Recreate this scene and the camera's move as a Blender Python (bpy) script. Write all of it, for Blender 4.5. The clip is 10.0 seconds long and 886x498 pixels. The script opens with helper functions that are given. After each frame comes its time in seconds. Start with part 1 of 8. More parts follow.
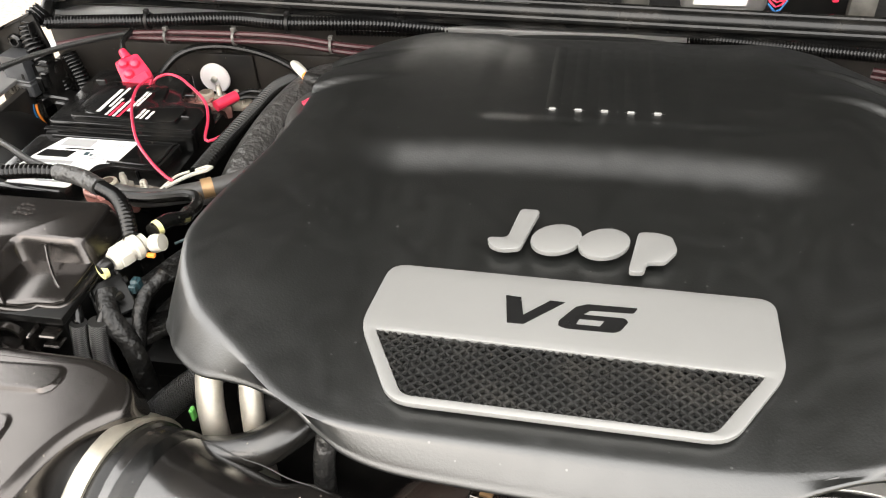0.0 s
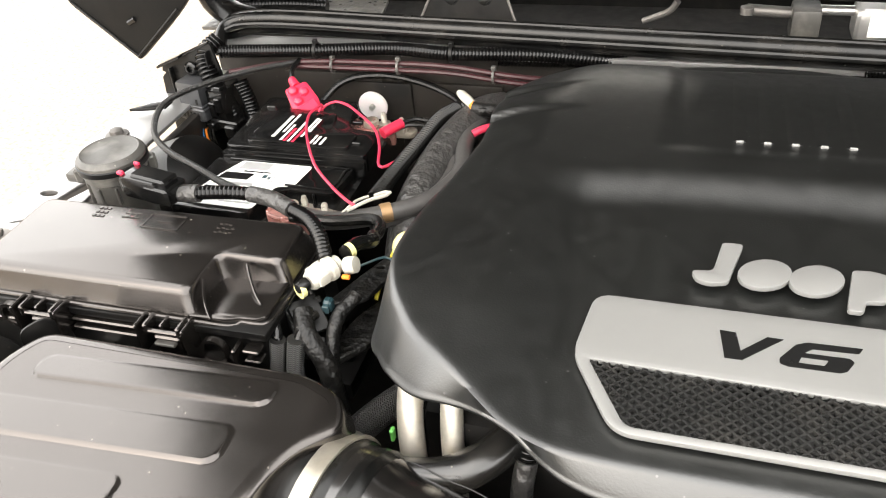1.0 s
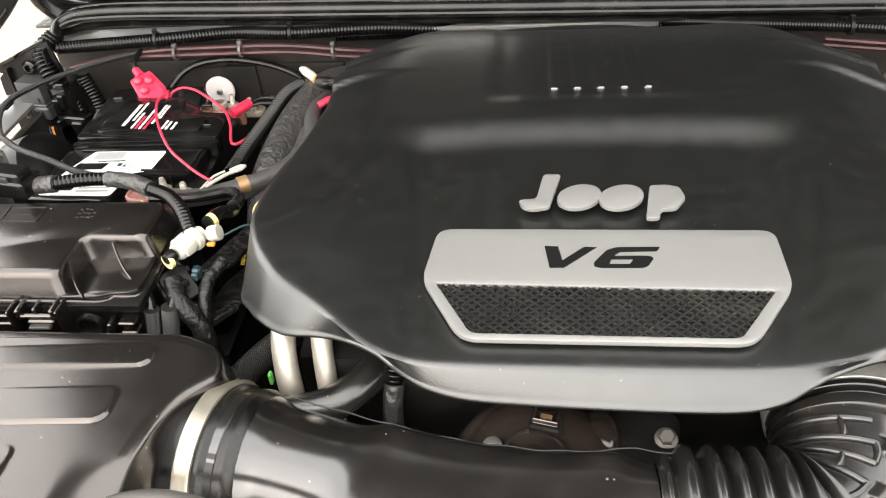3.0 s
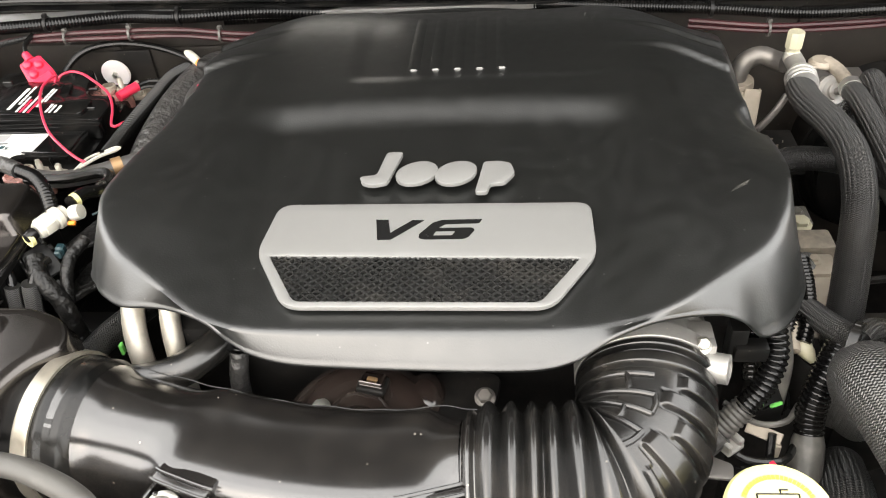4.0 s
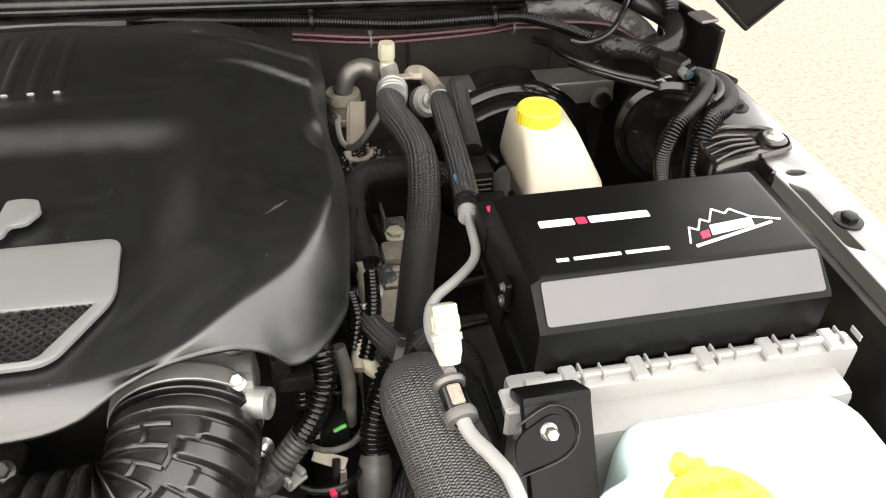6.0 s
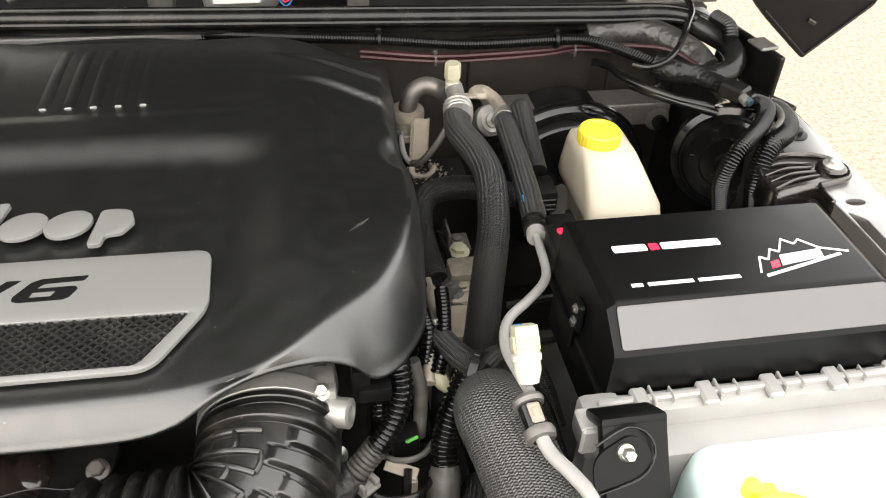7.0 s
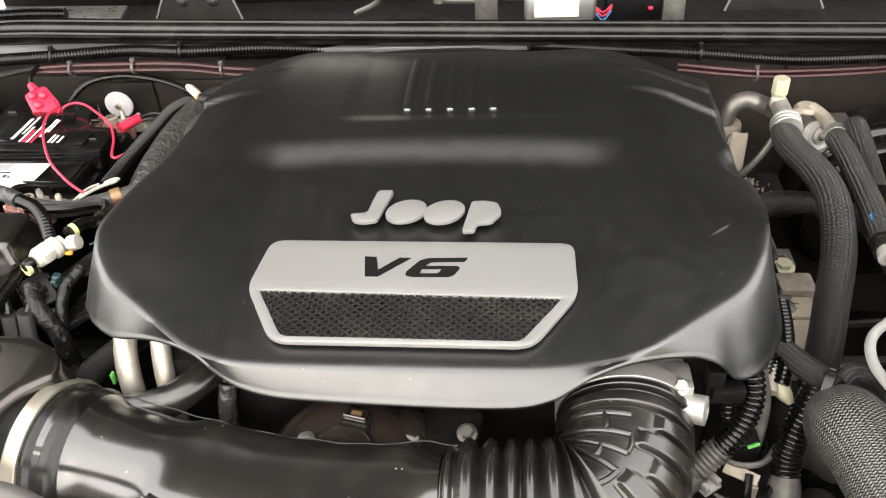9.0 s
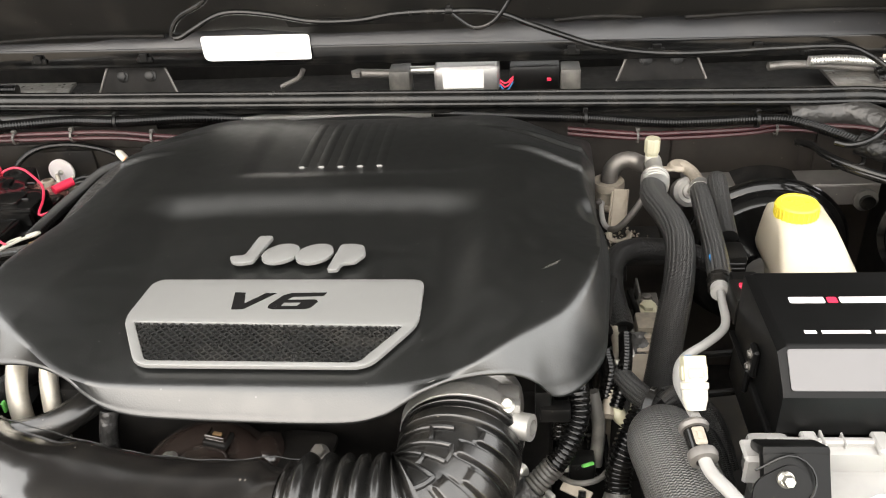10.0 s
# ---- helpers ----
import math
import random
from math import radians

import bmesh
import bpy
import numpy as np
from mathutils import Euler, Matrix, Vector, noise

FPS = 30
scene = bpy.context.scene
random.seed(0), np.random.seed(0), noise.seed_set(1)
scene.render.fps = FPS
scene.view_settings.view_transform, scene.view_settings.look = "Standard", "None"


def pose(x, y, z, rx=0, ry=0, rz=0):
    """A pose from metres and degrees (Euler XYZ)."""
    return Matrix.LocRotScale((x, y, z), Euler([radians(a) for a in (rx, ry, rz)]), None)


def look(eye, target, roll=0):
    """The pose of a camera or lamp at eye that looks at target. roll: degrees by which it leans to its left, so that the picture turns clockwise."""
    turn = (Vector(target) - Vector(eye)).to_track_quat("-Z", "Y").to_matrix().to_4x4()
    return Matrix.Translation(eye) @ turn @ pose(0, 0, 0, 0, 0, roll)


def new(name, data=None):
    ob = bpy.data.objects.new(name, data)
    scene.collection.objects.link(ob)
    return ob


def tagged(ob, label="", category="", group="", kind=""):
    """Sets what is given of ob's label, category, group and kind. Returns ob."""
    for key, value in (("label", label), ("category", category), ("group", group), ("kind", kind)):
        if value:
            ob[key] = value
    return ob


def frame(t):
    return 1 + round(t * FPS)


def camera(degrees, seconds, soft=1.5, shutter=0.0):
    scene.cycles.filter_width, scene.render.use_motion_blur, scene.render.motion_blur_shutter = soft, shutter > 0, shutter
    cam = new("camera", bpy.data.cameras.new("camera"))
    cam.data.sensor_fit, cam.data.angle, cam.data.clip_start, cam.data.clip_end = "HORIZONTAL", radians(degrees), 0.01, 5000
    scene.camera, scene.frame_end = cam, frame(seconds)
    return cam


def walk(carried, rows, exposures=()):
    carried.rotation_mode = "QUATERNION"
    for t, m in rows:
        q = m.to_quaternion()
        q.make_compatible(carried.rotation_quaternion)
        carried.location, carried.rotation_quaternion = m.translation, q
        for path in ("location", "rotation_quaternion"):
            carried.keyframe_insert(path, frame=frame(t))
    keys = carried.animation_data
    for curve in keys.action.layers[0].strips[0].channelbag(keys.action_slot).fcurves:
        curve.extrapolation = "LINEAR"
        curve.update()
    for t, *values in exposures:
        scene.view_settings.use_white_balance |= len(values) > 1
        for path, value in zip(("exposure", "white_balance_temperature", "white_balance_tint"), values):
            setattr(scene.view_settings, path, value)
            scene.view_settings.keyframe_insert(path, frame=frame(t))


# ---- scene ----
cam = camera(56.7, 10.0, soft=1.1)
PATH = [
    (0, (0.006, -0.368, 1.379), (-0.326, 1.151, 0.121), -3.2),
    (0.5, (-0.04, -0.375, 1.383), (-0.517, 1.136, 0.163), -4.6),
    (1, (-0.079, -0.391, 1.387), (-0.608, 1.125, 0.195), -5.6),
    (1.5, (-0.091, -0.419, 1.395), (-0.602, 1.108, 0.208), -6.1),
    (2, (-0.093, -0.438, 1.396), (-0.523, 1.099, 0.19), -6.4),
    (2.5, (-0.078, -0.448, 1.403), (-0.388, 1.099, 0.175), -6.0),
    (2.7, (-0.070, -0.453, 1.401), (-0.336, 1.098, 0.168), -5.6),
    (3.8, (0.044, -0.481, 1.411), (-0.133, 1.054, 0.141), -5.0),
    (4, (0.067, -0.486, 1.413), (-0.095, 1.043, 0.134), -4.7),
    (4.5, (0.108, -0.485, 1.394), (0.051, 1.046, 0.108), -2.8),
    (5, (0.188, -0.463, 1.382), (0.344, 1.059, 0.094), 0.4),
    (5.5, (0.237, -0.459, 1.388), (0.558, 1.043, 0.107), 1.9),
    (5.7, (0.252, -0.459, 1.391), (0.615, 1.043, 0.121), 2.0),
    (6.8, (0.222, -0.459, 1.412), (0.6, 1.046, 0.149), 3.4),
    (7, (0.207, -0.461, 1.416), (0.532, 1.061, 0.159), 3.1),
    (7.5, (0.164, -0.467, 1.416), (0.332, 1.085, 0.166), 1.6),
    (8, (0.135, -0.475, 1.418), (0.144, 1.092, 0.175), -0.7),
    (8.5, (0.105, -0.477, 1.424), (-0.006, 1.089, 0.185), -2.5),
    (9, (0.081, -0.493, 1.429), (-0.085, 1.079, 0.203), -3.6),
    (9.5, (0.107, -0.513, 1.435), (-0.071, 1.096, 0.26), -4.6),
    (10, (0.219, -0.565, 1.429), (0.038, 1.122, 0.371), -4.0),
]
LIGHT = [(0.0, 1.58, 6600, 9), (1.0, 1.62, 6600, 9), (2.5, 1.55, 6600, 9), (4.5, 1.58, 6600, 9), (5.7, 1.3, 6600, 9), (6.8, 1.14, 6600, 9), (7.5, 1.52, 6600, 9), (8.5, 1.64, 6600, 9), (10.0, 1.4, 6600, 9)]
walk(cam, [(t, look(eye, target, roll)) for t, eye, target, roll in PATH], LIGHT)

# ---- light ----
world = bpy.data.worlds.new("sky")
scene.world = world
world.use_nodes = True
wn = world.node_tree.nodes
sky = wn.new("ShaderNodeTexSky")
sky.sky_type = "NISHITA"
sky.sun_disc = False
sky.sun_elevation, sky.sun_rotation = radians(35), radians(-156)
sky.air_density, sky.dust_density, sky.ozone_density = 0.7, 7.0, 0.6
wn["Background"].inputs[1].default_value = 0.02
# even white cloud veil over the whole sky
veil = wn.new("ShaderNodeBackground")
veil.inputs[0].default_value, veil.inputs[1].default_value = (1.0, 0.985, 0.965, 1), 1.55
both = wn.new("ShaderNodeAddShader")
world.node_tree.links.new(sky.outputs[0], wn["Background"].inputs[0])
world.node_tree.links.new(wn["Background"].outputs[0], both.inputs[0])
world.node_tree.links.new(veil.outputs[0], both.inputs[1])
world.node_tree.links.new(both.outputs[0], wn["World Output"].inputs[0])
sun = new("sun", bpy.data.lights.new("sun", "SUN"))
sun.data.energy, sun.data.angle, sun.data.color = 0.4, radians(80), (1.0, 0.97, 0.92)
sun.matrix_basis = look((-2.6, -6.0, 4.6), (0, 0, 0))


# ---- materials ----

def mat(name, base, rough=0.5, metal=0.0, grain=0.0, bump=0.0, var=0.15, big=14.0, dust=0.0, dust_col=(0.35, 0.31, 0.26), clear=0.0, trans=0.0, sss=0.0, spec=0.5, dist=0.0006, speck=0.0):
    """A surface with colour variation at two scales, grain relief (grain per metre) and settled dust."""
    m = bpy.data.materials.new(name)
    m.use_nodes = True
    t = m.node_tree
    n, l = t.nodes, t.links
    b = n["Principled BSDF"]
    co = n.new("ShaderNodeTexCoord").outputs["Object"]

    def noise_tex(scale, detail=4.0):
        k = n.new("ShaderNodeTexNoise")
        k.inputs["Scale"].default_value, k.inputs["Detail"].default_value = scale, detail
        l.new(co, k.inputs["Vector"])
        return k.outputs["Fac"]

    def ramp(src, lo, hi, a, c):
        r = n.new("ShaderNodeMapRange")
        r.inputs[1].default_value, r.inputs[2].default_value = lo, hi
        r.inputs[3].default_value, r.inputs[4].default_value = a, c
        l.new(src, r.inputs[0])
        return r.outputs[0]

    def mix(fac, a, c):
        k = n.new("ShaderNodeMix")
        k.data_type = "RGBA"
        l.new(fac, k.inputs[0])
        for s, v in ((6, a), (7, c)):
            if isinstance(v, tuple):
                k.inputs[s].default_value = (*v, 1)
            else:
                l.new(v, k.inputs[s])
        return k.outputs[2]

    large, fine = noise_tex(big), noise_tex(big * 12)
    dark = tuple(v * (1 - var) for v in base)
    lite = tuple(min(1.0, v * (1 + var)) for v in base)
    col = mix(ramp(large, 0.35, 0.65, 0, 1), dark, lite)
    col = mix(ramp(fine, 0.4, 0.75, 0, 0.35), col, lite)
    if dust:
        film = ramp(noise_tex(big * 2.3, 8.0), 0.48, 0.8, 0, dust)
        col = mix(film, col, dust_col)
        v = n.new("ShaderNodeTexVoronoi")
        v.inputs["Scale"].default_value = 95.0
        l.new(co, v.inputs["Vector"])
        keep = ramp(noise_tex(60.0), 0.54, 0.6, 0, 1)
        dot = ramp(v.outputs["Distance"], 0.07, 0.1, 1, 0)
        mul = n.new("ShaderNodeMath")
        mul.operation = "MULTIPLY"
        l.new(keep, mul.inputs[0]), l.new(dot, mul.inputs[1])
        col = mix(ramp(mul.outputs[0], 0, 1, 0, min(1.0, speck or dust * 2.0)), col, tuple(min(1.0, c * 1.5) for c in dust_col))
    l.new(col, b.inputs["Base Color"])
    l.new(ramp(noise_tex(big * 3), 0.3, 0.7, rough * 0.88, min(1.0, rough * 1.12)), b.inputs["Roughness"])
    b.inputs["Metallic"].default_value = metal
    b.inputs["Specular IOR Level"].default_value = spec
    b.inputs["Coat Weight"].default_value, b.inputs["Coat Roughness"].default_value = clear, rough
    b.inputs["Transmission Weight"].default_value = trans
    if sss:
        b.inputs["Subsurface Weight"].default_value = sss
        b.inputs["Subsurface Radius"].default_value = (0.02, 0.02, 0.02)
    if bump:
        k = n.new("ShaderNodeBump")
        k.inputs["Strength"].default_value, k.inputs["Distance"].default_value = bump, dist
        l.new(noise_tex(grain or 600, 2.0), k.inputs["Height"])
        l.new(k.outputs[0], b.inputs["Normal"])
    return m


def braid(name, base, pitch=0.006, lane=0.008, slope=0.35, rough=0.4, spec=0.6):
    """Woven sleeve: chevrons along the hose from its own length and girth coordinates."""
    m = mat(name, base, rough, var=0.2, dust=0.06, spec=spec)
    t = m.node_tree
    n, l = t.nodes, t.links
    b = n["Principled BSDF"]
    uv = n.new("ShaderNodeUVMap")
    sep = n.new("ShaderNodeSeparateXYZ")
    l.new(uv.outputs[0], sep.inputs[0])

    def op(kind, a, c, d=None):
        k = n.new("ShaderNodeMath")
        k.operation = kind
        for i, v in enumerate((a, c)):
            if isinstance(v, (int, float)):
                k.inputs[i].default_value = v
            else:
                l.new(v, k.inputs[i])
        return k.outputs[0]

    lanes = op("DIVIDE", sep.outputs[0], lane)
    odd = op("MULTIPLY", op("MODULO", op("FLOOR", lanes, 0), 2), math.pi)
    lean = op("MULTIPLY", op("PINGPONG", sep.outputs[0], lane), slope)
    s = op("SINE", op("ADD", op("MULTIPLY", op("ADD", sep.outputs[1], lean), 2 * math.pi / pitch), odd), 0)
    edge = op("ABSOLUTE", op("SINE", op("MULTIPLY", lanes, math.pi), 0), 0)
    h = op("MULTIPLY", op("ADD", op("MULTIPLY", s, 0.5), 0.5), op("POWER", edge, 0.2))
    k = n.new("ShaderNodeBump")
    k.inputs["Strength"].default_value, k.inputs["Distance"].default_value = 1.0, 0.0012
    l.new(h, k.inputs["Height"])
    l.new(k.outputs[0], b.inputs["Normal"])
    # weave grooves darken with height: their shade is mixed into the base colour
    old = b.inputs["Base Color"].links[0].from_socket
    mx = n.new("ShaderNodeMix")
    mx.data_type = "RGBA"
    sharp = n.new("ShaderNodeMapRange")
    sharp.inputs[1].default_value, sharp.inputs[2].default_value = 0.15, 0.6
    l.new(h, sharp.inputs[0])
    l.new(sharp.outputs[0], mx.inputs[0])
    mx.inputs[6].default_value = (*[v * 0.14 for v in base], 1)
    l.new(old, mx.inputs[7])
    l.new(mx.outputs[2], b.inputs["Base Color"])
    return m


M = {
    "cover": mat("grained black plastic", (0.003, 0.0033, 0.0029), 0.36, grain=620, bump=0.2, dust=0.004, dust_col=(0.4, 0.4, 0.39), big=26, spec=0.9, speck=0.10),
    "satin": mat("satin black moulding", (0.006, 0.0053, 0.0048), 0.2, grain=420, bump=0.06, dust=0.014, spec=0.85, speck=0.3),
    "gloss": mat("glossy black plastic", (0.004, 0.004, 0.004), 0.13, grain=300, bump=0.05, dust=0.04),
    "matt": mat("dull black plastic", (0.0035, 0.0034, 0.0033), 0.36, grain=400, bump=0.15, dust=0.025, spec=0.3),
    "rubber": mat("black rubber", (0.004, 0.004, 0.0038), 0.25, grain=500, bump=0.08, dust=0.05, spec=0.42),
    "tube": mat("smooth satin tube plastic", (0.008, 0.0072, 0.0067), 0.19, grain=420, bump=0.05, dust=0.03, spec=1.0, speck=0.3, clear=0.7),
    "bellows": mat("weathered moulded rubber", (0.008, 0.0077, 0.0073), 0.24, grain=400, bump=0.06, dust=0.08, spec=0.85),
    "conduit": mat("black corrugated conduit", (0.0025, 0.0025, 0.0025), 0.13, dust=0.02, spec=0.38),
    "tape": mat("wrinkled loom tape", (0.04, 0.0385, 0.037), 0.36, grain=120, bump=1.0, dist=0.004, dust=0.35, dust_col=(0.11, 0.103, 0.096), big=60),
    "dusty": mat("dust-greyed plastic", (0.06, 0.057, 0.052), 0.45, grain=300, bump=0.15, dust=0.5, dust_col=(0.24, 0.225, 0.2), big=18),
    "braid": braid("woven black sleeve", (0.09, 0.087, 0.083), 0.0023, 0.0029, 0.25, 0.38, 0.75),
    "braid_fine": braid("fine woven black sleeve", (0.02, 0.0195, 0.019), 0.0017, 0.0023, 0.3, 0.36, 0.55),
    "badge": mat("satin silver badge", (0.262, 0.26, 0.252), 0.38, 0.35, grain=900, bump=0.05, var=0.03),
    "lattice": mat("dull black lattice plastic", (0.018, 0.018, 0.0175), 0.28, grain=500, bump=0.1, dust=0.06, spec=0.8),
    "badge_black": mat("black inlay", (0.008, 0.008, 0.008), 0.25, var=0.1),
    "alu": mat("dull aluminium", (0.6, 0.59, 0.57), 0.42, 0.9, grain=300, bump=0.15, var=0.12, dust=0.15),
    "cast": mat("cast aluminium", (0.36, 0.35, 0.33), 0.55, 0.7, grain=260, bump=0.5, var=0.2, dust=0.35),
    "zinc": mat("zinc plated steel", (0.66, 0.64, 0.58), 0.32, 0.9, var=0.12, dust=0.08),
    "corroded": mat("corroded fitting", (0.27, 0.235, 0.19), 0.6, 0.2, grain=220, bump=0.8, var=0.45, dust=0.5, dust_col=(0.38, 0.33, 0.26)),
    "tubing": mat("stained steel tube", (0.46, 0.43, 0.37), 0.42, 0.6, grain=200, bump=0.2, var=0.25, big=30, dust=0.3, dust_col=(0.42, 0.32, 0.2)),
    "cream": mat("cream plastic", (0.38, 0.36, 0.26), 0.4, var=0.08, sss=0.15),
    "clamp": mat("stained bright steel band", (0.42, 0.39, 0.33), 0.32, 0.75, grain=200, bump=0.15, var=0.35, big=20, dust=0.3, dust_col=(0.3, 0.22, 0.12)),
    "bottle": mat("milky plastic", (0.58, 0.52, 0.41), 0.38, var=0.06, sss=0.4, big=8),
    "washer_plastic": mat("pale aqua translucent plastic", (0.72, 0.9, 0.88), 0.3, var=0.06, sss=0.6, big=6),
    "yellow": mat("yellow plastic", (0.86, 0.69, 0.06), 0.35, var=0.05, grain=600, bump=0.05),
    "pale_yellow": mat("pale yellow plastic", (0.72, 0.66, 0.3), 0.4, var=0.05),
    "white": mat("white plastic", (0.48, 0.46, 0.40), 0.4, var=0.05),
    "disc_white": mat("chalky pinkish white plastic", (0.78, 0.72, 0.71), 0.45, var=0.06),
    "grime_tape": mat("ragged grimy black tape", (0.006, 0.0058, 0.0055), 0.4, grain=110, bump=1.0, dist=0.004, dust=0.16, dust_col=(0.12, 0.11, 0.1), big=24, spec=0.35),
    "label": mat("white printed label", (0.8, 0.79, 0.76), 0.35, var=0.04),
    "label_grey": mat("grey label print", (0.35, 0.35, 0.35), 0.4, var=0.05),
    "red": mat("red plastic", (0.75, 0.03, 0.075), 0.35, var=0.08),
    "red_wire": mat("red wire insulation", (0.6, 0.035, 0.08), 0.32, var=0.06),
    "maroon": mat("dusty dark red wire", (0.032, 0.006, 0.008), 0.45, var=0.25, dust=0.04),
    "pink": mat("translucent red terminal boot", (0.62, 0.3, 0.26), 0.25, trans=0.6, var=0.3, big=40, dust=0.3),
    "green": mat("dull green plastic", (0.10, 0.36, 0.07), 0.4, var=0.15),
    "blue": mat("blue tape", (0.025, 0.17, 0.42), 0.4, var=0.05),
    "steel": mat("dull grey steel", (0.16, 0.15, 0.14), 0.5, 0.7, grain=260, bump=0.3, var=0.25, dust=0.3),
    "sealer": mat("scuffed grey sealer", (0.10, 0.095, 0.088), 0.3, 0.1, grain=50, bump=0.8, dist=0.004, var=0.5, big=30, dust=0.2),
    "white_tube": mat("chalky aluminium tube", (0.34, 0.332, 0.32), 0.5, 0.25, grain=260, bump=0.15, var=0.1, dust=0.1),
    "hood_black": mat("black hood corner paint", (0.004, 0.004, 0.004), 0.55, grain=200, bump=0.1, spec=0.2),
    "rust": mat("rusty brass nut", (0.32, 0.2, 0.1), 0.5, 0.5, grain=260, bump=0.4, var=0.3),
    "hood_rail": mat("satin grey hood rail paint", (0.034, 0.034, 0.036), 0.4, 0.1, grain=200, bump=0.05, var=0.1, big=5, dust=0.06),
    "yellow_deep": mat("shaded yellow lettering", (0.6, 0.45, 0.02), 0.4, var=0.05),
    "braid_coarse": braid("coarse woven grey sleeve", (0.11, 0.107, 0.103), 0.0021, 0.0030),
    "teal": mat("dark teal plastic", (0.02, 0.05, 0.06), 0.4, var=0.15, dust=0.15),
    "orange": mat("orange plastic", (0.85, 0.25, 0.03), 0.4, var=0.05),
    "grey_box": mat("blue-grey moulded plastic", (0.04, 0.041, 0.044), 0.4, grain=500, bump=0.1, dust=0.08),
    "cloth_tape": mat("smooth dusty cable jacket", (0.055, 0.0525, 0.0505), 0.42, grain=260, bump=0.25, dust=0.3, dust_col=(0.13, 0.122, 0.113), big=40),
    "grey_panel": mat("satin grey panel", (0.125, 0.121, 0.123), 0.4, 0.1, grain=900, bump=0.08, var=0.03),
    "powder": mat("black powder coat", (0.004, 0.004, 0.004), 0.34, grain=900, bump=0.15, var=0.1, spec=0.18),
    "paint": mat("silver grey body paint", (0.27, 0.265, 0.26), 0.32, 0.55, var=0.06, clear=0.6, dust=0.1, big=5),
    "underpaint": mat("dusty black painted steel", (0.012, 0.0112, 0.0105), 0.45, grain=80, bump=0.15, dust=0.4, big=7, dust_col=(0.085, 0.07, 0.056), spec=0.3),
    "firewall": mat("dusty brown-black firewall paint", (0.024, 0.0205, 0.0175), 0.5, grain=80, bump=0.15, dust=0.35, big=9, dust_col=(0.085, 0.072, 0.06), spec=0.35),
    "hood_in": mat("thin sprayed grey paint", (0.010, 0.0094, 0.0085), 0.5, 0.0, grain=200, bump=0.1, var=0.12, big=5, dust=0.06, spec=0.3),
    "brown": mat("dark brown painted steel", (0.019, 0.0135, 0.0115), 0.15, var=0.3, grain=120, bump=0.06, dust=0.05, spec=0.9),
    "void": mat("grimy engine and shade black", (0.006, 0.0055, 0.005), 0.7, spec=0.2, grain=60, bump=1.0, var=0.4, dust=0.15, dust_col=(0.07, 0.06, 0.05), big=20),
    "foil": mat("silvery wrinkled wrap", (0.05, 0.048, 0.046), 0.35, 0.4, grain=60, bump=1.0, dist=0.005, dust=0.2),
    "ground": mat("exposed aggregate paving", (0.28, 0.232, 0.178), 0.9, grain=220, bump=0.6, var=0.3, big=60),
}


for k in ("cover", "satin"):
    M[k].node_tree.nodes["Principled BSDF"].inputs["IOR"].default_value = 1.62
M["satin"].node_tree.nodes["Principled BSDF"].inputs["Specular Tint"].default_value = (1.0, 0.93, 0.89, 1)


# ---- builders ----
def reach(ob):
    """The pose of ob in the world, through its parents."""
    return ob.matrix_basis if ob.parent is None else reach(ob.parent) @ ob.matrix_parent_inverse @ ob.matrix_basis


def thing(name, label, category, at=(0, 0, 0), group="", kind=""):
    ob = new(name)
    ob.empty_display_size = 0.02
    ob.location = at
    return tagged(ob, label, category, group, kind)


def mesh_of(name, bm, material, sharp=35.0):
    me = bpy.data.meshes.new(name)
    bmesh.ops.recalc_face_normals(bm, faces=bm.faces)
    for e in bm.edges:
        if len(e.link_faces) == 2 and e.calc_face_angle(0) > radians(sharp):
            e.smooth = False
    for f in bm.faces:
        f.smooth = True
    bm.to_mesh(me)
    bm.free()
    me.materials.append(M[material])
    return me


def part(name, bm, material, parent=None, label="", sharp=35.0):
    """Links a bmesh, built in world places, as one mesh object under a thing or a part."""
    ob = new(name, mesh_of(name, bm, material, sharp))
    if parent is not None:
        ob.parent = parent
        ob.matrix_parent_inverse = reach(parent).inverted()
    if label:
        ob["label"] = label
    return ob


def solo(name, bm, material, label, category, group="", kind="", sharp=35.0):
    return tagged(part(name, bm, material, sharp=sharp), label, category, group, kind)


def joined(*bms):
    """Several bmeshes in one."""
    out = bmesh.new()
    for b in bms:
        me = bpy.data.meshes.new("tmp")
        b.to_mesh(me)
        b.free()
        out.from_mesh(me)
        bpy.data.meshes.remove(me)
    return out


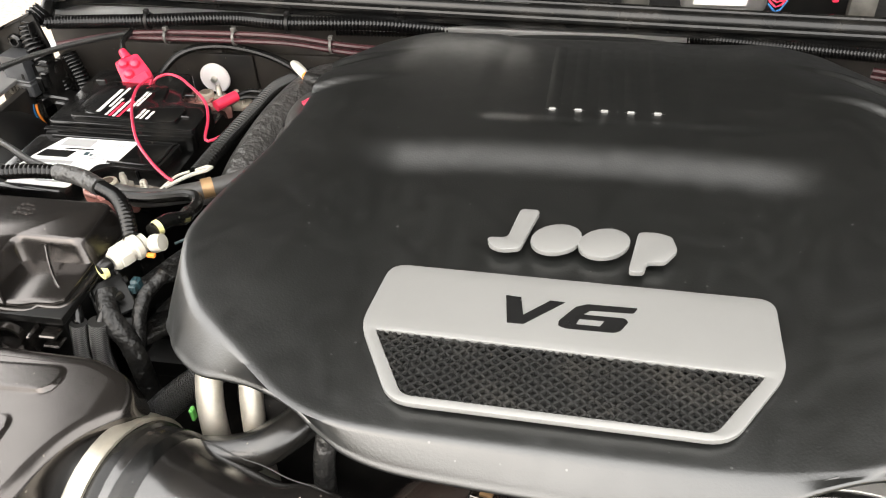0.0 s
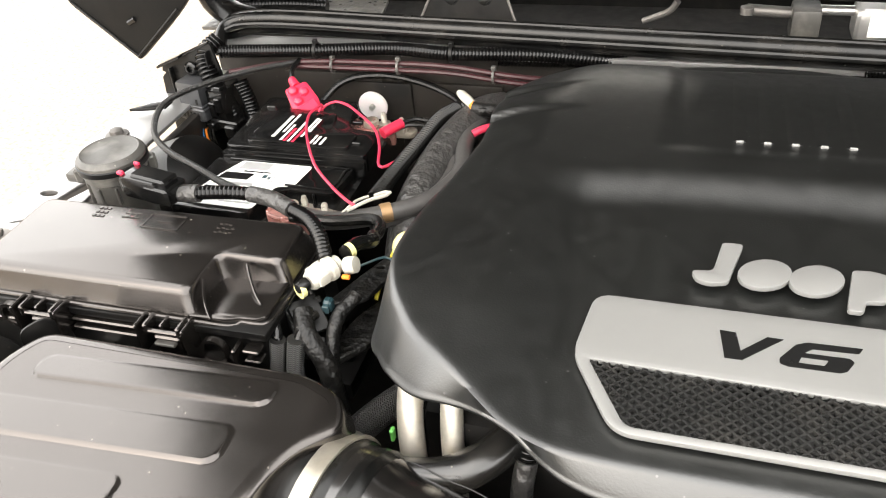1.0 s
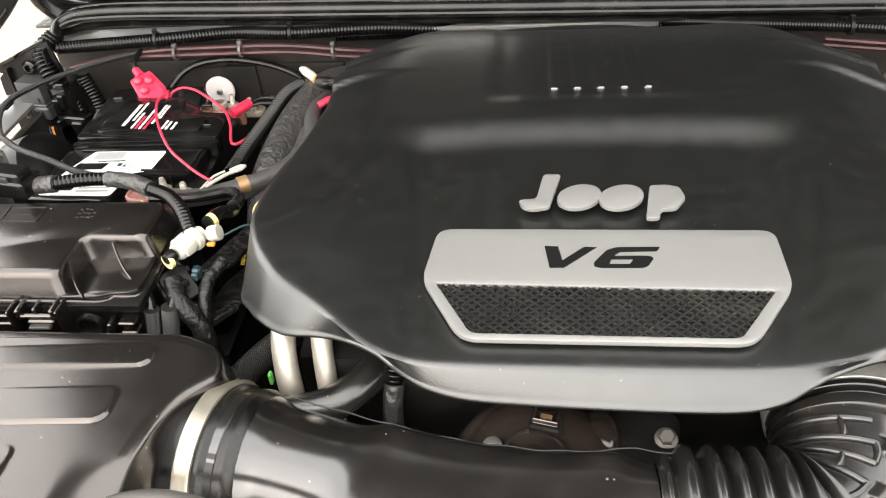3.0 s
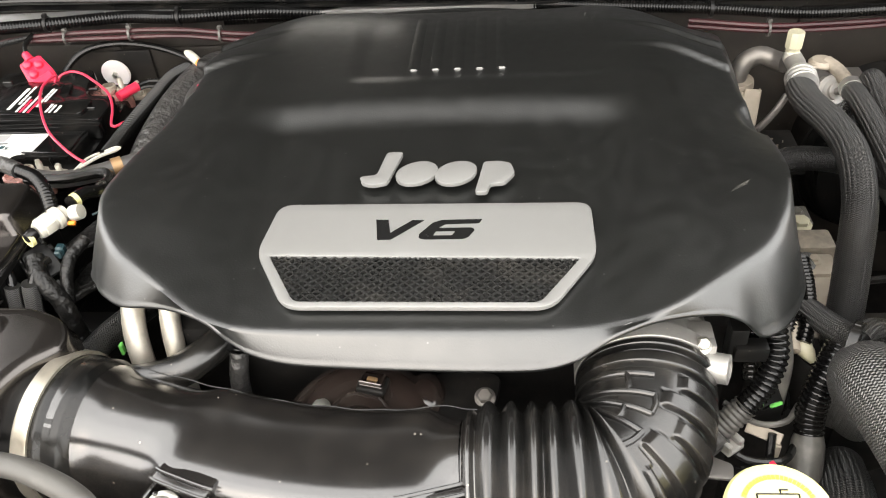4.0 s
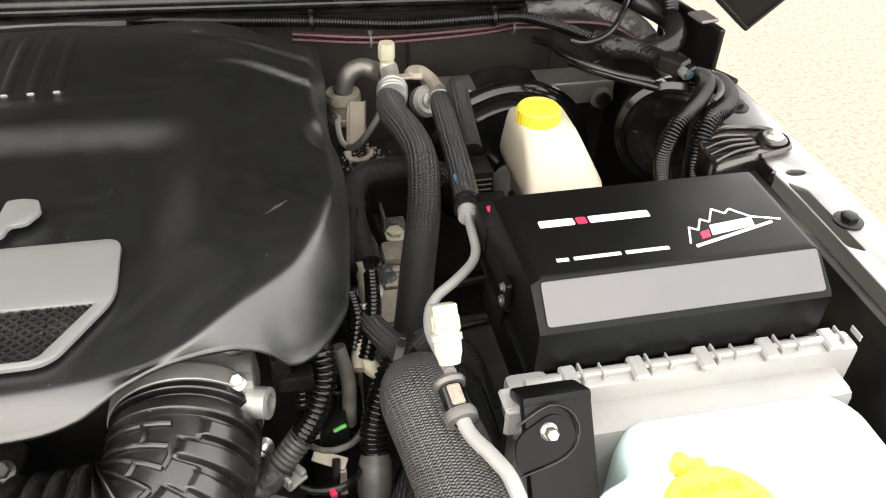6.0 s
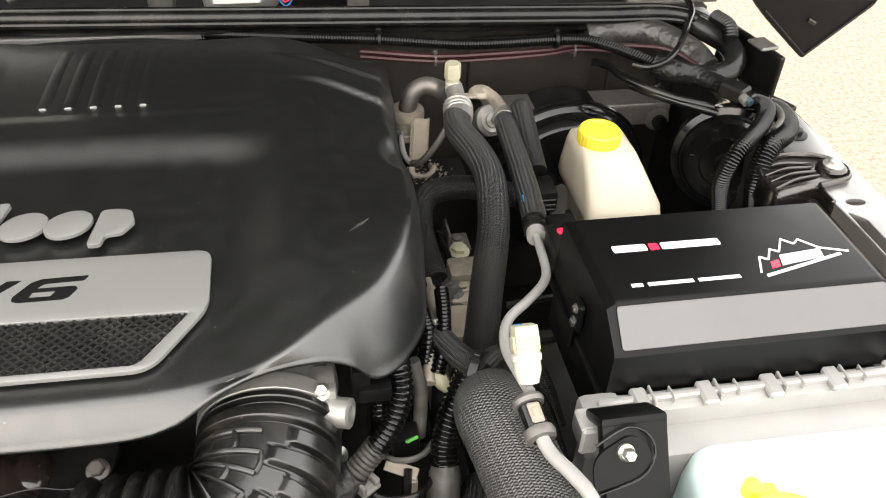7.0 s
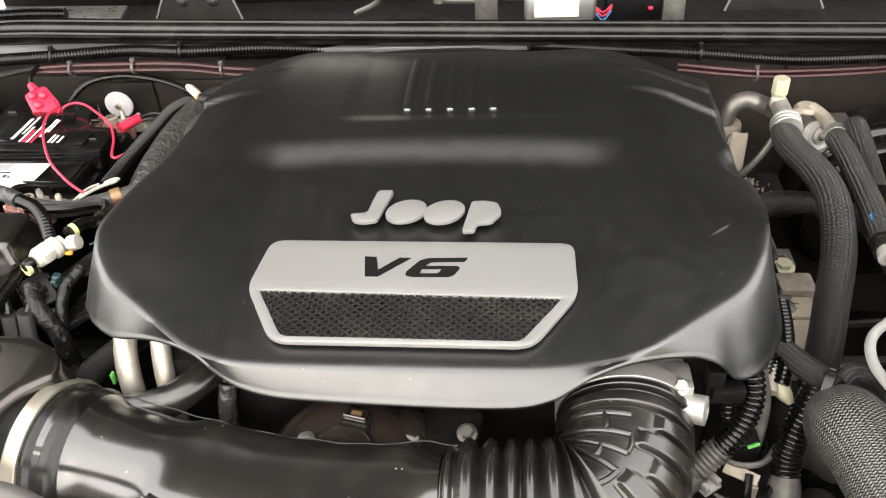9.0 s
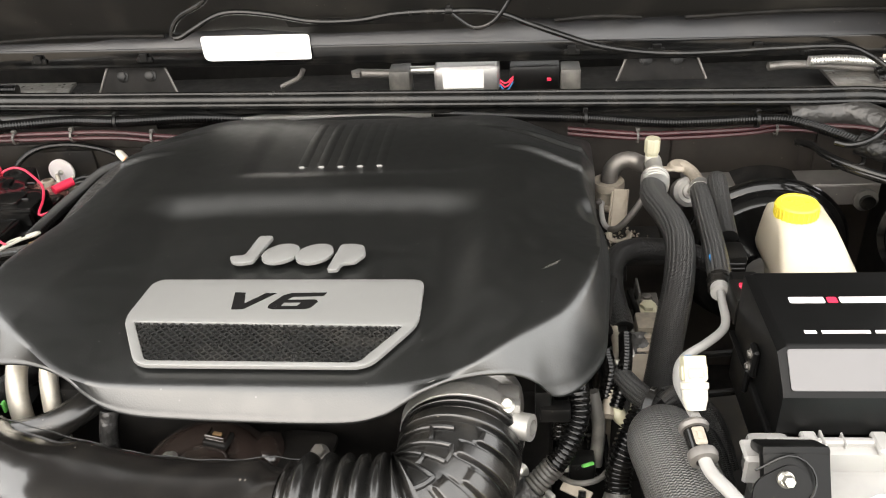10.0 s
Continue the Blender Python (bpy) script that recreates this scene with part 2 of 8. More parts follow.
def smooth_path(points, step=0.004, closed=False):
    """Even samples of a Catmull-Rom curve through the points."""
    p = [Vector(v) for v in points]
    out = []
    count = len(p) if closed else len(p) - 1
    for i in range(count):
        if closed:
            a, b, c, d = (p[(i + k) % len(p)] for k in (-1, 0, 1, 2))
        else:
            b, c = p[i], p[i + 1]
            a = p[i - 1] if i else b * 2 - c
            d = p[i + 2] if i + 2 < len(p) else c * 2 - b
        k = max(2, int((c - b).length / step * 3))
        for j in range(k):
            t = j / k
            out.append(0.5 * ((2 * b) + (c - a) * t + (2 * a - 5 * b + 4 * c - d) * t * t + (3 * b - a - 3 * c + d) * t ** 3))
    out.append(out[0].copy() if closed else p[-1].copy())
    run = [0.0]
    for u, v in zip(out, out[1:]):
        run.append(run[-1] + (v - u).length)
    n = max(2, round(run[-1] / step))
    res, k = [], 0
    for i in range(n + (0 if closed else 1)):
        want = run[-1] * i / n
        while k < len(run) - 2 and run[k + 1] < want:
            k += 1
        span = run[k + 1] - run[k]
        res.append(out[k].lerp(out[k + 1], (want - run[k]) / span if span > 1e-9 else 0))
    return res


def sweep(samples, radii, seg=14, flat=1.0, caps=True):
    """A tube through the samples with a radius at each, with girth and length as its UV."""
    bm = bmesh.new()
    uv = bm.loops.layers.uv.new("UVMap")
    up = Vector((0, 0, 1))
    tan0 = (samples[1] - samples[0]).normalized()
    nrm = up - tan0 * up.dot(tan0)
    if nrm.length < 0.05:
        nrm = Vector((0, 1, 0)) - tan0 * tan0.y
    nrm.normalize()
    rings, length, run = [], [], 0.0
    for i, p in enumerate(samples):
        a, b = samples[max(0, i - 1)], samples[min(len(samples) - 1, i + 1)]
        tan = (b - a).normalized()
        nrm = (nrm - tan * nrm.dot(tan)).normalized()
        side = tan.cross(nrm)
        r = radii[i]
        rings.append([bm.verts.new(p + nrm * (r * flat * math.cos(k * 2 * math.pi / seg)) + side * (r * math.sin(k * 2 * math.pi / seg))) for k in range(seg)])
        if i:
            run += (p - samples[i - 1]).length
        length.append(run)
    mean = sum(radii) / len(radii)
    lanes = 2 * math.pi * mean
    for i in range(len(rings) - 1):
        for k in range(seg):
            j = (k + 1) % seg
            f = bm.faces.new((rings[i][k], rings[i][j], rings[i + 1][j], rings[i + 1][k]))
            for loop, (a, b) in zip(f.loops, ((k, i), (k + 1, i), (k + 1, i + 1), (k, i + 1))):
                loop[uv].uv = (a / seg * lanes, length[b])
    if caps:
        bm.faces.new(rings[0][::-1])
        bm.faces.new(rings[-1])
    return bm


def hose(points, r, seg=14, step=0.006, flat=1.0):
    s = smooth_path(points, step)
    return sweep(s, [r] * len(s), seg, flat)


def conduit(points, r, seg=12, pitch=0.0042, depth=0.16):
    """A corrugated tube: ribs as real rings."""
    s = smooth_path(points, pitch / 6)
    pat = [1 - depth * (0.5 - 0.5 * math.cos(k * math.pi / 3)) ** 1.5 for k in range(6)]
    return sweep(s, [r * pat[i % 6] for i in range(len(s))], max(seg, 16))


def lathe(profile, seg=32, m=None):
    """Turns (radius, height) pairs round z."""
    bm = bmesh.new()
    rings = []
    for r, z in profile:
        if r < 1e-6:
            rings.append([bm.verts.new((0, 0, z))])
        else:
            rings.append([bm.verts.new((r * math.cos(k * 2 * math.pi / seg), r * math.sin(k * 2 * math.pi / seg), z)) for k in range(seg)])
    for a, b in zip(rings, rings[1:]):
        for k in range(seg):
            j = (k + 1) % seg
            if len(a) == 1 and len(b) == 1:
                continue
            if len(a) == 1:
                bm.faces.new((a[0], b[k], b[j]))
            elif len(b) == 1:
                bm.faces.new((a[k], a[j], b[0]))
            else:
                bm.faces.new((a[k], a[j], b[j], b[k]))
    if m is not None:
        bm.transform(m)
    return bm


def rbox(x0, x1, y0, y1, z0, z1, bevel=0.003, seg=2, m=None):
    bm = bmesh.new()
    bmesh.ops.create_cube(bm, size=1)
    bm.transform(Matrix.Translation(((x0 + x1) / 2, (y0 + y1) / 2, (z0 + z1) / 2)) @ Matrix.Diagonal((x1 - x0, y1 - y0, z1 - z0, 1)))
    if bevel:
        bmesh.ops.bevel(bm, geom=bm.edges[:], offset=bevel, segments=seg, affect="EDGES", profile=0.6)
    if m is not None:
        bm.transform(m)
    return bm


def rounded(poly, radius, seg=4):
    """A polygon with its corners rounded."""
    out = []
    n = len(poly)
    for i in range(n):
        a, b, c = (Vector((*poly[(i + k) % n], 0)) for k in (-1, 0, 1))
        r = radius[i] if isinstance(radius, (list, tuple)) else radius
        u, v = (a - b), (c - b)
        r = min(r, u.length * 0.45, v.length * 0.45)
        p, q = b + u.normalized() * r, b + v.normalized() * r
        for k in range(seg + 1):
            t = k / seg
            w = p * (1 - t) ** 2 + b * 2 * t * (1 - t) + q * t * t
            out.append((w.x, w.y))
    return out


def slab(poly, z0, z1, bevel=0.0, holes=(), m=None, seg=2):
    """A plate of that outline, with holes, its top edge bevelled."""
    cu = bpy.data.curves.new("tmp", "CURVE")
    cu.dimensions, cu.fill_mode = "2D", "BOTH"
    for loop in (poly, *holes):
        s = cu.splines.new("POLY")
        s.points.add(len(loop) - 1)
        for pt, (x, y) in zip(s.points, loop):
            pt.co = (x, y, 0, 1)
        s.use_cyclic_u = True
    cu.extrude = max(1e-5, (z1 - z0) / 2 - bevel)
    cu.bevel_depth, cu.bevel_resolution, cu.offset = bevel, seg - 1, -bevel
    ob = bpy.data.objects.new("tmp", cu)
    me = bpy.data.meshes.new_from_object(ob)
    bm = bmesh.new()
    bm.from_mesh(me)
    bpy.data.objects.remove(ob)
    bpy.data.curves.remove(cu)
    bpy.data.meshes.remove(me)
    bmesh.ops.remove_doubles(bm, verts=bm.verts, dist=1e-6)
    bm.transform(Matrix.Translation((0, 0, (z0 + z1) / 2)))
    if m is not None:
        bm.transform(m)
    return bm


def lettering(text, width, height, depth, m, bold=0.0, shear=0.0, spacing=1.0):
    """Words in the built-in font, centred, as a solid."""
    cu = bpy.data.curves.new("tmp", "FONT")
    cu.body, cu.shear, cu.offset, cu.space_character = text, shear, bold, spacing
    cu.extrude = 0.5
    ob = bpy.data.objects.new("tmp", cu)
    me = bpy.data.meshes.new_from_object(ob)
    bm = bmesh.new()
    bm.from_mesh(me)
    bpy.data.objects.remove(ob)
    bpy.data.curves.remove(cu)
    bpy.data.meshes.remove(me)
    xs, ys = [v.co.x for v in bm.verts], [v.co.y for v in bm.verts]
    bm.transform(Matrix.Diagonal((width / (max(xs) - min(xs)), height / (max(ys) - min(ys)), depth, 1)) @ Matrix.Translation((-(max(xs) + min(xs)) / 2, -(max(ys) + min(ys)) / 2, 0.5)))
    bm.transform(m)
    return bm


def hexbolt(at, r=0.006, h=0.005, flange=1.5, normal=(0, 0, 1)):
    """A hexagon head on its round flange."""
    m = Matrix.Translation(at) @ Vector(normal).to_track_quat("Z", "Y").to_matrix().to_4x4()
    return joined(lathe([(0, 0), (r * flange, 0), (r * flange, h * 0.25), (r, h * 0.4), (0, h * 0.4)], 20, m),
                  lathe([(r, h * 0.3), (r, h * 0.9), (r * 0.8, h), (0, h)], 6, m))


def tie(at, r, along, width=0.004):
    """A zip tie round a loom, with its head."""
    m = Matrix.Translation(at) @ Vector(along).to_track_quat("Z", "Y").to_matrix().to_4x4()
    w = width / 2
    return joined(lathe([(r, -w), (r + 0.0014, -w), (r + 0.0014, w), (r, w), (r, -w)], 18, m),
                  rbox(-0.003, 0.003, r, r + 0.005, -0.0028, 0.0028, 0.0006, 1, m))


def smooth01(a, b, x):
    t = min(1.0, max(0.0, (x - a) / (b - a)))
    return t * t * (3 - 2 * t)


# ---- ground, body and hood ----
MID = 0.035  # the car's middle


def grid_sheet(size, n, z, wave=0.0):
    bm = bmesh.new()
    bmesh.ops.create_grid(bm, x_segments=n, y_segments=n, size=size)
    for v in bm.verts:
        v.co.z = z + wave * noise.noise(v.co * 0.4)
    return bm


solo("ground", grid_sheet(400, 60, 0.0), "ground", "sandy beige exposed aggregate paving round the car", "ground", kind="structure")


def fender(side, label):
    """Top flange with holes, outer skin and inner wall."""
    mid = MID if side > 0 else 0.006
    xi, xo = mid + side * (0.715 if side > 0 else 0.696), mid + side * 0.779
    t = thing("fender", label, "fender", (xi, 0, 0.6))
    outline = [(xi, -0.62), (xo, -0.62), (xo, 0.1), (mid + side * 0.774, 0.36), (mid + side * 0.74, 0.52), (xi, 0.56), (xi, 0.2), (xi + side * 0.006, 0.1)]
    if side < 0:
        outline = outline[::-1]

    def oval(cx, cy, a, b):
        return [(cx + a * math.cos(k * math.pi / 8), cy + b * math.sin(k * math.pi / 8)) for k in range(16)]

    if side > 0:
        holes = [oval(mid + 0.742, 0.15, 0.011, 0.006), rounded([(xi + 0.008, 0.03), (xi + 0.022, 0.02), (xi + 0.022, 0.12), (xi + 0.008, 0.135)], 0.004), rounded([(xi + 0.004, -0.11), (xi + 0.03, -0.12), (xi + 0.034, -0.05), (xi + 0.01, -0.04)], 0.006)]
        bolts = (0.064, 0.285, -0.2)
    else:
        holes = [oval(-0.741, 0.213, 0.011, 0.006), [(-0.698, 0.275), (-0.706, 0.275), (-0.716, 0.235), (-0.735, 0.163), (-0.746, 0.156), (-0.7465, 0.154), (-0.735, 0.158), (-0.728, 0.166), (-0.700, 0.228)]]
        bolts = (0.128, 0.343, -0.2)
    part("flange", slab(outline, 0.926, 0.931, 0.001, holes), "paint", t)
    skin = bmesh.new()
    prof = [(xo, 0.928), (xo + side * 0.006, 0.92), (xo + side * 0.012, 0.88), (xo + side * 0.014, 0.6)]
    rows = [[skin.verts.new((x, y, z)) for x, z in prof] for y in (-0.62, -0.2, 0.1, 0.36)]
    for r, q in zip(rows, rows[1:]):
        for k in range(3):
            skin.faces.new((r[k], r[k + 1], q[k + 1], q[k]))
    bmesh.ops.solidify(skin, geom=skin.faces[:], thickness=0.002)
    part("skin", skin, "paint", t)
    part("inner_wall", rbox(min(xi, xi - side * 0.012), max(xi, xi - side * 0.012), -0.62, 0.54, 0.5, 0.92, 0.003), "underpaint", t)
    for y in bolts:
        part("bolt", hexbolt((mid + side * 0.746, y, 0.931), 0.0085, 0.009, 1.7), "matt" if side > 0 else "steel", t, "flanged bolt")
    if side < 0:
        part("flap", slab([(-0.757, 0.398), (-0.74, 0.400), (-0.712, 0.410), (-0.712, 0.428), (-0.735, 0.418)], 0.934, 0.938, 0.001), "matt", t, "black folded tab")
    return t


fender(1, "dark grey painted fender rail with slots and bolts")
fender(-1, "dark grey painted fender rail beside the battery")

# bay: firewall, floor of the bay, front panel
fw = tagged(part("firewall", rbox(-0.70, 0.77, 0.535, 0.56, 0.5, 0.985, 0.002), "firewall"), "dusty black painted steel firewall with pressed panels", "firewall", kind="structure")
for b in ((0.44, 0.62, 0.527, 0.536, 0.86, 0.955), (0.64, 0.76, 0.528, 0.536, 0.84, 0.95), (-0.6, -0.46, 0.527, 0.536, 0.84, 0.94), (-0.43, -0.30, 0.529, 0.536, 0.8, 0.93)):
    part("pressed_panel", rbox(*b, 0.004), "firewall", fw)
solo("undertray", rbox(-0.72, 0.78, -0.62, 0.56, 0.46, 0.5, 0), "void", "grimy dark floor of the engine bay", "undertray", kind="structure")
solo("radiator_panel", rbox(-0.72, 0.78, -0.66, -0.62, 0.4, 0.86, 0.006), "underpaint", "black painted panel closing the bay in front", "panel", kind="structure")

# cowl behind the seal
cowl = thing("cowl", "dusty dark cowl trough with wiper brackets", "cowl", (0, 0.6, 0.95), kind="structure")
# near-black floor takes in the shade that hood and lip throw here
part("cowl_floor", joined(rbox(-0.72, 0.79, 0.545, 0.76, 0.955, 0.965, 0.002), rbox(-0.72, 0.79, 0.72, 0.74, 0.96, 1.06, 0.004)), "void", cowl)
part("cowl_lip", rbox(-0.70, 0.765, 0.505, 0.56, 0.976, 0.984, 0.002), "paint", cowl)
for side, x0, x1 in ((-1, -0.72, -0.47), (1, 0.66, 0.79)):
    part("cowl_top", slab([(x0, 0.545), (x1, 0.55), (x1 - 0.05 * (side > 0) - 0.02, 0.66), (x0, 0.67)], 0.984, 0.989, 0.001), "sealer", cowl, "scuffed grey cowl end with sealer")
for side in (-1, 1):
    pts = [(MID + side * 0.69, 0.585, 0.985), (MID + side * 0.735, 0.58, 1.0), (MID + side * 0.752, 0.57, 1.05), (MID + side * 0.75, 0.57, 1.2)]
    solo("hinge_boot", hose(pts, 0.026, 16, 0.01, 0.6), "rubber", "black rubber boot at the hood hinge", "boot", "hinge boots")


def hood():
    t = thing("hood", "open grey car hood propped over the engine", "car hood", (MID, 0.66, 1.03))
    m = Matrix.Translation((MID, 0.665, 1.043)) @ Matrix.Rotation(radians(-64), 4, "X")

    def pl(poly, w0, w1, bevel=0.0, holes=()):
        return slab(poly, w0, w1, bevel, holes, m)

    outer = [(-0.80, 0.0), (0.80, 0.0), (0.86, -1.15), (-0.86, -1.15)]
    part("outer_panel", pl(outer[::-1], 0.0, 0.003), "paint", t)
    part("rear_rail", pl([(-0.78, -0.05), (-0.78, -0.005), (0.78, -0.005), (0.78, -0.05)], -0.03, -0.001, 0.004), "hood_rail", t, "grey inner rail of the hood")
    edge = [(-0.77, -0.06), (-0.45, -0.055), (-0.36, -0.066), (-0.2, -0.07), (-0.1, -0.055), (0.12, -0.055), (0.2, -0.07), (0.3, -0.06), (0.5, -0.066), (0.77, -0.062), (0.82, -1.1), (-0.82, -1.1)]
    part("inner_skin", pl(rounded(edge, 0.02)[::-1], -0.05, -0.012, 0.006), "hood_in", t, "dull grey pressed inner skin")
    for side in (-1, 1):
        fl = slab([(0.0, 0.0), (0.0, -0.06), (0.22, -0.05), (1.13, -0.05), (1.15, 0.0)], -0.004, 0.004, 0.001)
        fl.transform(m @ Matrix.Translation((side * 0.80, 0, 0)) @ Matrix.Rotation(radians(3.0 * side), 4, "Z") @ Matrix(((0, 0, 1, 0), (-1, 0, 0, 0), (0, 1, 0, 0), (0, 0, 0, 1))))
        part("side_flange", fl, "underpaint", t)
        cx = -0.798 if side < 0 else 0.914
        cz = 0.957 if side < 0 else 0.918
        gus = slab(rounded([(cx, cz), (cx + side * 0.086, cz + 0.078), (cx + side * 0.10, cz + 0.42), (cx - side * 0.25, cz + 0.42), (cx - side * 0.16, cz + 0.16), (cx - side * 0.09, cz + 0.075)][::-side], [0.004, 0.01, 0.01, 0.01, 0.03, 0.04][::-side]), -0.006, 0.006, 0.002)
        gus.transform(Matrix.Translation((0, 0.505, 0)) @ Matrix.Rotation(radians(90), 4, "X"))
        corner = part("corner_gusset", gus, "hood_black", t, "black pointed rear corner of the hood")
        tip = Vector((cx, 0.4985, cz + 0.006))
        for end in ((cx - side * 0.080, 0.4985, cz + 0.074), (cx + side * 0.081, 0.4985, cz + 0.080)):
            part("rolled_edge", sweep([tip, Vector(end)], [0.0018, 0.0018], 8), "matt", corner)
        sx, sz = cx - side * 0.006, cz + 0.056
        part("slot", hose([(sx - 0.006, 0.4985, sz + side * 0.003), (sx + 0.006, 0.4985, sz - side * 0.003)], 0.0036, 10), "gloss", corner, "pressed oval slot")
    slot = pl(rounded([(-0.142, -0.088), (0.086, -0.088), (0.084, -0.074), (-0.140, -0.074)], 0.003), -0.0516, -0.0500)
    part("slot", slot, "void", t, "dark slot in the inner skin")
    # dark strips laid in for the shade between hood rail and skin
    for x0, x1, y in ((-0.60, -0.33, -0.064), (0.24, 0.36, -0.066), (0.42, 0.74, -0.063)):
        part("skin_shade_strip", hose([m @ Vector((x0, y, -0.049)), m @ Vector(((x0 + x1) / 2, y - 0.006, -0.051)), m @ Vector((x1, y, -0.049))], 0.0032, 8), "void", t)
    rm = Matrix.Translation((0.03, 0.604, 1.069)) @ Matrix.Rotation(radians(0.9), 4, "Y") @ Matrix.Rotation(radians(56), 4, "X")
    part("rail_face", slab(rounded([(-0.77, -0.017), (0.77, -0.017), (0.77, 0.014), (0.36, 0.016), (0.30, 0.026), (0.22, 0.030), (0.14, 0.026), (-0.16, 0.028), (-0.26, 0.026), (-0.36, 0.016), (-0.77, 0.014)], 0.010), -0.006, -0.0005, 0.001, (), rm), "hood_rail", t, "grey inner rail of the hood")
    lip = rbox(-0.77, 0.77, 0.596, 0.61, -0.045, -0.014, 0.004, 2, Matrix.Translation((0.03, 0, 1.069)) @ Matrix.Rotation(radians(0.9), 4, "Y"))
    part("rear_lip", lip, "gloss", t, "black rear lip of the hood")
    for x in (-0.5, -0.335, 0.30, 0.42, 0.56):
        part("lip_clip", joined(rbox(x - 0.012, x + 0.012, 0.592, 0.597, 1.034 - 0.016 * x, 1.042 - 0.016 * x, 0.0015, 1), rbox(x - 0.006, x + 0.006, 0.590, 0.595, 1.036 - 0.016 * x, 1.048 - 0.016 * x, 0.001, 1)), "matt", t)
    st = thing("warning_sticker", "white warning sticker on the hood's rear rail", "sticker", (-0.16, 0.6, 1.05))
    mm = Matrix.Translation((-0.161, 0.5935, 1.0565)) @ Matrix.Rotation(radians(0.7), 4, "Y") @ Matrix.Rotation(radians(76), 4, "X")
    part("sheet", slab(rounded([(-0.078, -0.018), (0.083, -0.018), (0.081, 0.018), (-0.083, 0.018)], [0.010, 0.004, 0.006, 0.007]), 0, 0.0012, 0, (), mm), "label", st)
    part("print", joined(slab([(-0.06, -0.014), (0.02, -0.014), (0.02, -0.0105), (-0.06, -0.0105)], 0.0012, 0.0015, 0, (), mm), slab([(0.028, -0.014), (0.075, -0.014), (0.075, -0.006), (0.028, -0.006)], 0.0012, 0.0015, 0, (), mm), slab([(-0.05, -0.007), (0.0, -0.007), (0.0, -0.0045), (-0.05, -0.0045)], 0.0012, 0.0015, 0, (), mm)), "label_grey", st)


hood()


# ---- engine cover ----
RIM = [(0.0, -0.093, 0.969), (0.05, -0.0945, 0.969), (0.088, -0.094, 0.970), (0.112, -0.0905, 0.975), (0.1284, -0.084, 0.982), (0.1421, -0.0798, 0.989), (0.1647, -0.0745, 0.996), (0.1871, -0.0713, 0.999), (0.2063, -0.0694, 0.999), (0.2183, -0.0673, 0.996), (0.2319, -0.0655, 0.9875), (0.2478, -0.0625, 0.97), (0.266, -0.052, 0.967),
       (0.284, -0.028, 0.967), (0.295, 0.0, 0.967), (0.303, 0.06, 0.967), (0.308, 0.10, 0.966), (0.312, 0.146, 0.966), (0.311, 0.193, 0.966), (0.307, 0.224, 0.966), (0.308, 0.268, 0.966), (0.313, 0.335, 0.966), (0.314, 0.38, 0.966), (0.314, 0.415, 0.966),
       (0.308, 0.430, 0.966), (0.27, 0.450, 0.967), (0.21, 0.480, 0.970), (0.151, 0.485, 0.974), (0.04, 0.501, 0.978), (-0.074, 0.498, 0.978), (-0.134, 0.490, 0.974), (-0.175, 0.481, 0.971),
       (-0.212, 0.460, 0.969), (-0.245, 0.440, 0.967), (-0.257, 0.415, 0.966), (-0.266, 0.383, 0.966), (-0.268, 0.33, 0.966), (-0.266, 0.28, 0.966), (-0.268, 0.235, 0.966), (-0.279, 0.192, 0.966),
       (-0.290, 0.15, 0.966), (-0.294, 0.107, 0.967), (-0.290, 0.061, 0.969), (-0.2819, 0.0115, 0.975), (-0.2691, -0.0086, 0.98), (-0.2566, -0.0259, 0.986), (-0.2389, -0.0413, 0.989), (-0.2238, -0.0508, 0.994), (-0.2064, -0.0546, 0.997), (-0.1905, -0.0569, 0.997), (-0.1752, -0.0598, 0.994), (-0.1602, -0.0637, 0.988), (-0.1442, -0.0723, 0.98), (-0.1244, -0.0816, 0.974), (-0.095, -0.0875, 0.97), (-0.05, -0.0905, 0.969)]
SHOULDER = [(0, -0.0765), (0.05, -0.077), (0.10, -0.0765), (0.1419, -0.0721), (0.165, -0.0714), (0.1875, -0.0673), (0.2098, -0.0562), (0.2325, -0.0399), (0.2563, -0.0179), (0.2723, 0.0103), (0.2815, 0.0328), (0.293, 0.075), (0.299, 0.12),
            (0.300, 0.16), (0.298, 0.2), (0.293, 0.25), (0.293, 0.3), (0.298, 0.35), (0.299, 0.385), (0.300, 0.404), (0.299, 0.416), (0.290, 0.422), (0.26, 0.437), (0.2, 0.469), (0.14, 0.473), (0.04, 0.489), (-0.07, 0.486), (-0.13, 0.477), (-0.172, 0.469),
            (-0.208, 0.446), (-0.234, 0.429), (-0.246, 0.405), (-0.254, 0.37), (-0.258, 0.33), (-0.257, 0.28), (-0.26, 0.235), (-0.268, 0.192), (-0.277, 0.15), (-0.2785, 0.107), (-0.2762, 0.0608), (-0.2668, 0.0292), (-0.2524, 0.003), (-0.2334, -0.0211), (-0.2111, -0.0388), (-0.1819, -0.0592), (-0.162, -0.0692), (-0.1448, -0.0725), (-0.1276, -0.0739), (-0.0928, -0.0757), (-0.0457, -0.0762)]


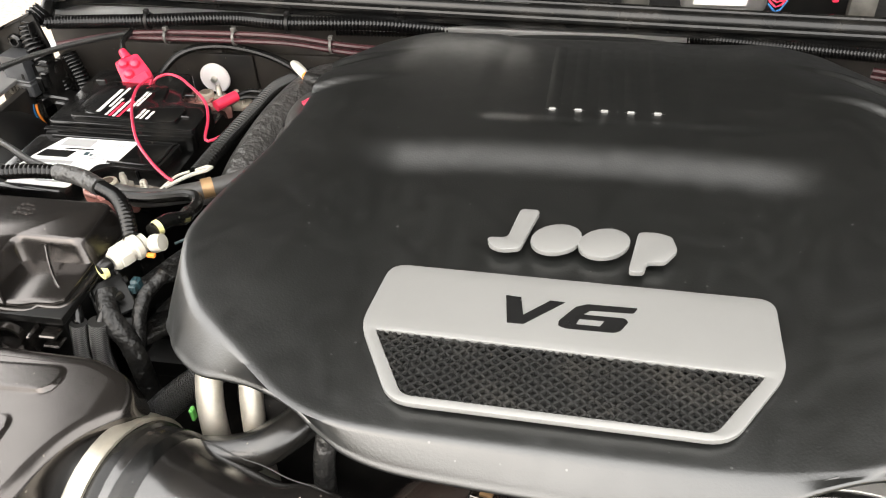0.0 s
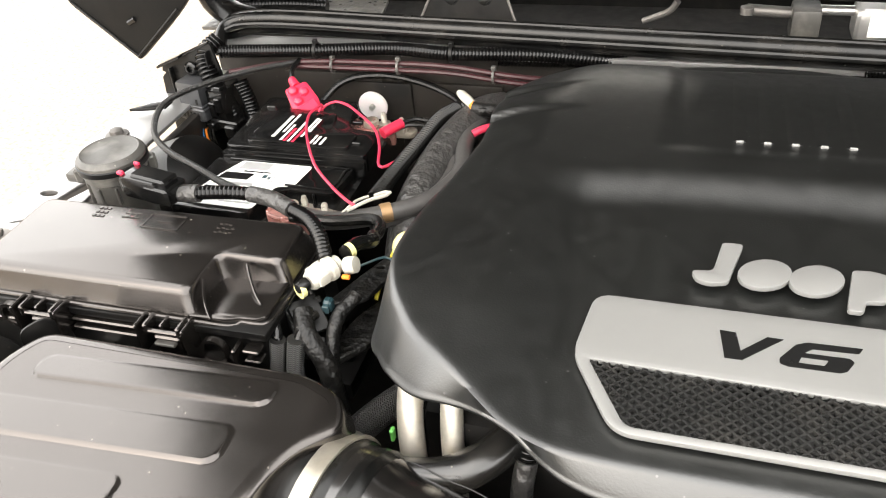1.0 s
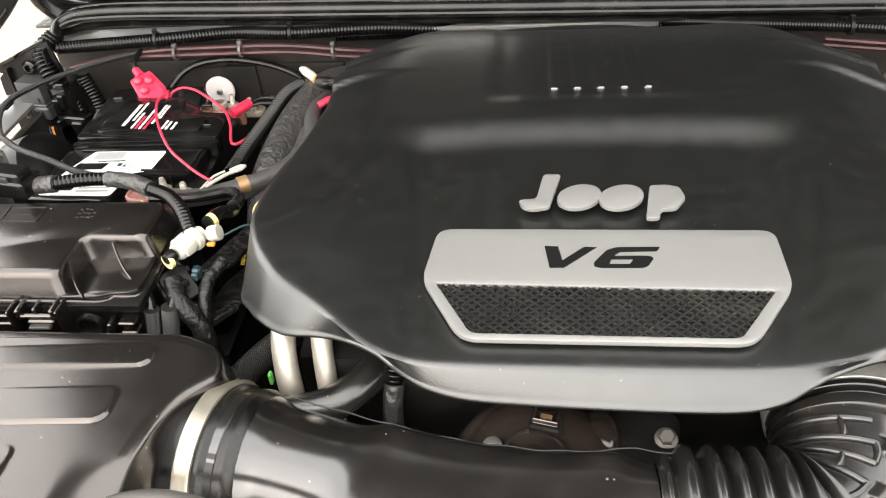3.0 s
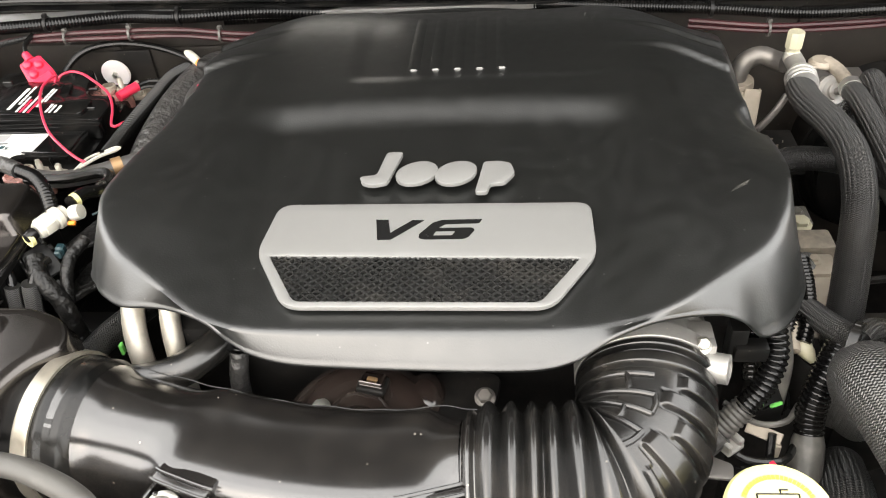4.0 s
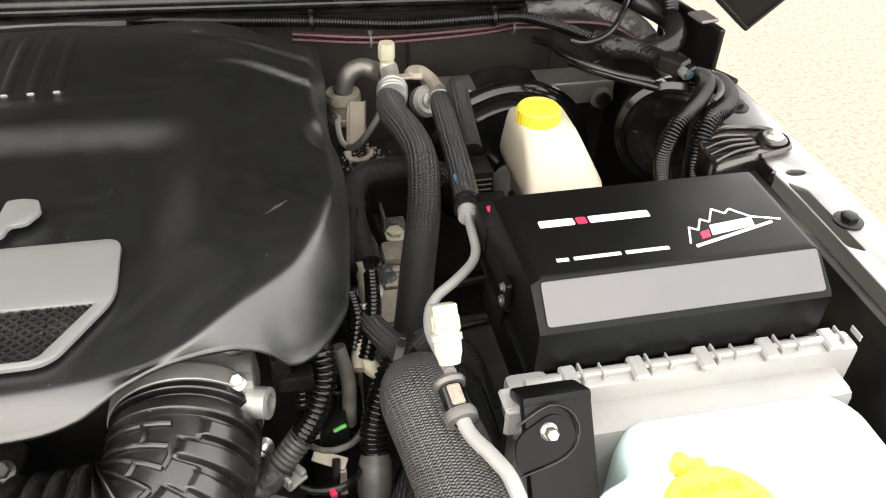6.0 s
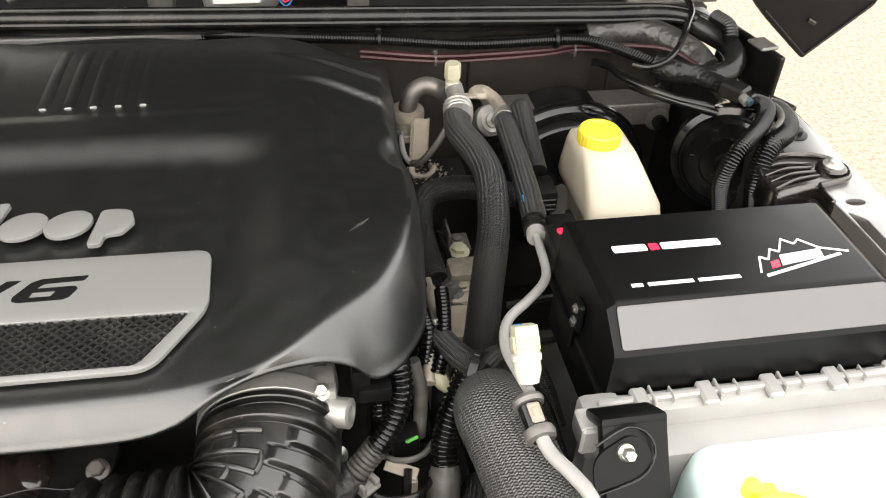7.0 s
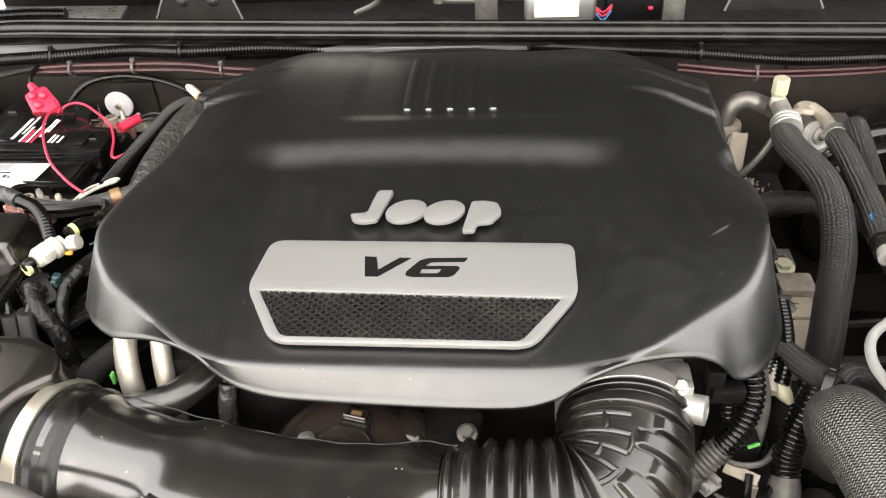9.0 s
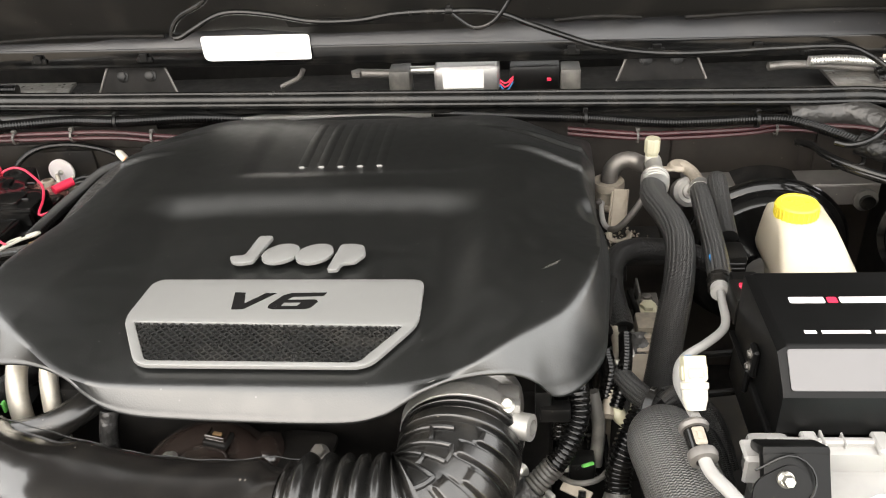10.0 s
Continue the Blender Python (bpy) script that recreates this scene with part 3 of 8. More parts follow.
def cover_height(x, y):
    """Height of the cover's top: sunk badge panel, raised rim behind and beside it, shallow rear recess and ledges."""
    a = abs(x - 0.003)
    z = 0.996 + 0.035 * min(max(y, -0.08), 0.18)
    back = smooth01(0.183, 0.226, y + 0.54 * max(0.0, a - 0.03) ** 2)
    near = smooth01(-0.07, 0.10, y)
    wing = smooth01(0.125 + 0.018 * near, 0.225 - 0.022 * near, a)
    z += 0.0175 * wing + 0.0142 * back * (1 - wing) + 0.0115 * (1 - smooth01(0.0, 0.19, y)) * wing
    z -= 0.037 * max(0.0, (y - 0.29) / 0.21) ** 3.5 + 0.018 * smooth01(0.15, 0.25, a) * smooth01(0.30, 0.43, y)
    z -= (0.022 if x > 0 else 0.016) * smooth01(0.215, 0.305, a) * smooth01(0.04, 0.2, y)
    dx = max(-0.081 - x, (x - 0.105) / 6, 0.0)
    dy = max(0.27 - y, 0.0)
    z -= 0.004 * (1 - smooth01(-0.004, 0.022, math.hypot(dx, dy)))
    # slanted thumb notches at both sides
    for cx, cy in ((0.302, 0.192), (-0.277, 0.262)):
        z -= 0.011 * smooth01(0.0, 0.6, 1 - math.hypot((x - cx) / 0.023, (y - cy) / 0.035))
    w = smooth01(0.16, 0.26, a)
    z += 0.0068 * w * (smooth01(0.300, 0.3065, y + 0.30 * (a - 0.24)) + smooth01(0.358, 0.3645, y + 0.38 * (a - 0.25)) - 1.6 * smooth01(0.23, 0.45, y))
    return z


def engine_cover():
    t = thing("engine_cover", "large grained black plastic engine cover with silver badge", "engine cover", (0, 0.2, 0.95))
    rim = smooth_path(RIM, 0.0036, closed=True)
    n = len(rim)
    inward = []
    for i in range(n):
        d = rim[(i + 2) % n] - rim[i - 2]
        inward.append(Vector((-d.y, d.x, 0)).normalized())
    crest = smooth_path([(x, y, 0) for x, y in SHOULDER], 0.002, closed=True)
    m = len(crest)
    start = min(range(m), key=lambda k: (crest[k].xy - rim[0].xy).length)
    crest = crest[start:] + crest[:start]
    at, pos = [], 0
    for p in rim:
        pos = min(range(max(0, pos - 4), min(m, pos + 22)), key=lambda k: (crest[k].xy - p.xy).length)
        at.append(float(pos))
    for _ in range(30):
        at = [at[0]] + [(at[i - 1] + at[i] * 2 + at[i + 1]) / 4 for i in range(1, n - 1)] + [at[-1]]
    top = []
    for p, k in zip(rim, at):
        a, f = crest[int(k) % m], k - int(k)
        q = a.lerp(crest[(int(k) + 1) % m], f)
        zs = cover_height(q.x, q.y) - 0.0012
        top.append((Vector((q.x, q.y, p.z)), zs))
    bm = bmesh.new()
    rings = []
    under = [bm.verts.new(p + k * 0.006 + Vector((0, 0, 0.004))) for p, k in zip(rim, inward)]
    rings.append(under)
    rings.append([bm.verts.new(p + k * 0.002) for p, k in zip(rim, inward)])
    rings.append([bm.verts.new(p + Vector((0, 0, 0.0012))) for p, k in zip(rim, inward)])
    rings.append([bm.verts.new(p + Vector((0, 0, 0.0035))) for p, k in zip(rim, inward)])
    rings.append([bm.verts.new(p + k * 0.0012 + Vector((0, 0, 0.0045))) for p, k in zip(rim, inward)])
    for j in range(1, 8):
        s = j / 7
        ring = []
        for (q, zs), p, k in zip(top, rim, inward):
            a = p + k * 0.0012 + Vector((0, 0, 0.0045))
            out = a.lerp(q, s ** 1.12)
            ring.append(bm.verts.new((out.x, out.y, a.z + (zs - a.z) * (1 - (1 - s) ** 1.1))))
        rings.append(ring)
    steps = 62
    for j in range(1, steps + 1):
        v = (j / steps)
        ring = []
        for (q, zs) in top:
            c = Vector((0.003, min(max(q.y, 0.06), 0.36), 0))
            x, y = q.x + (c.x - q.x) * v, q.y + (c.y - q.y) * v
            d = math.hypot(c.x - q.x, c.y - q.y) * v
            f = 1 - math.exp(-d / 0.0022)
            ring.append(bm.verts.new((x, y, zs + (cover_height(x, y) - zs) * f)))
        rings.append(ring)
    for a, b in zip(rings, rings[1:]):
        for i in range(n):
            j = (i + 1) % n
            bm.faces.new((a[i], a[j], b[j], b[i]))
    shell = part("shell", bm, "cover", t, sharp=60)

    # three thin pale slivers just above the shell
    streak = Matrix.Translation((0.2495, 0.051, cover_height(0.2495, 0.051) + 0.0003)) @ Matrix.Rotation(radians(34), 4, "Z")
    part("streak", joined(*[slab([(-0.012 + 0.004 * k, -0.0012 + 0.0011 * k), (0.004 + 0.003 * k, -0.0010 + 0.0011 * k), (0.003 + 0.003 * k, -0.0006 + 0.0011 * k), (-0.011 + 0.004 * k, -0.0008 + 0.0011 * k)], 0, 0.0002, 0, (), streak) for k in range(3)]), "dusty", shell, "thin pale streaks")

    # badge plate with its window
    lift = Matrix.Translation((0, 0, 0.9988)) @ Matrix.Rotation(radians(2.0), 4, "X")
    outer = rounded([(-0.101, -0.0575), (0.097, -0.060), (0.1335, -0.004), (0.1335, 0.059), (-0.126, 0.063), (-0.1335, 0.003)], [0.014, 0.014, 0.012, 0.012, 0.013, 0.012], 6)
    window = rounded([(-0.094, -0.0515), (0.0885, -0.0545), (0.1205, -0.008), (-0.1225, -0.0005)], [0.006, 0.006, 0.003, 0.003], 4)
    plate = part("badge_plate", slab(outer, 0, 0.0045, 0.0009, [window], lift), "badge", t, "satin silver badge plate with a cut-out window")
    k = 0.087 / 357

    def glyph(pts):
        return [(-0.0415 + x * k, 0.0150 + (y + 1) * 0.0255 / 69) for x, y in pts]

    inlay = Matrix.Translation((0, 0, 0.0043)) @ lift
    part("numeral", slab(glyph([(0, 68), (42, 66), (54, 22), (122, 64), (163, 63), (58, 0), (14, 0)]), 0, 0.0006, 0, (), inlay), "badge_black", plate, "black letter V")
    part("numeral", slab(rounded(glyph([(357, 64), (345, 50), (232, 48), (212, 36), (322, 36), (332, 28), (312, 5), (295, -1), (170, -1), (150, 4), (150, 16), (192, 54), (222, 63)]), 0.0012, 3), 0, 0.0006, 0, [glyph([(204, 25), (270, 25), (258, 11), (196, 11)])], inlay), "badge_black", plate, "black figure 6")
    back = slab(window, -0.0068, -0.006, 0, (), lift)
    part("window_backing", back, "void", plate)
    # lattice of the window
    poly = [Vector((*p, 0)) for p in ((-0.094, -0.0515), (0.0885, -0.0545), (0.1205, -0.008), (-0.1225, -0.0005))]

    def clip(p, d):
        lo, hi = -1.0, 1.0
        for a, b in zip(poly, poly[1:] + poly[:1]):
            e = b - a
            nn = Vector((-e.y, e.x, 0))
            num, den = nn.dot(a - p), nn.dot(d)
            if abs(den) < 1e-9:
                continue
            s = num / den
            if den > 0:
                lo = max(lo, s)
            else:
                hi = min(hi, s)
        return lo, hi

    lat = bmesh.new()
    pitch = 0.0082
    for sgn in (-1, 1):
        d = Vector((0.0041, sgn * 0.0036, 0)).normalized()
        side = Vector((-d.y, d.x, 0)) * 0.00115
        for k in range(-30, 31):
            p = Vector((k * pitch, -0.028, 0))
            lo, hi = clip(p, d)
            if hi - lo < 0.002:
                continue
            a, b = p + d * lo, p + d * hi
            vs = []
            for q in (a, b):
                vs.append([lat.verts.new(q + side + Vector((0, 0, 0.0006))), lat.verts.new(q - side + Vector((0, 0, 0.0006))), lat.verts.new(q - side * 0.6 + Vector((0, 0, 0.0032))), lat.verts.new(q + side * 0.6 + Vector((0, 0, 0.0032)))])
            for i in range(4):
                lat.faces.new((vs[0][i], vs[0][(i + 1) % 4], vs[1][(i + 1) % 4], vs[1][i]))
    lat.transform(lift)
    part("lattice", lat, "lattice", plate, "black diamond lattice")

    # raised emblem: plain silver shapes
    em = Matrix.Translation((0, -0.006, 1.0015)) @ Matrix.Rotation(radians(2.0), 4, "X")

    def ell(cx, cy, a, b, k=24, lean=0.25):
        return [(cx + a * math.cos(i * 2 * math.pi / k) + lean * b * math.sin(i * 2 * math.pi / k), cy + b * math.sin(i * 2 * math.pi / k)) for i in range(k)]

    z0, z1, bv = 0.0, 0.0042, 0.0006
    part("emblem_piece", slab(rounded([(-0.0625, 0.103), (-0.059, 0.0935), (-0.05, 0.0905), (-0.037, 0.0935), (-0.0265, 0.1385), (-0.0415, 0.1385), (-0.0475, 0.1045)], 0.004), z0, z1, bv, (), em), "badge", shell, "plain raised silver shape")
    part("emblem_piece", slab(ell(-0.0125, 0.1075, 0.0178, 0.0162), z0, z1, bv, (), em), "badge", shell, "plain raised silver shape")
    part("emblem_piece", slab(ell(0.0215, 0.1065, 0.0178, 0.0162), z0, z1, bv, (), em), "badge", shell, "plain raised silver shape")
    part("emblem_piece", slab(rounded([(0.0385, 0.078), (0.049, 0.078), (0.0515, 0.0895), (0.0635, 0.0905), (0.0725, 0.104), (0.069, 0.1185), (0.058, 0.122), (0.0455, 0.121)], 0.0035), z0, z1, bv, (), em), "badge", shell, "plain raised silver shape")
    # rear fins with bright tips
    for x in (-0.0295, -0.0067, 0.0161, 0.0389, 0.0617):
        fin = bmesh.new()
        rows = []
        for k in range(13):
            y = 0.281 + 0.0115 * k
            z = cover_height(x, y)
            rows.append([fin.verts.new((x + dx, y, z + dz)) for dx, dz in ((-0.0085, -0.0006), (-0.0030, 0.0008), (0.0030, 0.0008), (0.0085, -0.0006))])
        for a, b in zip(rows, rows[1:]):
            for k in range(3):
                fin.faces.new((a[k], a[k + 1], b[k + 1], b[k]))
        fin.faces.new(rows[0]), fin.faces.new(rows[-1][::-1])
        f = part("fin", fin, "cover", t)
        z = cover_height(x, 0.281)
        part("tip", rbox(x - 0.0031, x + 0.0031, 0.2785, 0.281, z - 0.001, z + 0.0022, 0.0006, 1), "badge", f, "pale bright tip")
    return t


engine_cover()
eb = thing("engine_block", "grimy dark engine block under the cover", "engine", (0, 0.2, 0.5))
part("block", rbox(-0.22, 0.25, -0.02, 0.44, 0.5, 0.94, 0.02), "void", eb)
part("cylinder_head", rbox(-0.255, -0.222, 0.02, 0.44, 0.6, 0.90, 0.012), "void", eb)
part("cylinder_head", rbox(0.252, 0.285, 0.03, 0.43, 0.6, 0.90, 0.012), "void", eb)


# ---- battery side ----
def battery():
    t = thing("battery", "black car battery with white label and corroded terminals", "battery", (-0.5, 0.33, 0.74))
    part("case", rbox(-0.586, -0.405, 0.203, 0.443, 0.74, 0.924, 0.006), "gloss", t)
    front = [(-0.585, 0.206), (-0.492, 0.203), (-0.487, 0.238), (-0.470, 0.253), (-0.417, 0.250), (-0.412, 0.304), (-0.578, 0.306)]
    lid = part("front_lid", slab(rounded(front, 0.008), 0.921, 0.938, 0.0025), "gloss", t)
    bead = [(-0.474, 0.259), (-0.430, 0.257), (-0.421, 0.262), (-0.420, 0.294), (-0.428, 0.299), (-0.56, 0.301)]
    part("lid_bead", hose([(x, y, 0.9385) for x, y in bead], 0.0017, 8), "gloss", lid)
    part("lid_seam", rbox(-0.4395, -0.4375, 0.2485, 0.2515, 0.922, 0.9365, 0.0006, 1), "matt", lid)
    part("lid_lip", rbox(-0.574, -0.402, 0.306, 0.3145, 0.925, 0.9435, 0.0025), "gloss", t)
    rear = [(-0.576, 0.318), (-0.404, 0.316), (-0.404, 0.370), (-0.443, 0.375), (-0.452, 0.400), (-0.458, 0.440), (-0.576, 0.440)]
    part("rear_lid", slab(rounded(rear, 0.008), 0.921, 0.946, 0.003), "gloss", t)
    vent = [(-0.553, 0.325), (-0.428, 0.323), (-0.426, 0.358), (-0.462, 0.366), (-0.470, 0.404), (-0.546, 0.406)]
    vc = part("vent_cover", slab(rounded(vent, 0.010), 0.945, 0.9502, 0.0022), "gloss", t)
    part("vent_plug", lathe([(0, 0), (0.0075, 0), (0.0075, 0.0012), (0.006, 0.0018), (0, 0.0018)], 24, Matrix.Translation((-0.484, 0.391, 0.95))), "gloss", vc)
    for x, y in ((-0.438, 0.386), (-0.424, 0.34), (-0.56, 0.41)):
        part("lid_boss", rbox(x - 0.006, x + 0.006, y - 0.002, y + 0.002, 0.945, 0.9485, 0.0008, 1), "gloss", t)
    lab = part("label_sheet", slab(rounded([(-0.543, 0.300), (-0.459, 0.2985), (-0.464, 0.259), (-0.483, 0.254), (-0.491, 0.211), (-0.573, 0.214), (-0.560, 0.262)], 0.005), 0.938, 0.9386), "label", t, "white label with grey print")

    def bar(x0, x1, y0, y1, lean=0.0):
        return slab([(x0, y0), (x1, y0), (x1 + lean, y1), (x0 + lean, y1)], 0.9386, 0.9389)

    part("print", joined(bar(-0.556, -0.521, 0.262, 0.2745, 0.004), bar(-0.568, -0.538, 0.222, 0.246, 0.006), bar(-0.532, -0.500, 0.2775, 0.2795)), "badge_black", lab, "dark printed block")
    part("print", joined(bar(-0.541, -0.506, 0.283, 0.297, 0.002), bar(-0.556, -0.510, 0.251, 0.256), *[bar(-0.482 + 0.0034 * k, -0.4802 + 0.0034 * k, 0.286, 0.294) for k in range(5)], *[bar(-0.5, -0.478, 0.262 + 0.004 * k, 0.2635 + 0.004 * k) for k in range(3)], *[bar(-0.532, -0.496, 0.219 + 0.006 * k, 0.2215 + 0.006 * k) for k in range(4)]), "label_grey", lab)
    part("print", joined(bar(-0.506, -0.501, 0.268, 0.274), bar(-0.499, -0.496, 0.266, 0.271)), "teal", lab, "small green mark")
    rnd = random.Random(3)

    def column(x, y0, y1, w, gaps, lean=0.06):
        out, y = [], y0
        while y < y1 - 0.002:
            n = rnd.uniform(0.004, 0.011) if gaps else y1 - y0
            e = min(y1, y + n)
            out.append(slab([(x + lean * (y - y0), y), (x + w + lean * (y - y0), y), (x + w + lean * (e - y0), e), (x + lean * (e - y0), e)], 0.9502, 0.9505))
            y = e + 0.0014
        return joined(*out)

    part("warning_print", column(-0.5245, 0.336, 0.386, 0.0042, False), "label", t, "white warning stripe")
    for x, y0, y1, c in ((-0.516, 0.348, 0.392, "label"), (-0.5115, 0.330, 0.366, "label"), (-0.5065, 0.329, 0.358, "red"), (-0.5015, 0.328, 0.376, "label"), (-0.496, 0.327, 0.364, "red"), (-0.4905, 0.340, 0.385, "label"), (-0.4855, 0.352, 0.383, "label"), (-0.474, 0.327, 0.346, "label"), (-0.469, 0.326, 0.344, "label"), (-0.462, 0.326, 0.342, "label")):
        part("warning_print", column(x, y0, y1, 0.0030, True), c, t, "red warning print" if c == "red" else "white warning print")
    part("tray", rbox(-0.61, -0.395, 0.17, 0.49, 0.72, 0.745, 0.006), "matt", t)
    return t


battery()


def terminal(x, y, z, label, boot=True):
    t = thing("battery_terminal", label, "terminal", (x, y, z))
    part("clamp", joined(slab(rounded([(x - 0.022, y - 0.010), (x + 0.040, y - 0.008), (x + 0.046, y + 0.004), (x + 0.034, y + 0.012), (x - 0.018, y + 0.013), (x - 0.027, y + 0.002)], 0.006), z, z + 0.008, 0.002), lathe([(0.006, 0), (0.0105, 0), (0.009, 0.014), (0.006, 0.015)], 18, Matrix.Translation((x - 0.012, y, z + 0.004)))), "corroded", t)
    if boot:
        b = part("boot", slab(rounded([(x - 0.036, y - 0.012), (x - 0.004, y - 0.020), (x + 0.022, y - 0.016), (x + 0.022, y - 0.008), (x - 0.008, y - 0.006), (x - 0.012, y + 0.012), (x - 0.034, y + 0.013)], 0.006), z - 0.006, z + 0.011, 0.003), "pink", t, "translucent reddish terminal boot")
        part("boot_rim", hose([(x - 0.033, y + 0.010, z + 0.011), (x - 0.033, y - 0.010, z + 0.011), (x - 0.012, y - 0.016, z + 0.011), (x - 0.004, y - 0.004, z + 0.012), (x - 0.012, y + 0.011, z + 0.012)], 0.0022, 8), "pink", b)
    for dx, dy, h in ((0.003, 0.004, 0.019), (0.027, -0.002, 0.017)):
        m = Matrix.Translation((x + dx, y + dy, z + 0.007))
        thread = [(0.0036 if k % 2 else 0.0030, 0.007 + 0.0011 * k) for k in range(int((h - 0.008) / 0.0011))]
        part("stud", lathe([(0, 0), (0.0075, 0), (0.0075, 0.006), (0.0045, 0.007), *thread, (0.0024, h), (0, h)], 14, m), "tubing", t)
        part("nut", lathe([(0.0035, 0), (0.0085, 0), (0.0085, 0.0055), (0.0035, 0.006)], 6, m), "corroded", t)
    return t


terminal(-0.434, 0.213, 0.930, "corroded battery terminal under a translucent reddish boot")
terminal(-0.422, 0.414, 0.918, "corroded battery terminal with threaded studs", True)


def hold_washer():
    t = thing("washer_nut", "white plastic washer on a firewall stud", "washer", (-0.47, 0.52, 0.9))
    m = Matrix.Translation((-0.473, 0.518, 0.900)) @ Matrix.Rotation(radians(90), 4, "X") @ Matrix.Scale(0.94, 4)
    part("disc", lathe([(0.0045, 0), (0.021, 0), (0.0215, 0.0025), (0.02, 0.004), (0.0045, 0.005), (0.0045, 0)], 28, m), "disc_white", t)
    part("stud", lathe([(0, -0.012), (0.0042, -0.012), (0.0042, 0.009), (0.003, 0.011), (0, 0.011)], 12, m), "zinc", t)
    part("backing_plate", rbox(-0.53, -0.42, 0.524, 0.530, 0.85, 0.93, 0.004), "underpaint", t)


hold_washer()


def fuse_box():
    t = thing("fuse_box", "black fuse box with latched lid and raised markings", "fuse box", (-0.52, 0.07, 0.84))
    part("base", joined(rbox(-0.665, -0.378, 0.020, 0.132, 0.84, 0.958, 0.006), rbox(-0.668, -0.374, 0.016, 0.136, 0.955, 0.9625, 0.002)), "matt", t)
    lid = bmesh.new()

    def plan(d, z):
        pts = rounded([(-0.660 + d, 0.024 + d), (-0.441 - d * 0.6, 0.024 + d), (-0.441 - d * 0.6, 0.075 + d * 0.7), (-0.381 - d, 0.075 + d * 0.7), (-0.381 - d, 0.136 - d), (-0.660 + d, 0.136 - d)], 0.009, 5)
        return [lid.verts.new((x, y, z)) for x, y in pts]

    rings = [plan(-0.003, 0.9625), plan(-0.001, 0.967), plan(0.0036, 0.9815), plan(0.0046, 0.9852), plan(0.0062, 0.9872), plan(0.0088, 0.988)]
    for a, b in zip(rings, rings[1:]):
        for i in range(len(a)):
            j = (i + 1) % len(a)
            lid.faces.new((a[i], a[j], b[j], b[i]))
    lid.faces.new(rings[-1])
    lidp = part("lid", lid, "satin", t, "satin black lid with a stepped corner")
    part("lid_step", slab(rounded([(-0.447, 0.022), (-0.412, 0.0235), (-0.404, 0.027), (-0.388, 0.028), (-0.380, 0.034), (-0.380, 0.082), (-0.447, 0.082)], 0.004), 0.9575, 0.9665, 0.002), "satin", lidp)
    for k in range(2):
        rim = [(-0.664, 0.0215, 0.9645), (-0.55, 0.0195, 0.9645), (-0.446, 0.0185, 0.9645), (-0.436, 0.0190, 0.9640), (-0.412, 0.0210, 0.9615), (-0.403, 0.0245, 0.9610), (-0.400, 0.0270, 0.9625), (-0.387, 0.0275, 0.9620), (-0.377, 0.0360, 0.9615), (-0.374, 0.09, 0.9625), (-0.374, 0.134, 0.9625)]
        part("lid_rim", hose([(x, y - 0.0012 * k, z - 0.0042 * k) for x, y, z in rim], 0.0019 - 0.0004 * k, 8), "satin", lidp)
    for pts in (((-0.4405, 0.048, 0.983), (-0.436, 0.037, 0.9765), (-0.430, 0.028, 0.970), (-0.4245, 0.0225, 0.9655)), ((-0.4145, 0.0745, 0.982), (-0.407, 0.063, 0.976), (-0.399, 0.053, 0.970), (-0.3915, 0.046, 0.9655))):
        part("web", hose(pts, 0.0013, 8, 0.003, 1.8), "satin", lidp)
    marks = []
    for k in range(9):
        x = -0.590 + 0.0045 * (k % 3)
        marks.append(rbox(x, x + 0.003, 0.110 + 0.006 * (k // 3), 0.113 + 0.006 * (k // 3), 0.9878, 0.9886, 0))
    for x0, x1, y0, y1 in ((-0.560, -0.542, 0.113, 0.1142), (-0.560, -0.542, 0.119, 0.1202), (-0.554, -0.5528, 0.113, 0.120), (-0.548, -0.5468, 0.113, 0.120), (-0.533, -0.496, 0.101, 0.1022), (-0.533, -0.496, 0.122, 0.1232), (-0.533, -0.5318, 0.101, 0.1232), (-0.4972, -0.496, 0.101, 0.1232), (-0.521, -0.507, 0.1115, 0.1127)):
        marks.append(rbox(x0, x1, y0, y1, 0.9878, 0.9886, 0))
    for k in range(11):
        x = -0.462 + 0.0046 * (k % 4)
        marks.append(rbox(x, x + 0.0030, 0.106 + 0.006 * (k // 4) + 0.001 * (k % 2), 0.1085 + 0.006 * (k // 4), 0.9878, 0.9886, 0))
    tagged(part("lid_print", joined(*marks), "satin", lidp), "tiny raised moulded markings on the lid", kind="stuff")
    for x in (-0.580, -0.460):
        latch = part("latch", joined(rbox(x - 0.0225, x - 0.020, 0.000, 0.020, 0.938, 0.969, 0.0010, 1), rbox(x + 0.020, x + 0.0225, 0.000, 0.020, 0.938, 0.969, 0.0010, 1),
                                     hose([(x - 0.017, 0.006, 0.9600), (x + 0.017, 0.006, 0.9600)], 0.0024, 10), rbox(x - 0.017, x - 0.013, 0.003, 0.020, 0.957, 0.968, 0.0012, 1), rbox(x + 0.013, x + 0.017, 0.003, 0.020, 0.957, 0.968, 0.0012, 1), rbox(x - 0.003, x, 0.006, 0.020, 0.957, 0.967, 0.0008, 1),
                                     rbox(x - 0.012, x + 0.012, 0.006, 0.018, 0.936, 0.954, 0.0015, 1)), "satin", t)
        part("tongue", rbox(x - 0.0095, x + 0.0095, 0.0015, 0.007, 0.9475, 0.951, 0.001, 1), "dusty", latch, "light worn latch edge")
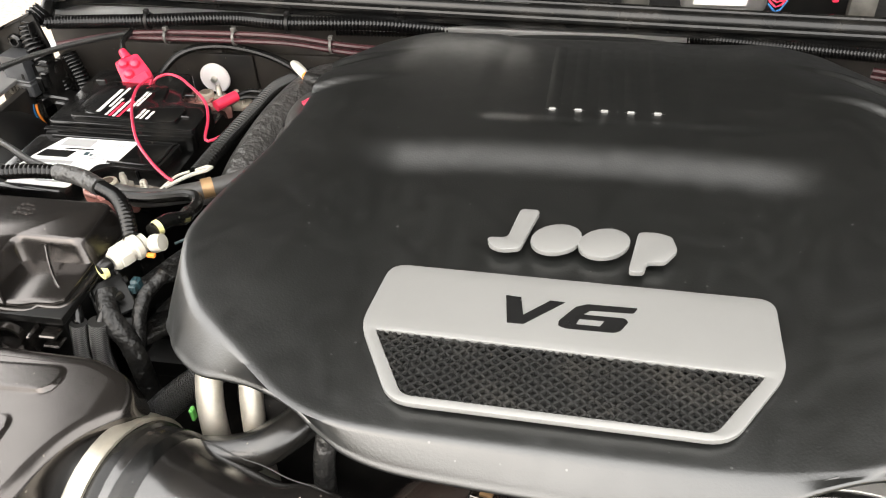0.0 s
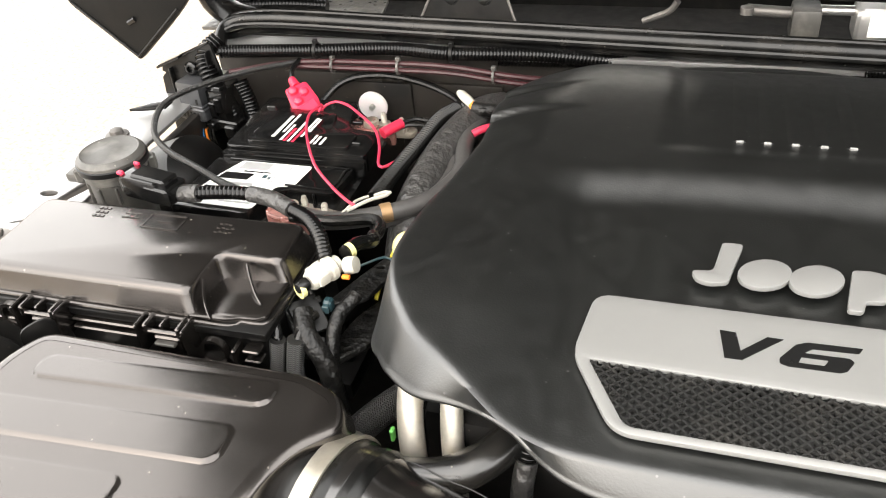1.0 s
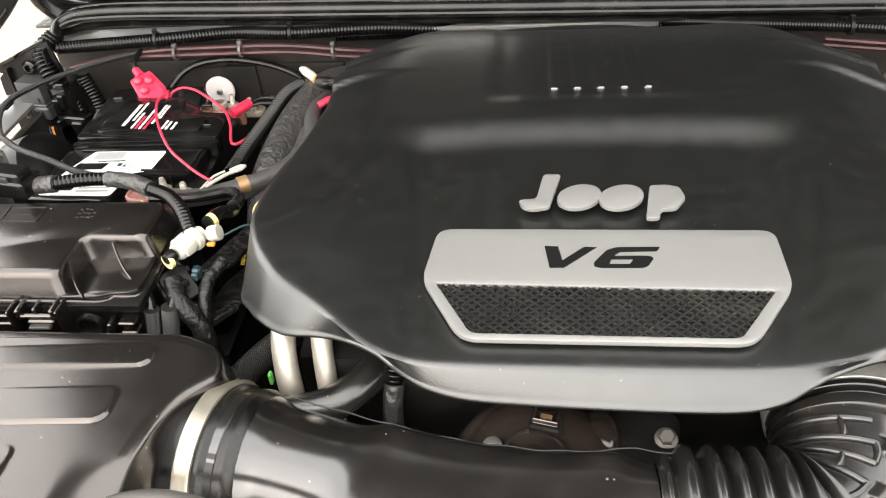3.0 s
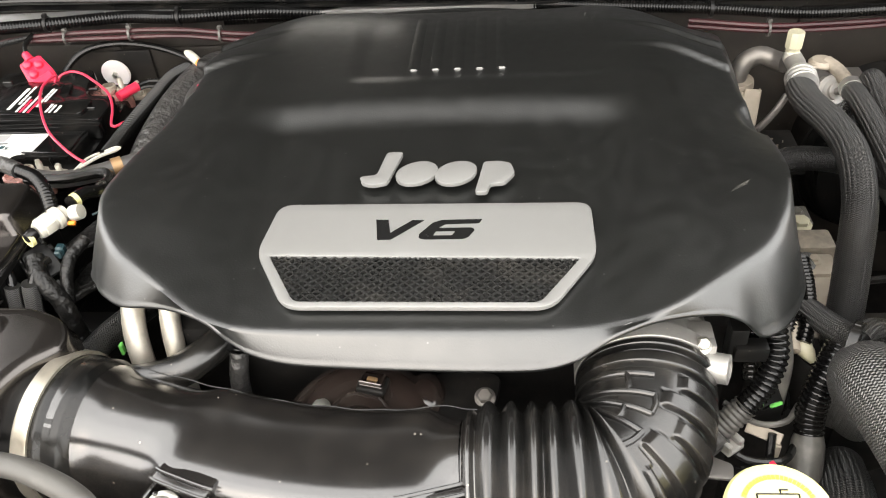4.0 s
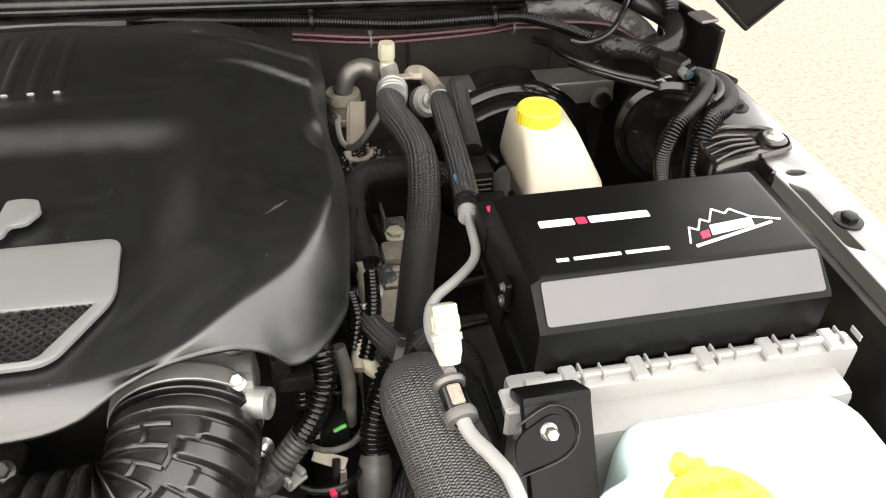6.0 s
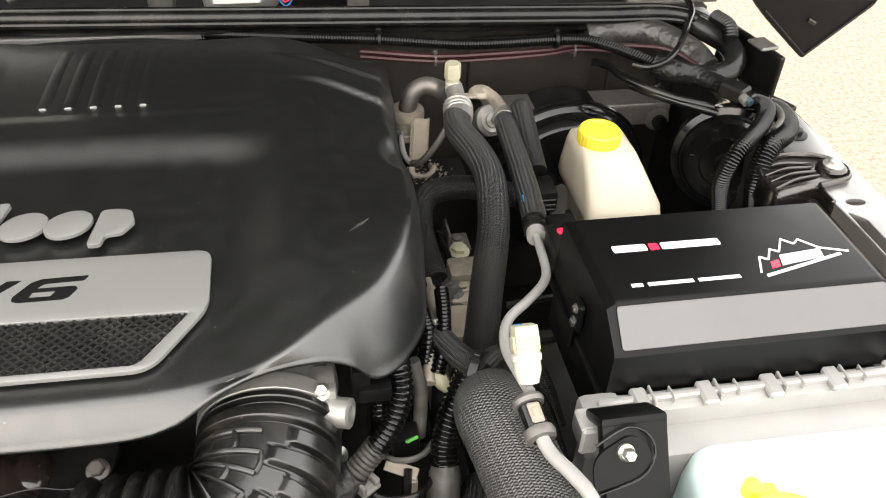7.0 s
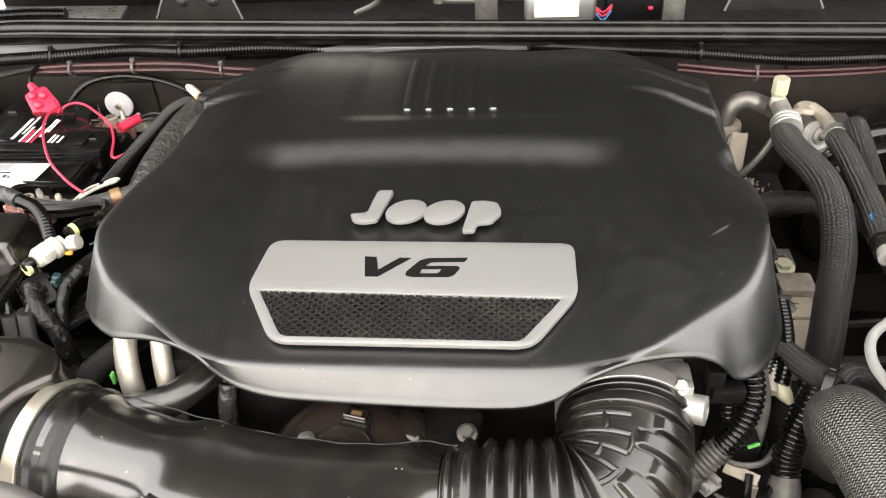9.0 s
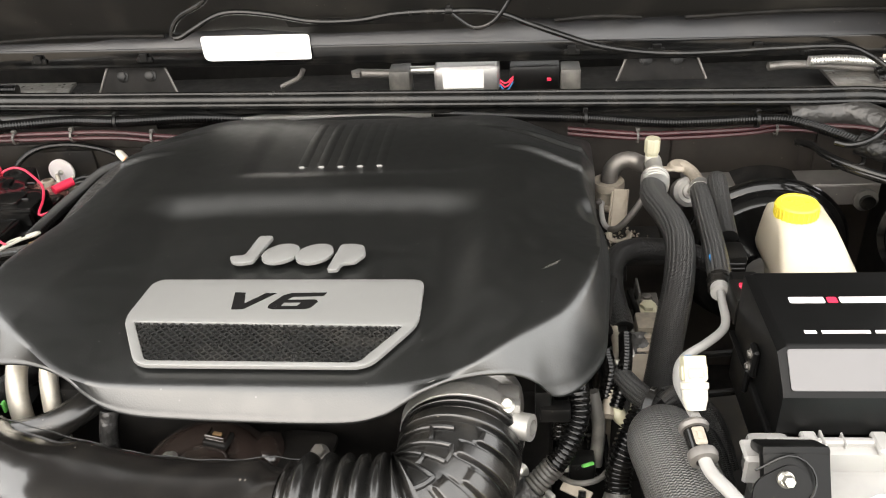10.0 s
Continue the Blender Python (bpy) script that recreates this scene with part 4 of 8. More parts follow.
    for b in ((-0.556, -0.484, 0.013, 0.022, 0.950, 0.9535), (-0.556, -0.484, 0.011, 0.022, 0.944, 0.9465), (-0.664, -0.606, 0.010, 0.022, 0.940, 0.946)):
        part("front_rail", rbox(*b, 0.0012, 1), "satin", t)
    for x in (-0.535, -0.475):
        part("foot", rbox(x - 0.009, x + 0.009, 0.004, 0.020, 0.920, 0.925, 0.001, 1), "satin", t)
    m = Matrix.Translation((-0.420, 0.0135, 0.944)) @ Matrix.Rotation(radians(90), 4, "X")
    part("side_clip", joined(rbox(-0.442, -0.4385, 0.004, 0.020, 0.932, 0.952, 0.001, 1), rbox(-0.4015, -0.398, 0.004, 0.020, 0.932, 0.952, 0.001, 1), rbox(-0.442, -0.398, 0.004, 0.020, 0.931, 0.9345, 0.001, 1), lathe([(0.010, 0), (0.0125, 0), (0.0125, 0.006), (0.010, 0.006), (0.010, 0)], 24, m), rbox(-0.394, -0.380, 0.008, 0.020, 0.946, 0.950, 0.001, 1), rbox(-0.394, -0.380, 0.008, 0.020, 0.937, 0.940, 0.001, 1)), "satin", t)
    part("ring_tab", lathe([(0.009, -0.003), (0.0125, -0.003), (0.0125, 0.003), (0.009, 0.003), (0.009, -0.003)], 24, Matrix.Translation((-0.615, 0.012, 0.950)) @ Matrix.Rotation(radians(90), 4, "X")), "satin", t)
    return t


fuse_box()


def air_box():
    t = thing("air_box", "satin black air filter box with raised lid panels", "air box", (-0.42, -0.15, 0.75))
    bm = bmesh.new()

    def ztop(x, y):
        z = 0.973
        z -= 0.055 * smooth01(-0.36, -0.27, x) * smooth01(-0.135, -0.21, y)
        z -= 0.012 * smooth01(-0.30, -0.255, x)
        z -= 0.02 * smooth01(-0.19, -0.30, y)
        for (x0, x1, y0, y1) in ((-0.526, -0.332, -0.066, -0.040), (-0.564, -0.345, -0.118, -0.083), (-0.61, -0.398, -0.171, -0.134)):
            w = y - 0.045 * (x + 0.43)
            ix, iy = min(x - x0, x1 - x), min(w - y0, y1 - w)
            if x0 < x < x1 and y0 < w < y1:
                r = 0.011
                cx, cy = max(0.0, r - ix), max(0.0, r - iy)
                d = r - math.hypot(cx, cy) if (cx > 0 and cy > 0) else min(ix, iy)
                z += 0.0034 * smooth01(0.0, 0.002, d) * (0.06 + 0.94 * min(1.0, (y1 - w) / (y1 - y0)))
        return z

    edge = rounded([(-0.60, -0.42), (-0.320, -0.42), (-0.318, -0.16), (-0.306, -0.100), (-0.276, -0.060), (-0.285, -0.038), (-0.318, -0.024), (-0.545, -0.021), (-0.56, -0.05)], [0.02, 0.02, 0.02, 0.02, 0.012, 0.012, 0.012, 0.016, 0.02], 5)
    from_x, to_x = -0.60, -0.25

    def inside(x, y):
        c = False
        for (ax, ay), (bx, by) in zip(core, core[1:] + core[:1]):
            if (ay > y) != (by > y) and x < (bx - ax) * (y - ay) / (by - ay) + ax:
                c = not c
        return c

    core = []
    for i in range(len(edge)):
        d = (Vector(edge[(i + 1) % len(edge)]) - Vector(edge[i - 1])).normalized()
        core.append((edge[i][0] - d.y * 0.007, edge[i][1] + d.x * 0.007))

    n = len(edge)
    rings = []
    for off, dz in ((0.004, -0.2), (0.004, -0.02), (0.0, -0.012), (0.0, -0.005), (-0.001, -0.0022), (-0.003, -0.0007), (-0.006, 0.0), (-0.010, 0.0003)):
        ring = []
        for i in range(n):
            a, b = Vector((*edge[i - 1], 0)), Vector((*edge[(i + 1) % n], 0))
            d = (b - a).normalized()
            nn = Vector((d.y, -d.x, 0))
            p = Vector((*edge[i], 0)) + nn * off
            ring.append(bm.verts.new((p.x, p.y, ztop(p.x, p.y) + dz)))
        rings.append(ring)
    for a, b in zip(rings, rings[1:]):
        for i in range(n):
            j = (i + 1) % n
            bm.faces.new((a[i], a[j], b[j], b[i]))
    part("body", bm, "satin", t)
    top = bmesh.new()
    step = 0.0012
    cells = {}
    xs = int((to_x - from_x) / step)
    ys = int((-0.02 + 0.26) / step)
    for i in range(xs + 1):
        for j in range(ys + 1):
            x = from_x + i * step
            y = -0.26 + j * step + 0.045 * (x + 0.43)
            if inside(x, y):
                cells[i, j] = top.verts.new((x, y, ztop(x, y)))
    for i, j in list(cells):
        q = [cells.get(k) for k in ((i, j), (i + 1, j), (i + 1, j + 1), (i, j + 1))]
        if all(q):
            top.faces.new(q)
    part("lid", top, "satin", t, "lid with three raised oblong panels")
    return t


air_box()
for x, y, turn in ((-0.572, -0.004, 38), (-0.600, -0.030, 30)):
    vane = slab(rounded([(-0.02, -0.05), (0.022, -0.05), (0.020, -0.006), (0.004, 0.010), (-0.018, 0.002)], 0.008), -0.0015, 0.0015, 0.0006)
    vane.transform(Matrix.Translation((x, y, 0.955)) @ Matrix.Rotation(radians(turn), 4, "Z") @ Matrix.Rotation(radians(90), 4, "X"))
    solo("duct_vane", vane, "matt", "thin black plastic vane beside the air box", "vane", "duct vanes")


def side_valve():
    t = thing("leak_pump", "round dust-greyed evaporative pump with connector beside the battery", "pump", (-0.622, 0.19, 0.9))
    m = Matrix.Translation((-0.622, 0.194, 0.918)) @ Matrix.Diagonal((0.93, 0.93, 1, 1))
    part("body", lathe([(0, 0), (0.030, 0), (0.031, 0.062), (0.034, 0.064), (0.034, 0.07), (0, 0.07)], 36, m), "dusty", t)
    part("cap", lathe([(0.0, 0.07), (0.0355, 0.07), (0.0365, 0.073), (0.0365, 0.084), (0.034, 0.087), (0.031, 0.0885), (0.029, 0.0875), (0.012, 0.0885), (0, 0.089)], 40, m), "dusty", t, "dusty light grey cap")
    part("rim_band", lathe([(0.0365, 0.074), (0.038, 0.075), (0.038, 0.08), (0.0365, 0.081), (0.0365, 0.074)], 40, m), "matt", t)
    for a in (35, 150, 205, 320):
        lug = rbox(0.033, 0.043, -0.006, 0.006, 0.058, 0.074, 0.002, 1, m @ Matrix.Rotation(radians(a), 4, "Z"))
        part("lug", lug, "dusty", t)
    for a in (185, 225, 265, 300):
        part("rib", rbox(0.029, 0.034, -0.0015, 0.0015, 0.005, 0.06, 0.0008, 1, m @ Matrix.Rotation(radians(a), 4, "Z")), "dusty", t)
    part("side_tab", rbox(-0.675, -0.652, 0.18, 0.198, 0.972, 0.982, 0.003), "dusty", t)
    r = Matrix.Translation((-0.582, 0.165, 0.995)) @ Matrix.Rotation(radians(-12), 4, "Z")
    plug = part("plug", joined(rbox(0.0, 0.045, -0.013, 0.013, -0.013, 0.010, 0.003, 2, r), rbox(0.012, 0.055, -0.010, 0.010, -0.008, 0.013, 0.002, 1, r), rbox(0.03, 0.06, -0.014, 0.014, -0.012, 0.006, 0.002, 1, r)), "gloss", t, "black electrical plug")
    part("lock_clip", joined(rbox(-0.004, 0.003, -0.011, -0.006, 0.009, 0.0125, 0.001, 1, r), rbox(-0.002, 0.005, 0.009, 0.0125, 0.008, 0.0125, 0.001, 1, r)), "red", plug, "red lock clip")


side_valve()


def relay_bank():
    t = thing("relay_module", "black relay modules on a bracket by the firewall", "relay", (-0.69, 0.46, 0.85))
    shift = Matrix.Translation((-0.022, 0.03, -0.015))
    up = shift @ Matrix.Translation((0, 0.43, 0)) @ Matrix.Rotation(radians(90), 4, "X")
    sheet = [(-0.719, 0.88), (-0.628, 0.88), (-0.628, 0.98), (-0.635, 1.020), (-0.677, 1.002), (-0.712, 0.987), (-0.715, 0.979), (-0.710, 0.976), (-0.717, 0.970), (-0.719, 0.947)]
    hole = [(-0.669 + 0.0042 * math.cos(k * 0.785), 0.985 + 0.0042 * math.sin(k * 0.785)) for k in range(8)]
    bracket = part("bracket", slab(sheet, -0.002, 0.002, 0.0006, [hole], up), "matt", t)
    part("lip", joined(slab([(-0.712, 0.9865), (-0.677, 1.0015), (-0.678, 1.0045), (-0.714, 0.989)], 0.0, 0.014, 0.001, (), up), slab([(-0.677, 1.0015), (-0.635, 1.0195), (-0.636, 1.0225), (-0.678, 1.0045)], 0.0, 0.006, 0.001, (), up)), "gloss", bracket)
    part("boss", lathe([(0.0045, 0.0), (0.009, 0.0), (0.009, 0.004), (0.0065, 0.006), (0.0045, 0.006), (0.0045, 0.0)], 20, shift @ Matrix.Translation((-0.669, 0.428, 0.985)) @ Matrix.Rotation(radians(90), 4, "X")), "gloss", bracket)
    part("rib", rbox(-0.640, -0.637, 0.418, 0.429, 0.90, 1.010, 0.001, 1, shift), "matt", bracket)
    part("rib", rbox(-0.700, -0.697, 0.420, 0.429, 0.94, 0.985, 0.001, 1, shift), "matt", bracket)
    m = shift @ Matrix.Translation((-0.667, 0.402, 0.928)) @ Matrix.Rotation(radians(-10), 4, "Z")
    big = part("module", joined(rbox(-0.018, 0.018, 0.0, 0.026, 0.012, 0.047, 0.002, 2, m), rbox(-0.021, 0.021, -0.003, 0.027, -0.004, 0.0135, 0.002, 1, m), rbox(-0.0195, 0.0195, -0.0015, 0.0265, 0.0135, 0.017, 0.001, 1, m)), "grey_box", t, "dull blue-grey relay box")
    part("keyway", rbox(0.009, 0.0125, -0.0008, 0.001, 0.019, 0.026, 0.0004, 1, m), "void", big)
    part("vent", joined(*[rbox(-0.014 + 0.006 * k, -0.011 + 0.006 * k, -0.0037, -0.0025, 0.001, 0.009, 0.0004, 1, m) for k in range(5)]), "matt", big)
    m2 = shift @ Matrix.Translation((-0.632, 0.404, 0.928)) @ Matrix.Rotation(radians(-10), 4, "Z")
    part("module", joined(rbox(-0.013, 0.013, 0.0, 0.024, -0.004, 0.036, 0.002, 2, m2), rbox(-0.010, 0.0, -0.004, 0.004, 0.002, 0.022, 0.0015, 1, m2), rbox(0.002, 0.011, -0.006, 0.004, 0.010, 0.030, 0.0015, 1, m2), rbox(-0.012, 0.010, 0.004, 0.018, 0.034, 0.041, 0.0015, 1, m2)), "gloss", t)
    part("holder", joined(rbox(-0.045, 0.028, -0.002, 0.018, -0.016, -0.003, 0.002, 1, m2), rbox(-0.020, -0.006, -0.008, 0.004, -0.020, -0.006, 0.002, 1, m2), rbox(0.008, 0.024, -0.006, 0.006, -0.024, -0.008, 0.002, 1, m2)), "gloss", t)
    part("lock", rbox(-0.030, -0.025, -0.0055, -0.002, -0.008, -0.005, 0.0006, 1, m2), "red", t, "small red lock")
    part("trunk", conduit([(-0.650, 0.446, 0.897), (-0.644, 0.442, 0.875), (-0.637, 0.438, 0.845)], 0.008, 14, 0.0036, 0.18), "conduit", t)
    for k, c in enumerate(("yellow_deep", "blue", "orange", "rubber", "rubber")):
        p = Vector((-0.684 + 0.005 * k, 0.428, 0.899))
        part("lead", hose([p, p + Vector((0.001, -0.003, -0.012)), p + Vector((0.005 - 0.001 * k, 0.002, -0.032))], 0.0016, 6), c, t, "thin lead")
    solo("vacuum_tank", lathe([(0, -0.05), (0.045, -0.05), (0.055, -0.03), (0.058, 0.0), (0.052, 0.035), (0.03, 0.05), (0, 0.052)], 32, Matrix.Translation((-0.642, 0.315, 0.885)) @ Matrix.Rotation(radians(60), 4, "Y")), "matt", "dull black rounded reservoir between battery and fender", "reservoir")


relay_bank()


def fuse_holder():
    t = thing("fuse_holder", "bright red inline fuse holder above the battery", "fuse holder", (-0.53, 0.43, 0.95))
    ax = Vector((0.66, -0.60, -0.42)).normalized()
    out = Vector((0.42, -0.72, 0.62))
    out = (out - ax * out.dot(ax)).normalized()
    wide = out.cross(ax)
    m = Matrix.Translation((-0.523, 0.424, 0.950)) @ Matrix((ax, wide, out)).transposed().to_4x4()
    body = part("body", joined(slab(rounded([(-0.025, -0.013), (0.012, -0.018), (0.026, -0.010), (0.026, 0.012), (0.010, 0.017), (-0.022, 0.015)], 0.004), -0.008, 0.005, 0.002, (), m), rbox(0.008, 0.023, -0.014, 0.013, 0.004, 0.008, 0.0018, 1, m)), "red", t)
    for x, y in ((-0.016, -0.005), (-0.008, 0.006), (0.001, -0.006)):
        part("dome", lathe([(0, 0.0055), (0.003, 0.0048), (0.0052, 0.003), (0.006, 0), (0.006, -0.004), (0, -0.004)], 18, m @ Matrix.Translation((x, y, 0.006))), "red", body)
    part("collar", lathe([(0, -0.012), (0.0048, -0.012), (0.0056, -0.004), (0.0066, 0.002), (0, 0.002)], 16, m @ Matrix.Translation((-0.026, 0.002, -0.001)) @ Matrix.Rotation(radians(90), 4, "Y")), "red", t)
    for y in (-0.006, 0.006):
        part("collar", lathe([(0, 0.0), (0.0050, 0), (0.0046, 0.010), (0.0032, 0.014), (0, 0.014)], 14, m @ Matrix.Translation((0.024, y, -0.001)) @ Matrix.Rotation(radians(90), 4, "Y")), "red", t)
    part("lead", hose([m @ Vector((-0.036, 0.002, -0.001)), (-0.551, 0.462, 0.972), (-0.549, 0.484, 0.976)], 0.0032, 8), "rubber", t)
    part("wire", hose([m @ Vector((0.034, 0.006, 0)), (-0.487, 0.404, 0.955), (-0.476, 0.414, 0.957), (-0.460, 0.409, 0.957), (-0.444, 0.397, 0.956), (-0.41, 0.364, 0.954), (-0.392, 0.331, 0.952), (-0.380, 0.294, 0.95), (-0.371, 0.294, 0.95), (-0.362, 0.318, 0.948), (-0.368, 0.345, 0.94)], 0.0016, 8), "red_wire", t, "red wire loop")
    part("wire", hose([m @ Vector((0.034, -0.006, 0)), (-0.486, 0.399, 0.960), (-0.490, 0.372, 0.962), (-0.475, 0.328, 0.962), (-0.443, 0.273, 0.96), (-0.408, 0.234, 0.96), (-0.382, 0.212, 0.959), (-0.374, 0.209, 0.957)], 0.0016, 8), "red_wire", t, "red wire running to the front")
    part("sleeve", hose([(-0.409, 0.384, 0.936), (-0.401, 0.396, 0.937), (-0.394, 0.408, 0.937)], 0.0062, 12), "red", t, "red crimp sleeve")
    for k in range(2):
        part("sleeve_lead", hose([(-0.395, 0.406, 0.938 - 0.004 * k), (-0.38, 0.416 - 0.006 * k, 0.94 - 0.004 * k), (-0.362, 0.418 - 0.008 * k, 0.938 - 0.003 * k)], 0.0026, 8), "rubber", t, "black lead out of the sleeve")


fuse_holder()

# oil dipstick
ds = thing("dipstick", "yellow dipstick handle beside the engine cover", "dipstick", (-0.3, 0.165, 0.8))
part("handle", lathe([(0, -0.006), (0.012, -0.006), (0.0145, -0.002), (0.0145, 0.003), (0.012, 0.006), (0, 0.006)], 24, Matrix.Translation((-0.302, 0.156, 0.955)) @ Matrix.Rotation(radians(35), 4, "X")), "pale_yellow", ds)
part("tube", hose([(-0.3, 0.165, 0.955), (-0.29, 0.17, 0.9), (-0.27, 0.18, 0.8)], 0.005, 10), "matt", ds)


def cap_joint():
    t = thing("wire_joint", "white plastic wire joint with yellow clips", "wire joint", (-0.35, 0.09, 0.95))
    m = Matrix.Translation((-0.353, 0.088, 0.972)) @ Matrix.Rotation(radians(62), 4, "Z") @ Matrix.Scale(0.72, 4)
    ax = m @ Matrix.Rotation(radians(90), 4, "Y")
    part("body", joined(lathe([(0, -0.022), (0.010, -0.022), (0.0125, -0.018), (0.0125, 0.004), (0.015, 0.006), (0.015, 0.013), (0.011, 0.016), (0.011, 0.022), (0, 0.022)], 20, ax), rbox(-0.016, 0.0, -0.015, 0.015, -0.006, 0.008, 0.003, 2, m), rbox(-0.004, 0.012, 0.009, 0.019, -0.004, 0.006, 0.002, 1, m)), "white", t)
    part("branch", joined(lathe([(0, 0), (0.007, 0), (0.0078, 0.003), (0.007, 0.010), (0, 0.011)], 18, Matrix.Translation((-0.337, 0.099, 0.973)) @ Matrix.Rotation(radians(75), 4, "Y"))), "white", t)
    part("tip", lathe([(0, 0), (0.0075, 0), (0.0085, 0.006), (0.006, 0.014), (0, 0.014)], 16, m @ Matrix.Translation((-0.024, 0, 0)) @ Matrix.Rotation(radians(-90), 4, "Y")), "rubber", t)
    for p, a in (((-0.3645, 0.066, 0.969), 62), ((-0.339, 0.115, 0.977), 62)):
        part("clip", lathe([(0.005, -0.002), (0.0068, -0.002), (0.0068, 0.002), (0.005, 0.002), (0.005, -0.002)], 18, Matrix.Translation(p) @ Matrix.Rotation(radians(a), 4, "Z") @ Matrix.Rotation(radians(90), 4, "Y")), "pale_yellow", t, "yellow retaining clip")
    part("lock", rbox(-0.0035, 0.0035, -0.002, 0.002, -0.0015, 0.0015, 0.0006, 1, Matrix.Translation((-0.332, 0.086, 0.972))), "orange", t, "orange lock tab")
    part("stub", hose([(-0.342, 0.11, 0.977), (-0.337, 0.128, 0.975), (-0.33, 0.142, 0.968), (-0.335, 0.158, 0.962)], 0.0062, 10), "rubber", t)


cap_joint()


def loom_tray():
    """Dusty channel that carries the leads down between fuse box and engine."""
    t = thing("loom_tray", "dusty black plastic loom channel between fuse box and engine", "wiring channel", (-0.36, 0.07, 0.9))
    m = Matrix.Translation((-0.383, 0.082, 0.951)) @ Vector((0.036, -0.036, -0.030)).to_track_quat("Z", "X").to_matrix().to_4x4()
    part("channel", joined(rbox(-0.004, 0.002, -0.013, 0.013, 0.0, 0.06, 0.0015, 1, m), rbox(-0.004, 0.010, -0.0145, -0.0115, 0.0, 0.06, 0.001, 1, m), rbox(-0.004, 0.010, 0.0115, 0.0145, 0.0, 0.056, 0.001, 1, m)), "grime_tape", t)
    part("lid", rbox(0.009, 0.012, -0.015, 0.012, 0.012, 0.046, 0.0012, 1, m), "matt", t)
    for z in (0.016, 0.04):
        part("lock", rbox(0.004, 0.0135, -0.0175, -0.0135, z, z + 0.006, 0.001, 1, m), "matt", t)
    p = thing("loom_plate", "dusty flat black bracket reaching under the engine cover", "bracket", (-0.33, 0.11, 0.94))
    hole = [(-0.3235 + 0.004 * math.cos(k * 0.785), 0.138 + 0.0028 * math.sin(k * 0.785)) for k in range(8)]
    part("plate", slab(rounded([(-0.356, 0.078), (-0.338, 0.086), (-0.322, 0.094), (-0.316, 0.112), (-0.305, 0.148), (-0.304, 0.160), (-0.322, 0.157), (-0.338, 0.122)], 0.006), 0.938, 0.9435, 0.0015, [hole]), "grime_tape", p)
    part("fold", rbox(-0.0015, 0.0015, -0.04, 0.04, -0.028, 0.0, 0.0008, 1, Matrix.Translation((-0.334, 0.118, 0.939)) @ Matrix.Rotation(radians(-28), 4, "Z")), "matt", p)
    solo("teal_plug", joined(rbox(-0.353, -0.345, 0.074, 0.083, 0.940, 0.952, 0.002, 1), rbox(-0.352, -0.346, 0.070, 0.075, 0.942, 0.950, 0.001, 1)), "teal", "dark teal electrical plug under the wire joint", "plug")


loom_tray()


# ---- intake tube, throttle body, things under the cover's front edge ----
AX = [(-0.297, -0.0865, 0.903), (-0.26, -0.094, 0.903), (-0.21, -0.106, 0.902), (-0.12, -0.128, 0.897), (-0.04, -0.139, 0.897), (0.033, -0.1385, 0.902)]
EL = [(0.033, -0.1385, 0.902), (0.055, -0.1385, 0.903), (0.085, -0.1385, 0.903), (0.108, -0.1385, 0.904), (0.130, -0.1365, 0.905), (0.148, -0.127, 0.908), (0.160, -0.108, 0.912), (0.166, -0.086, 0.916), (0.169, -0.064, 0.919), (0.170, -0.042, 0.921)]


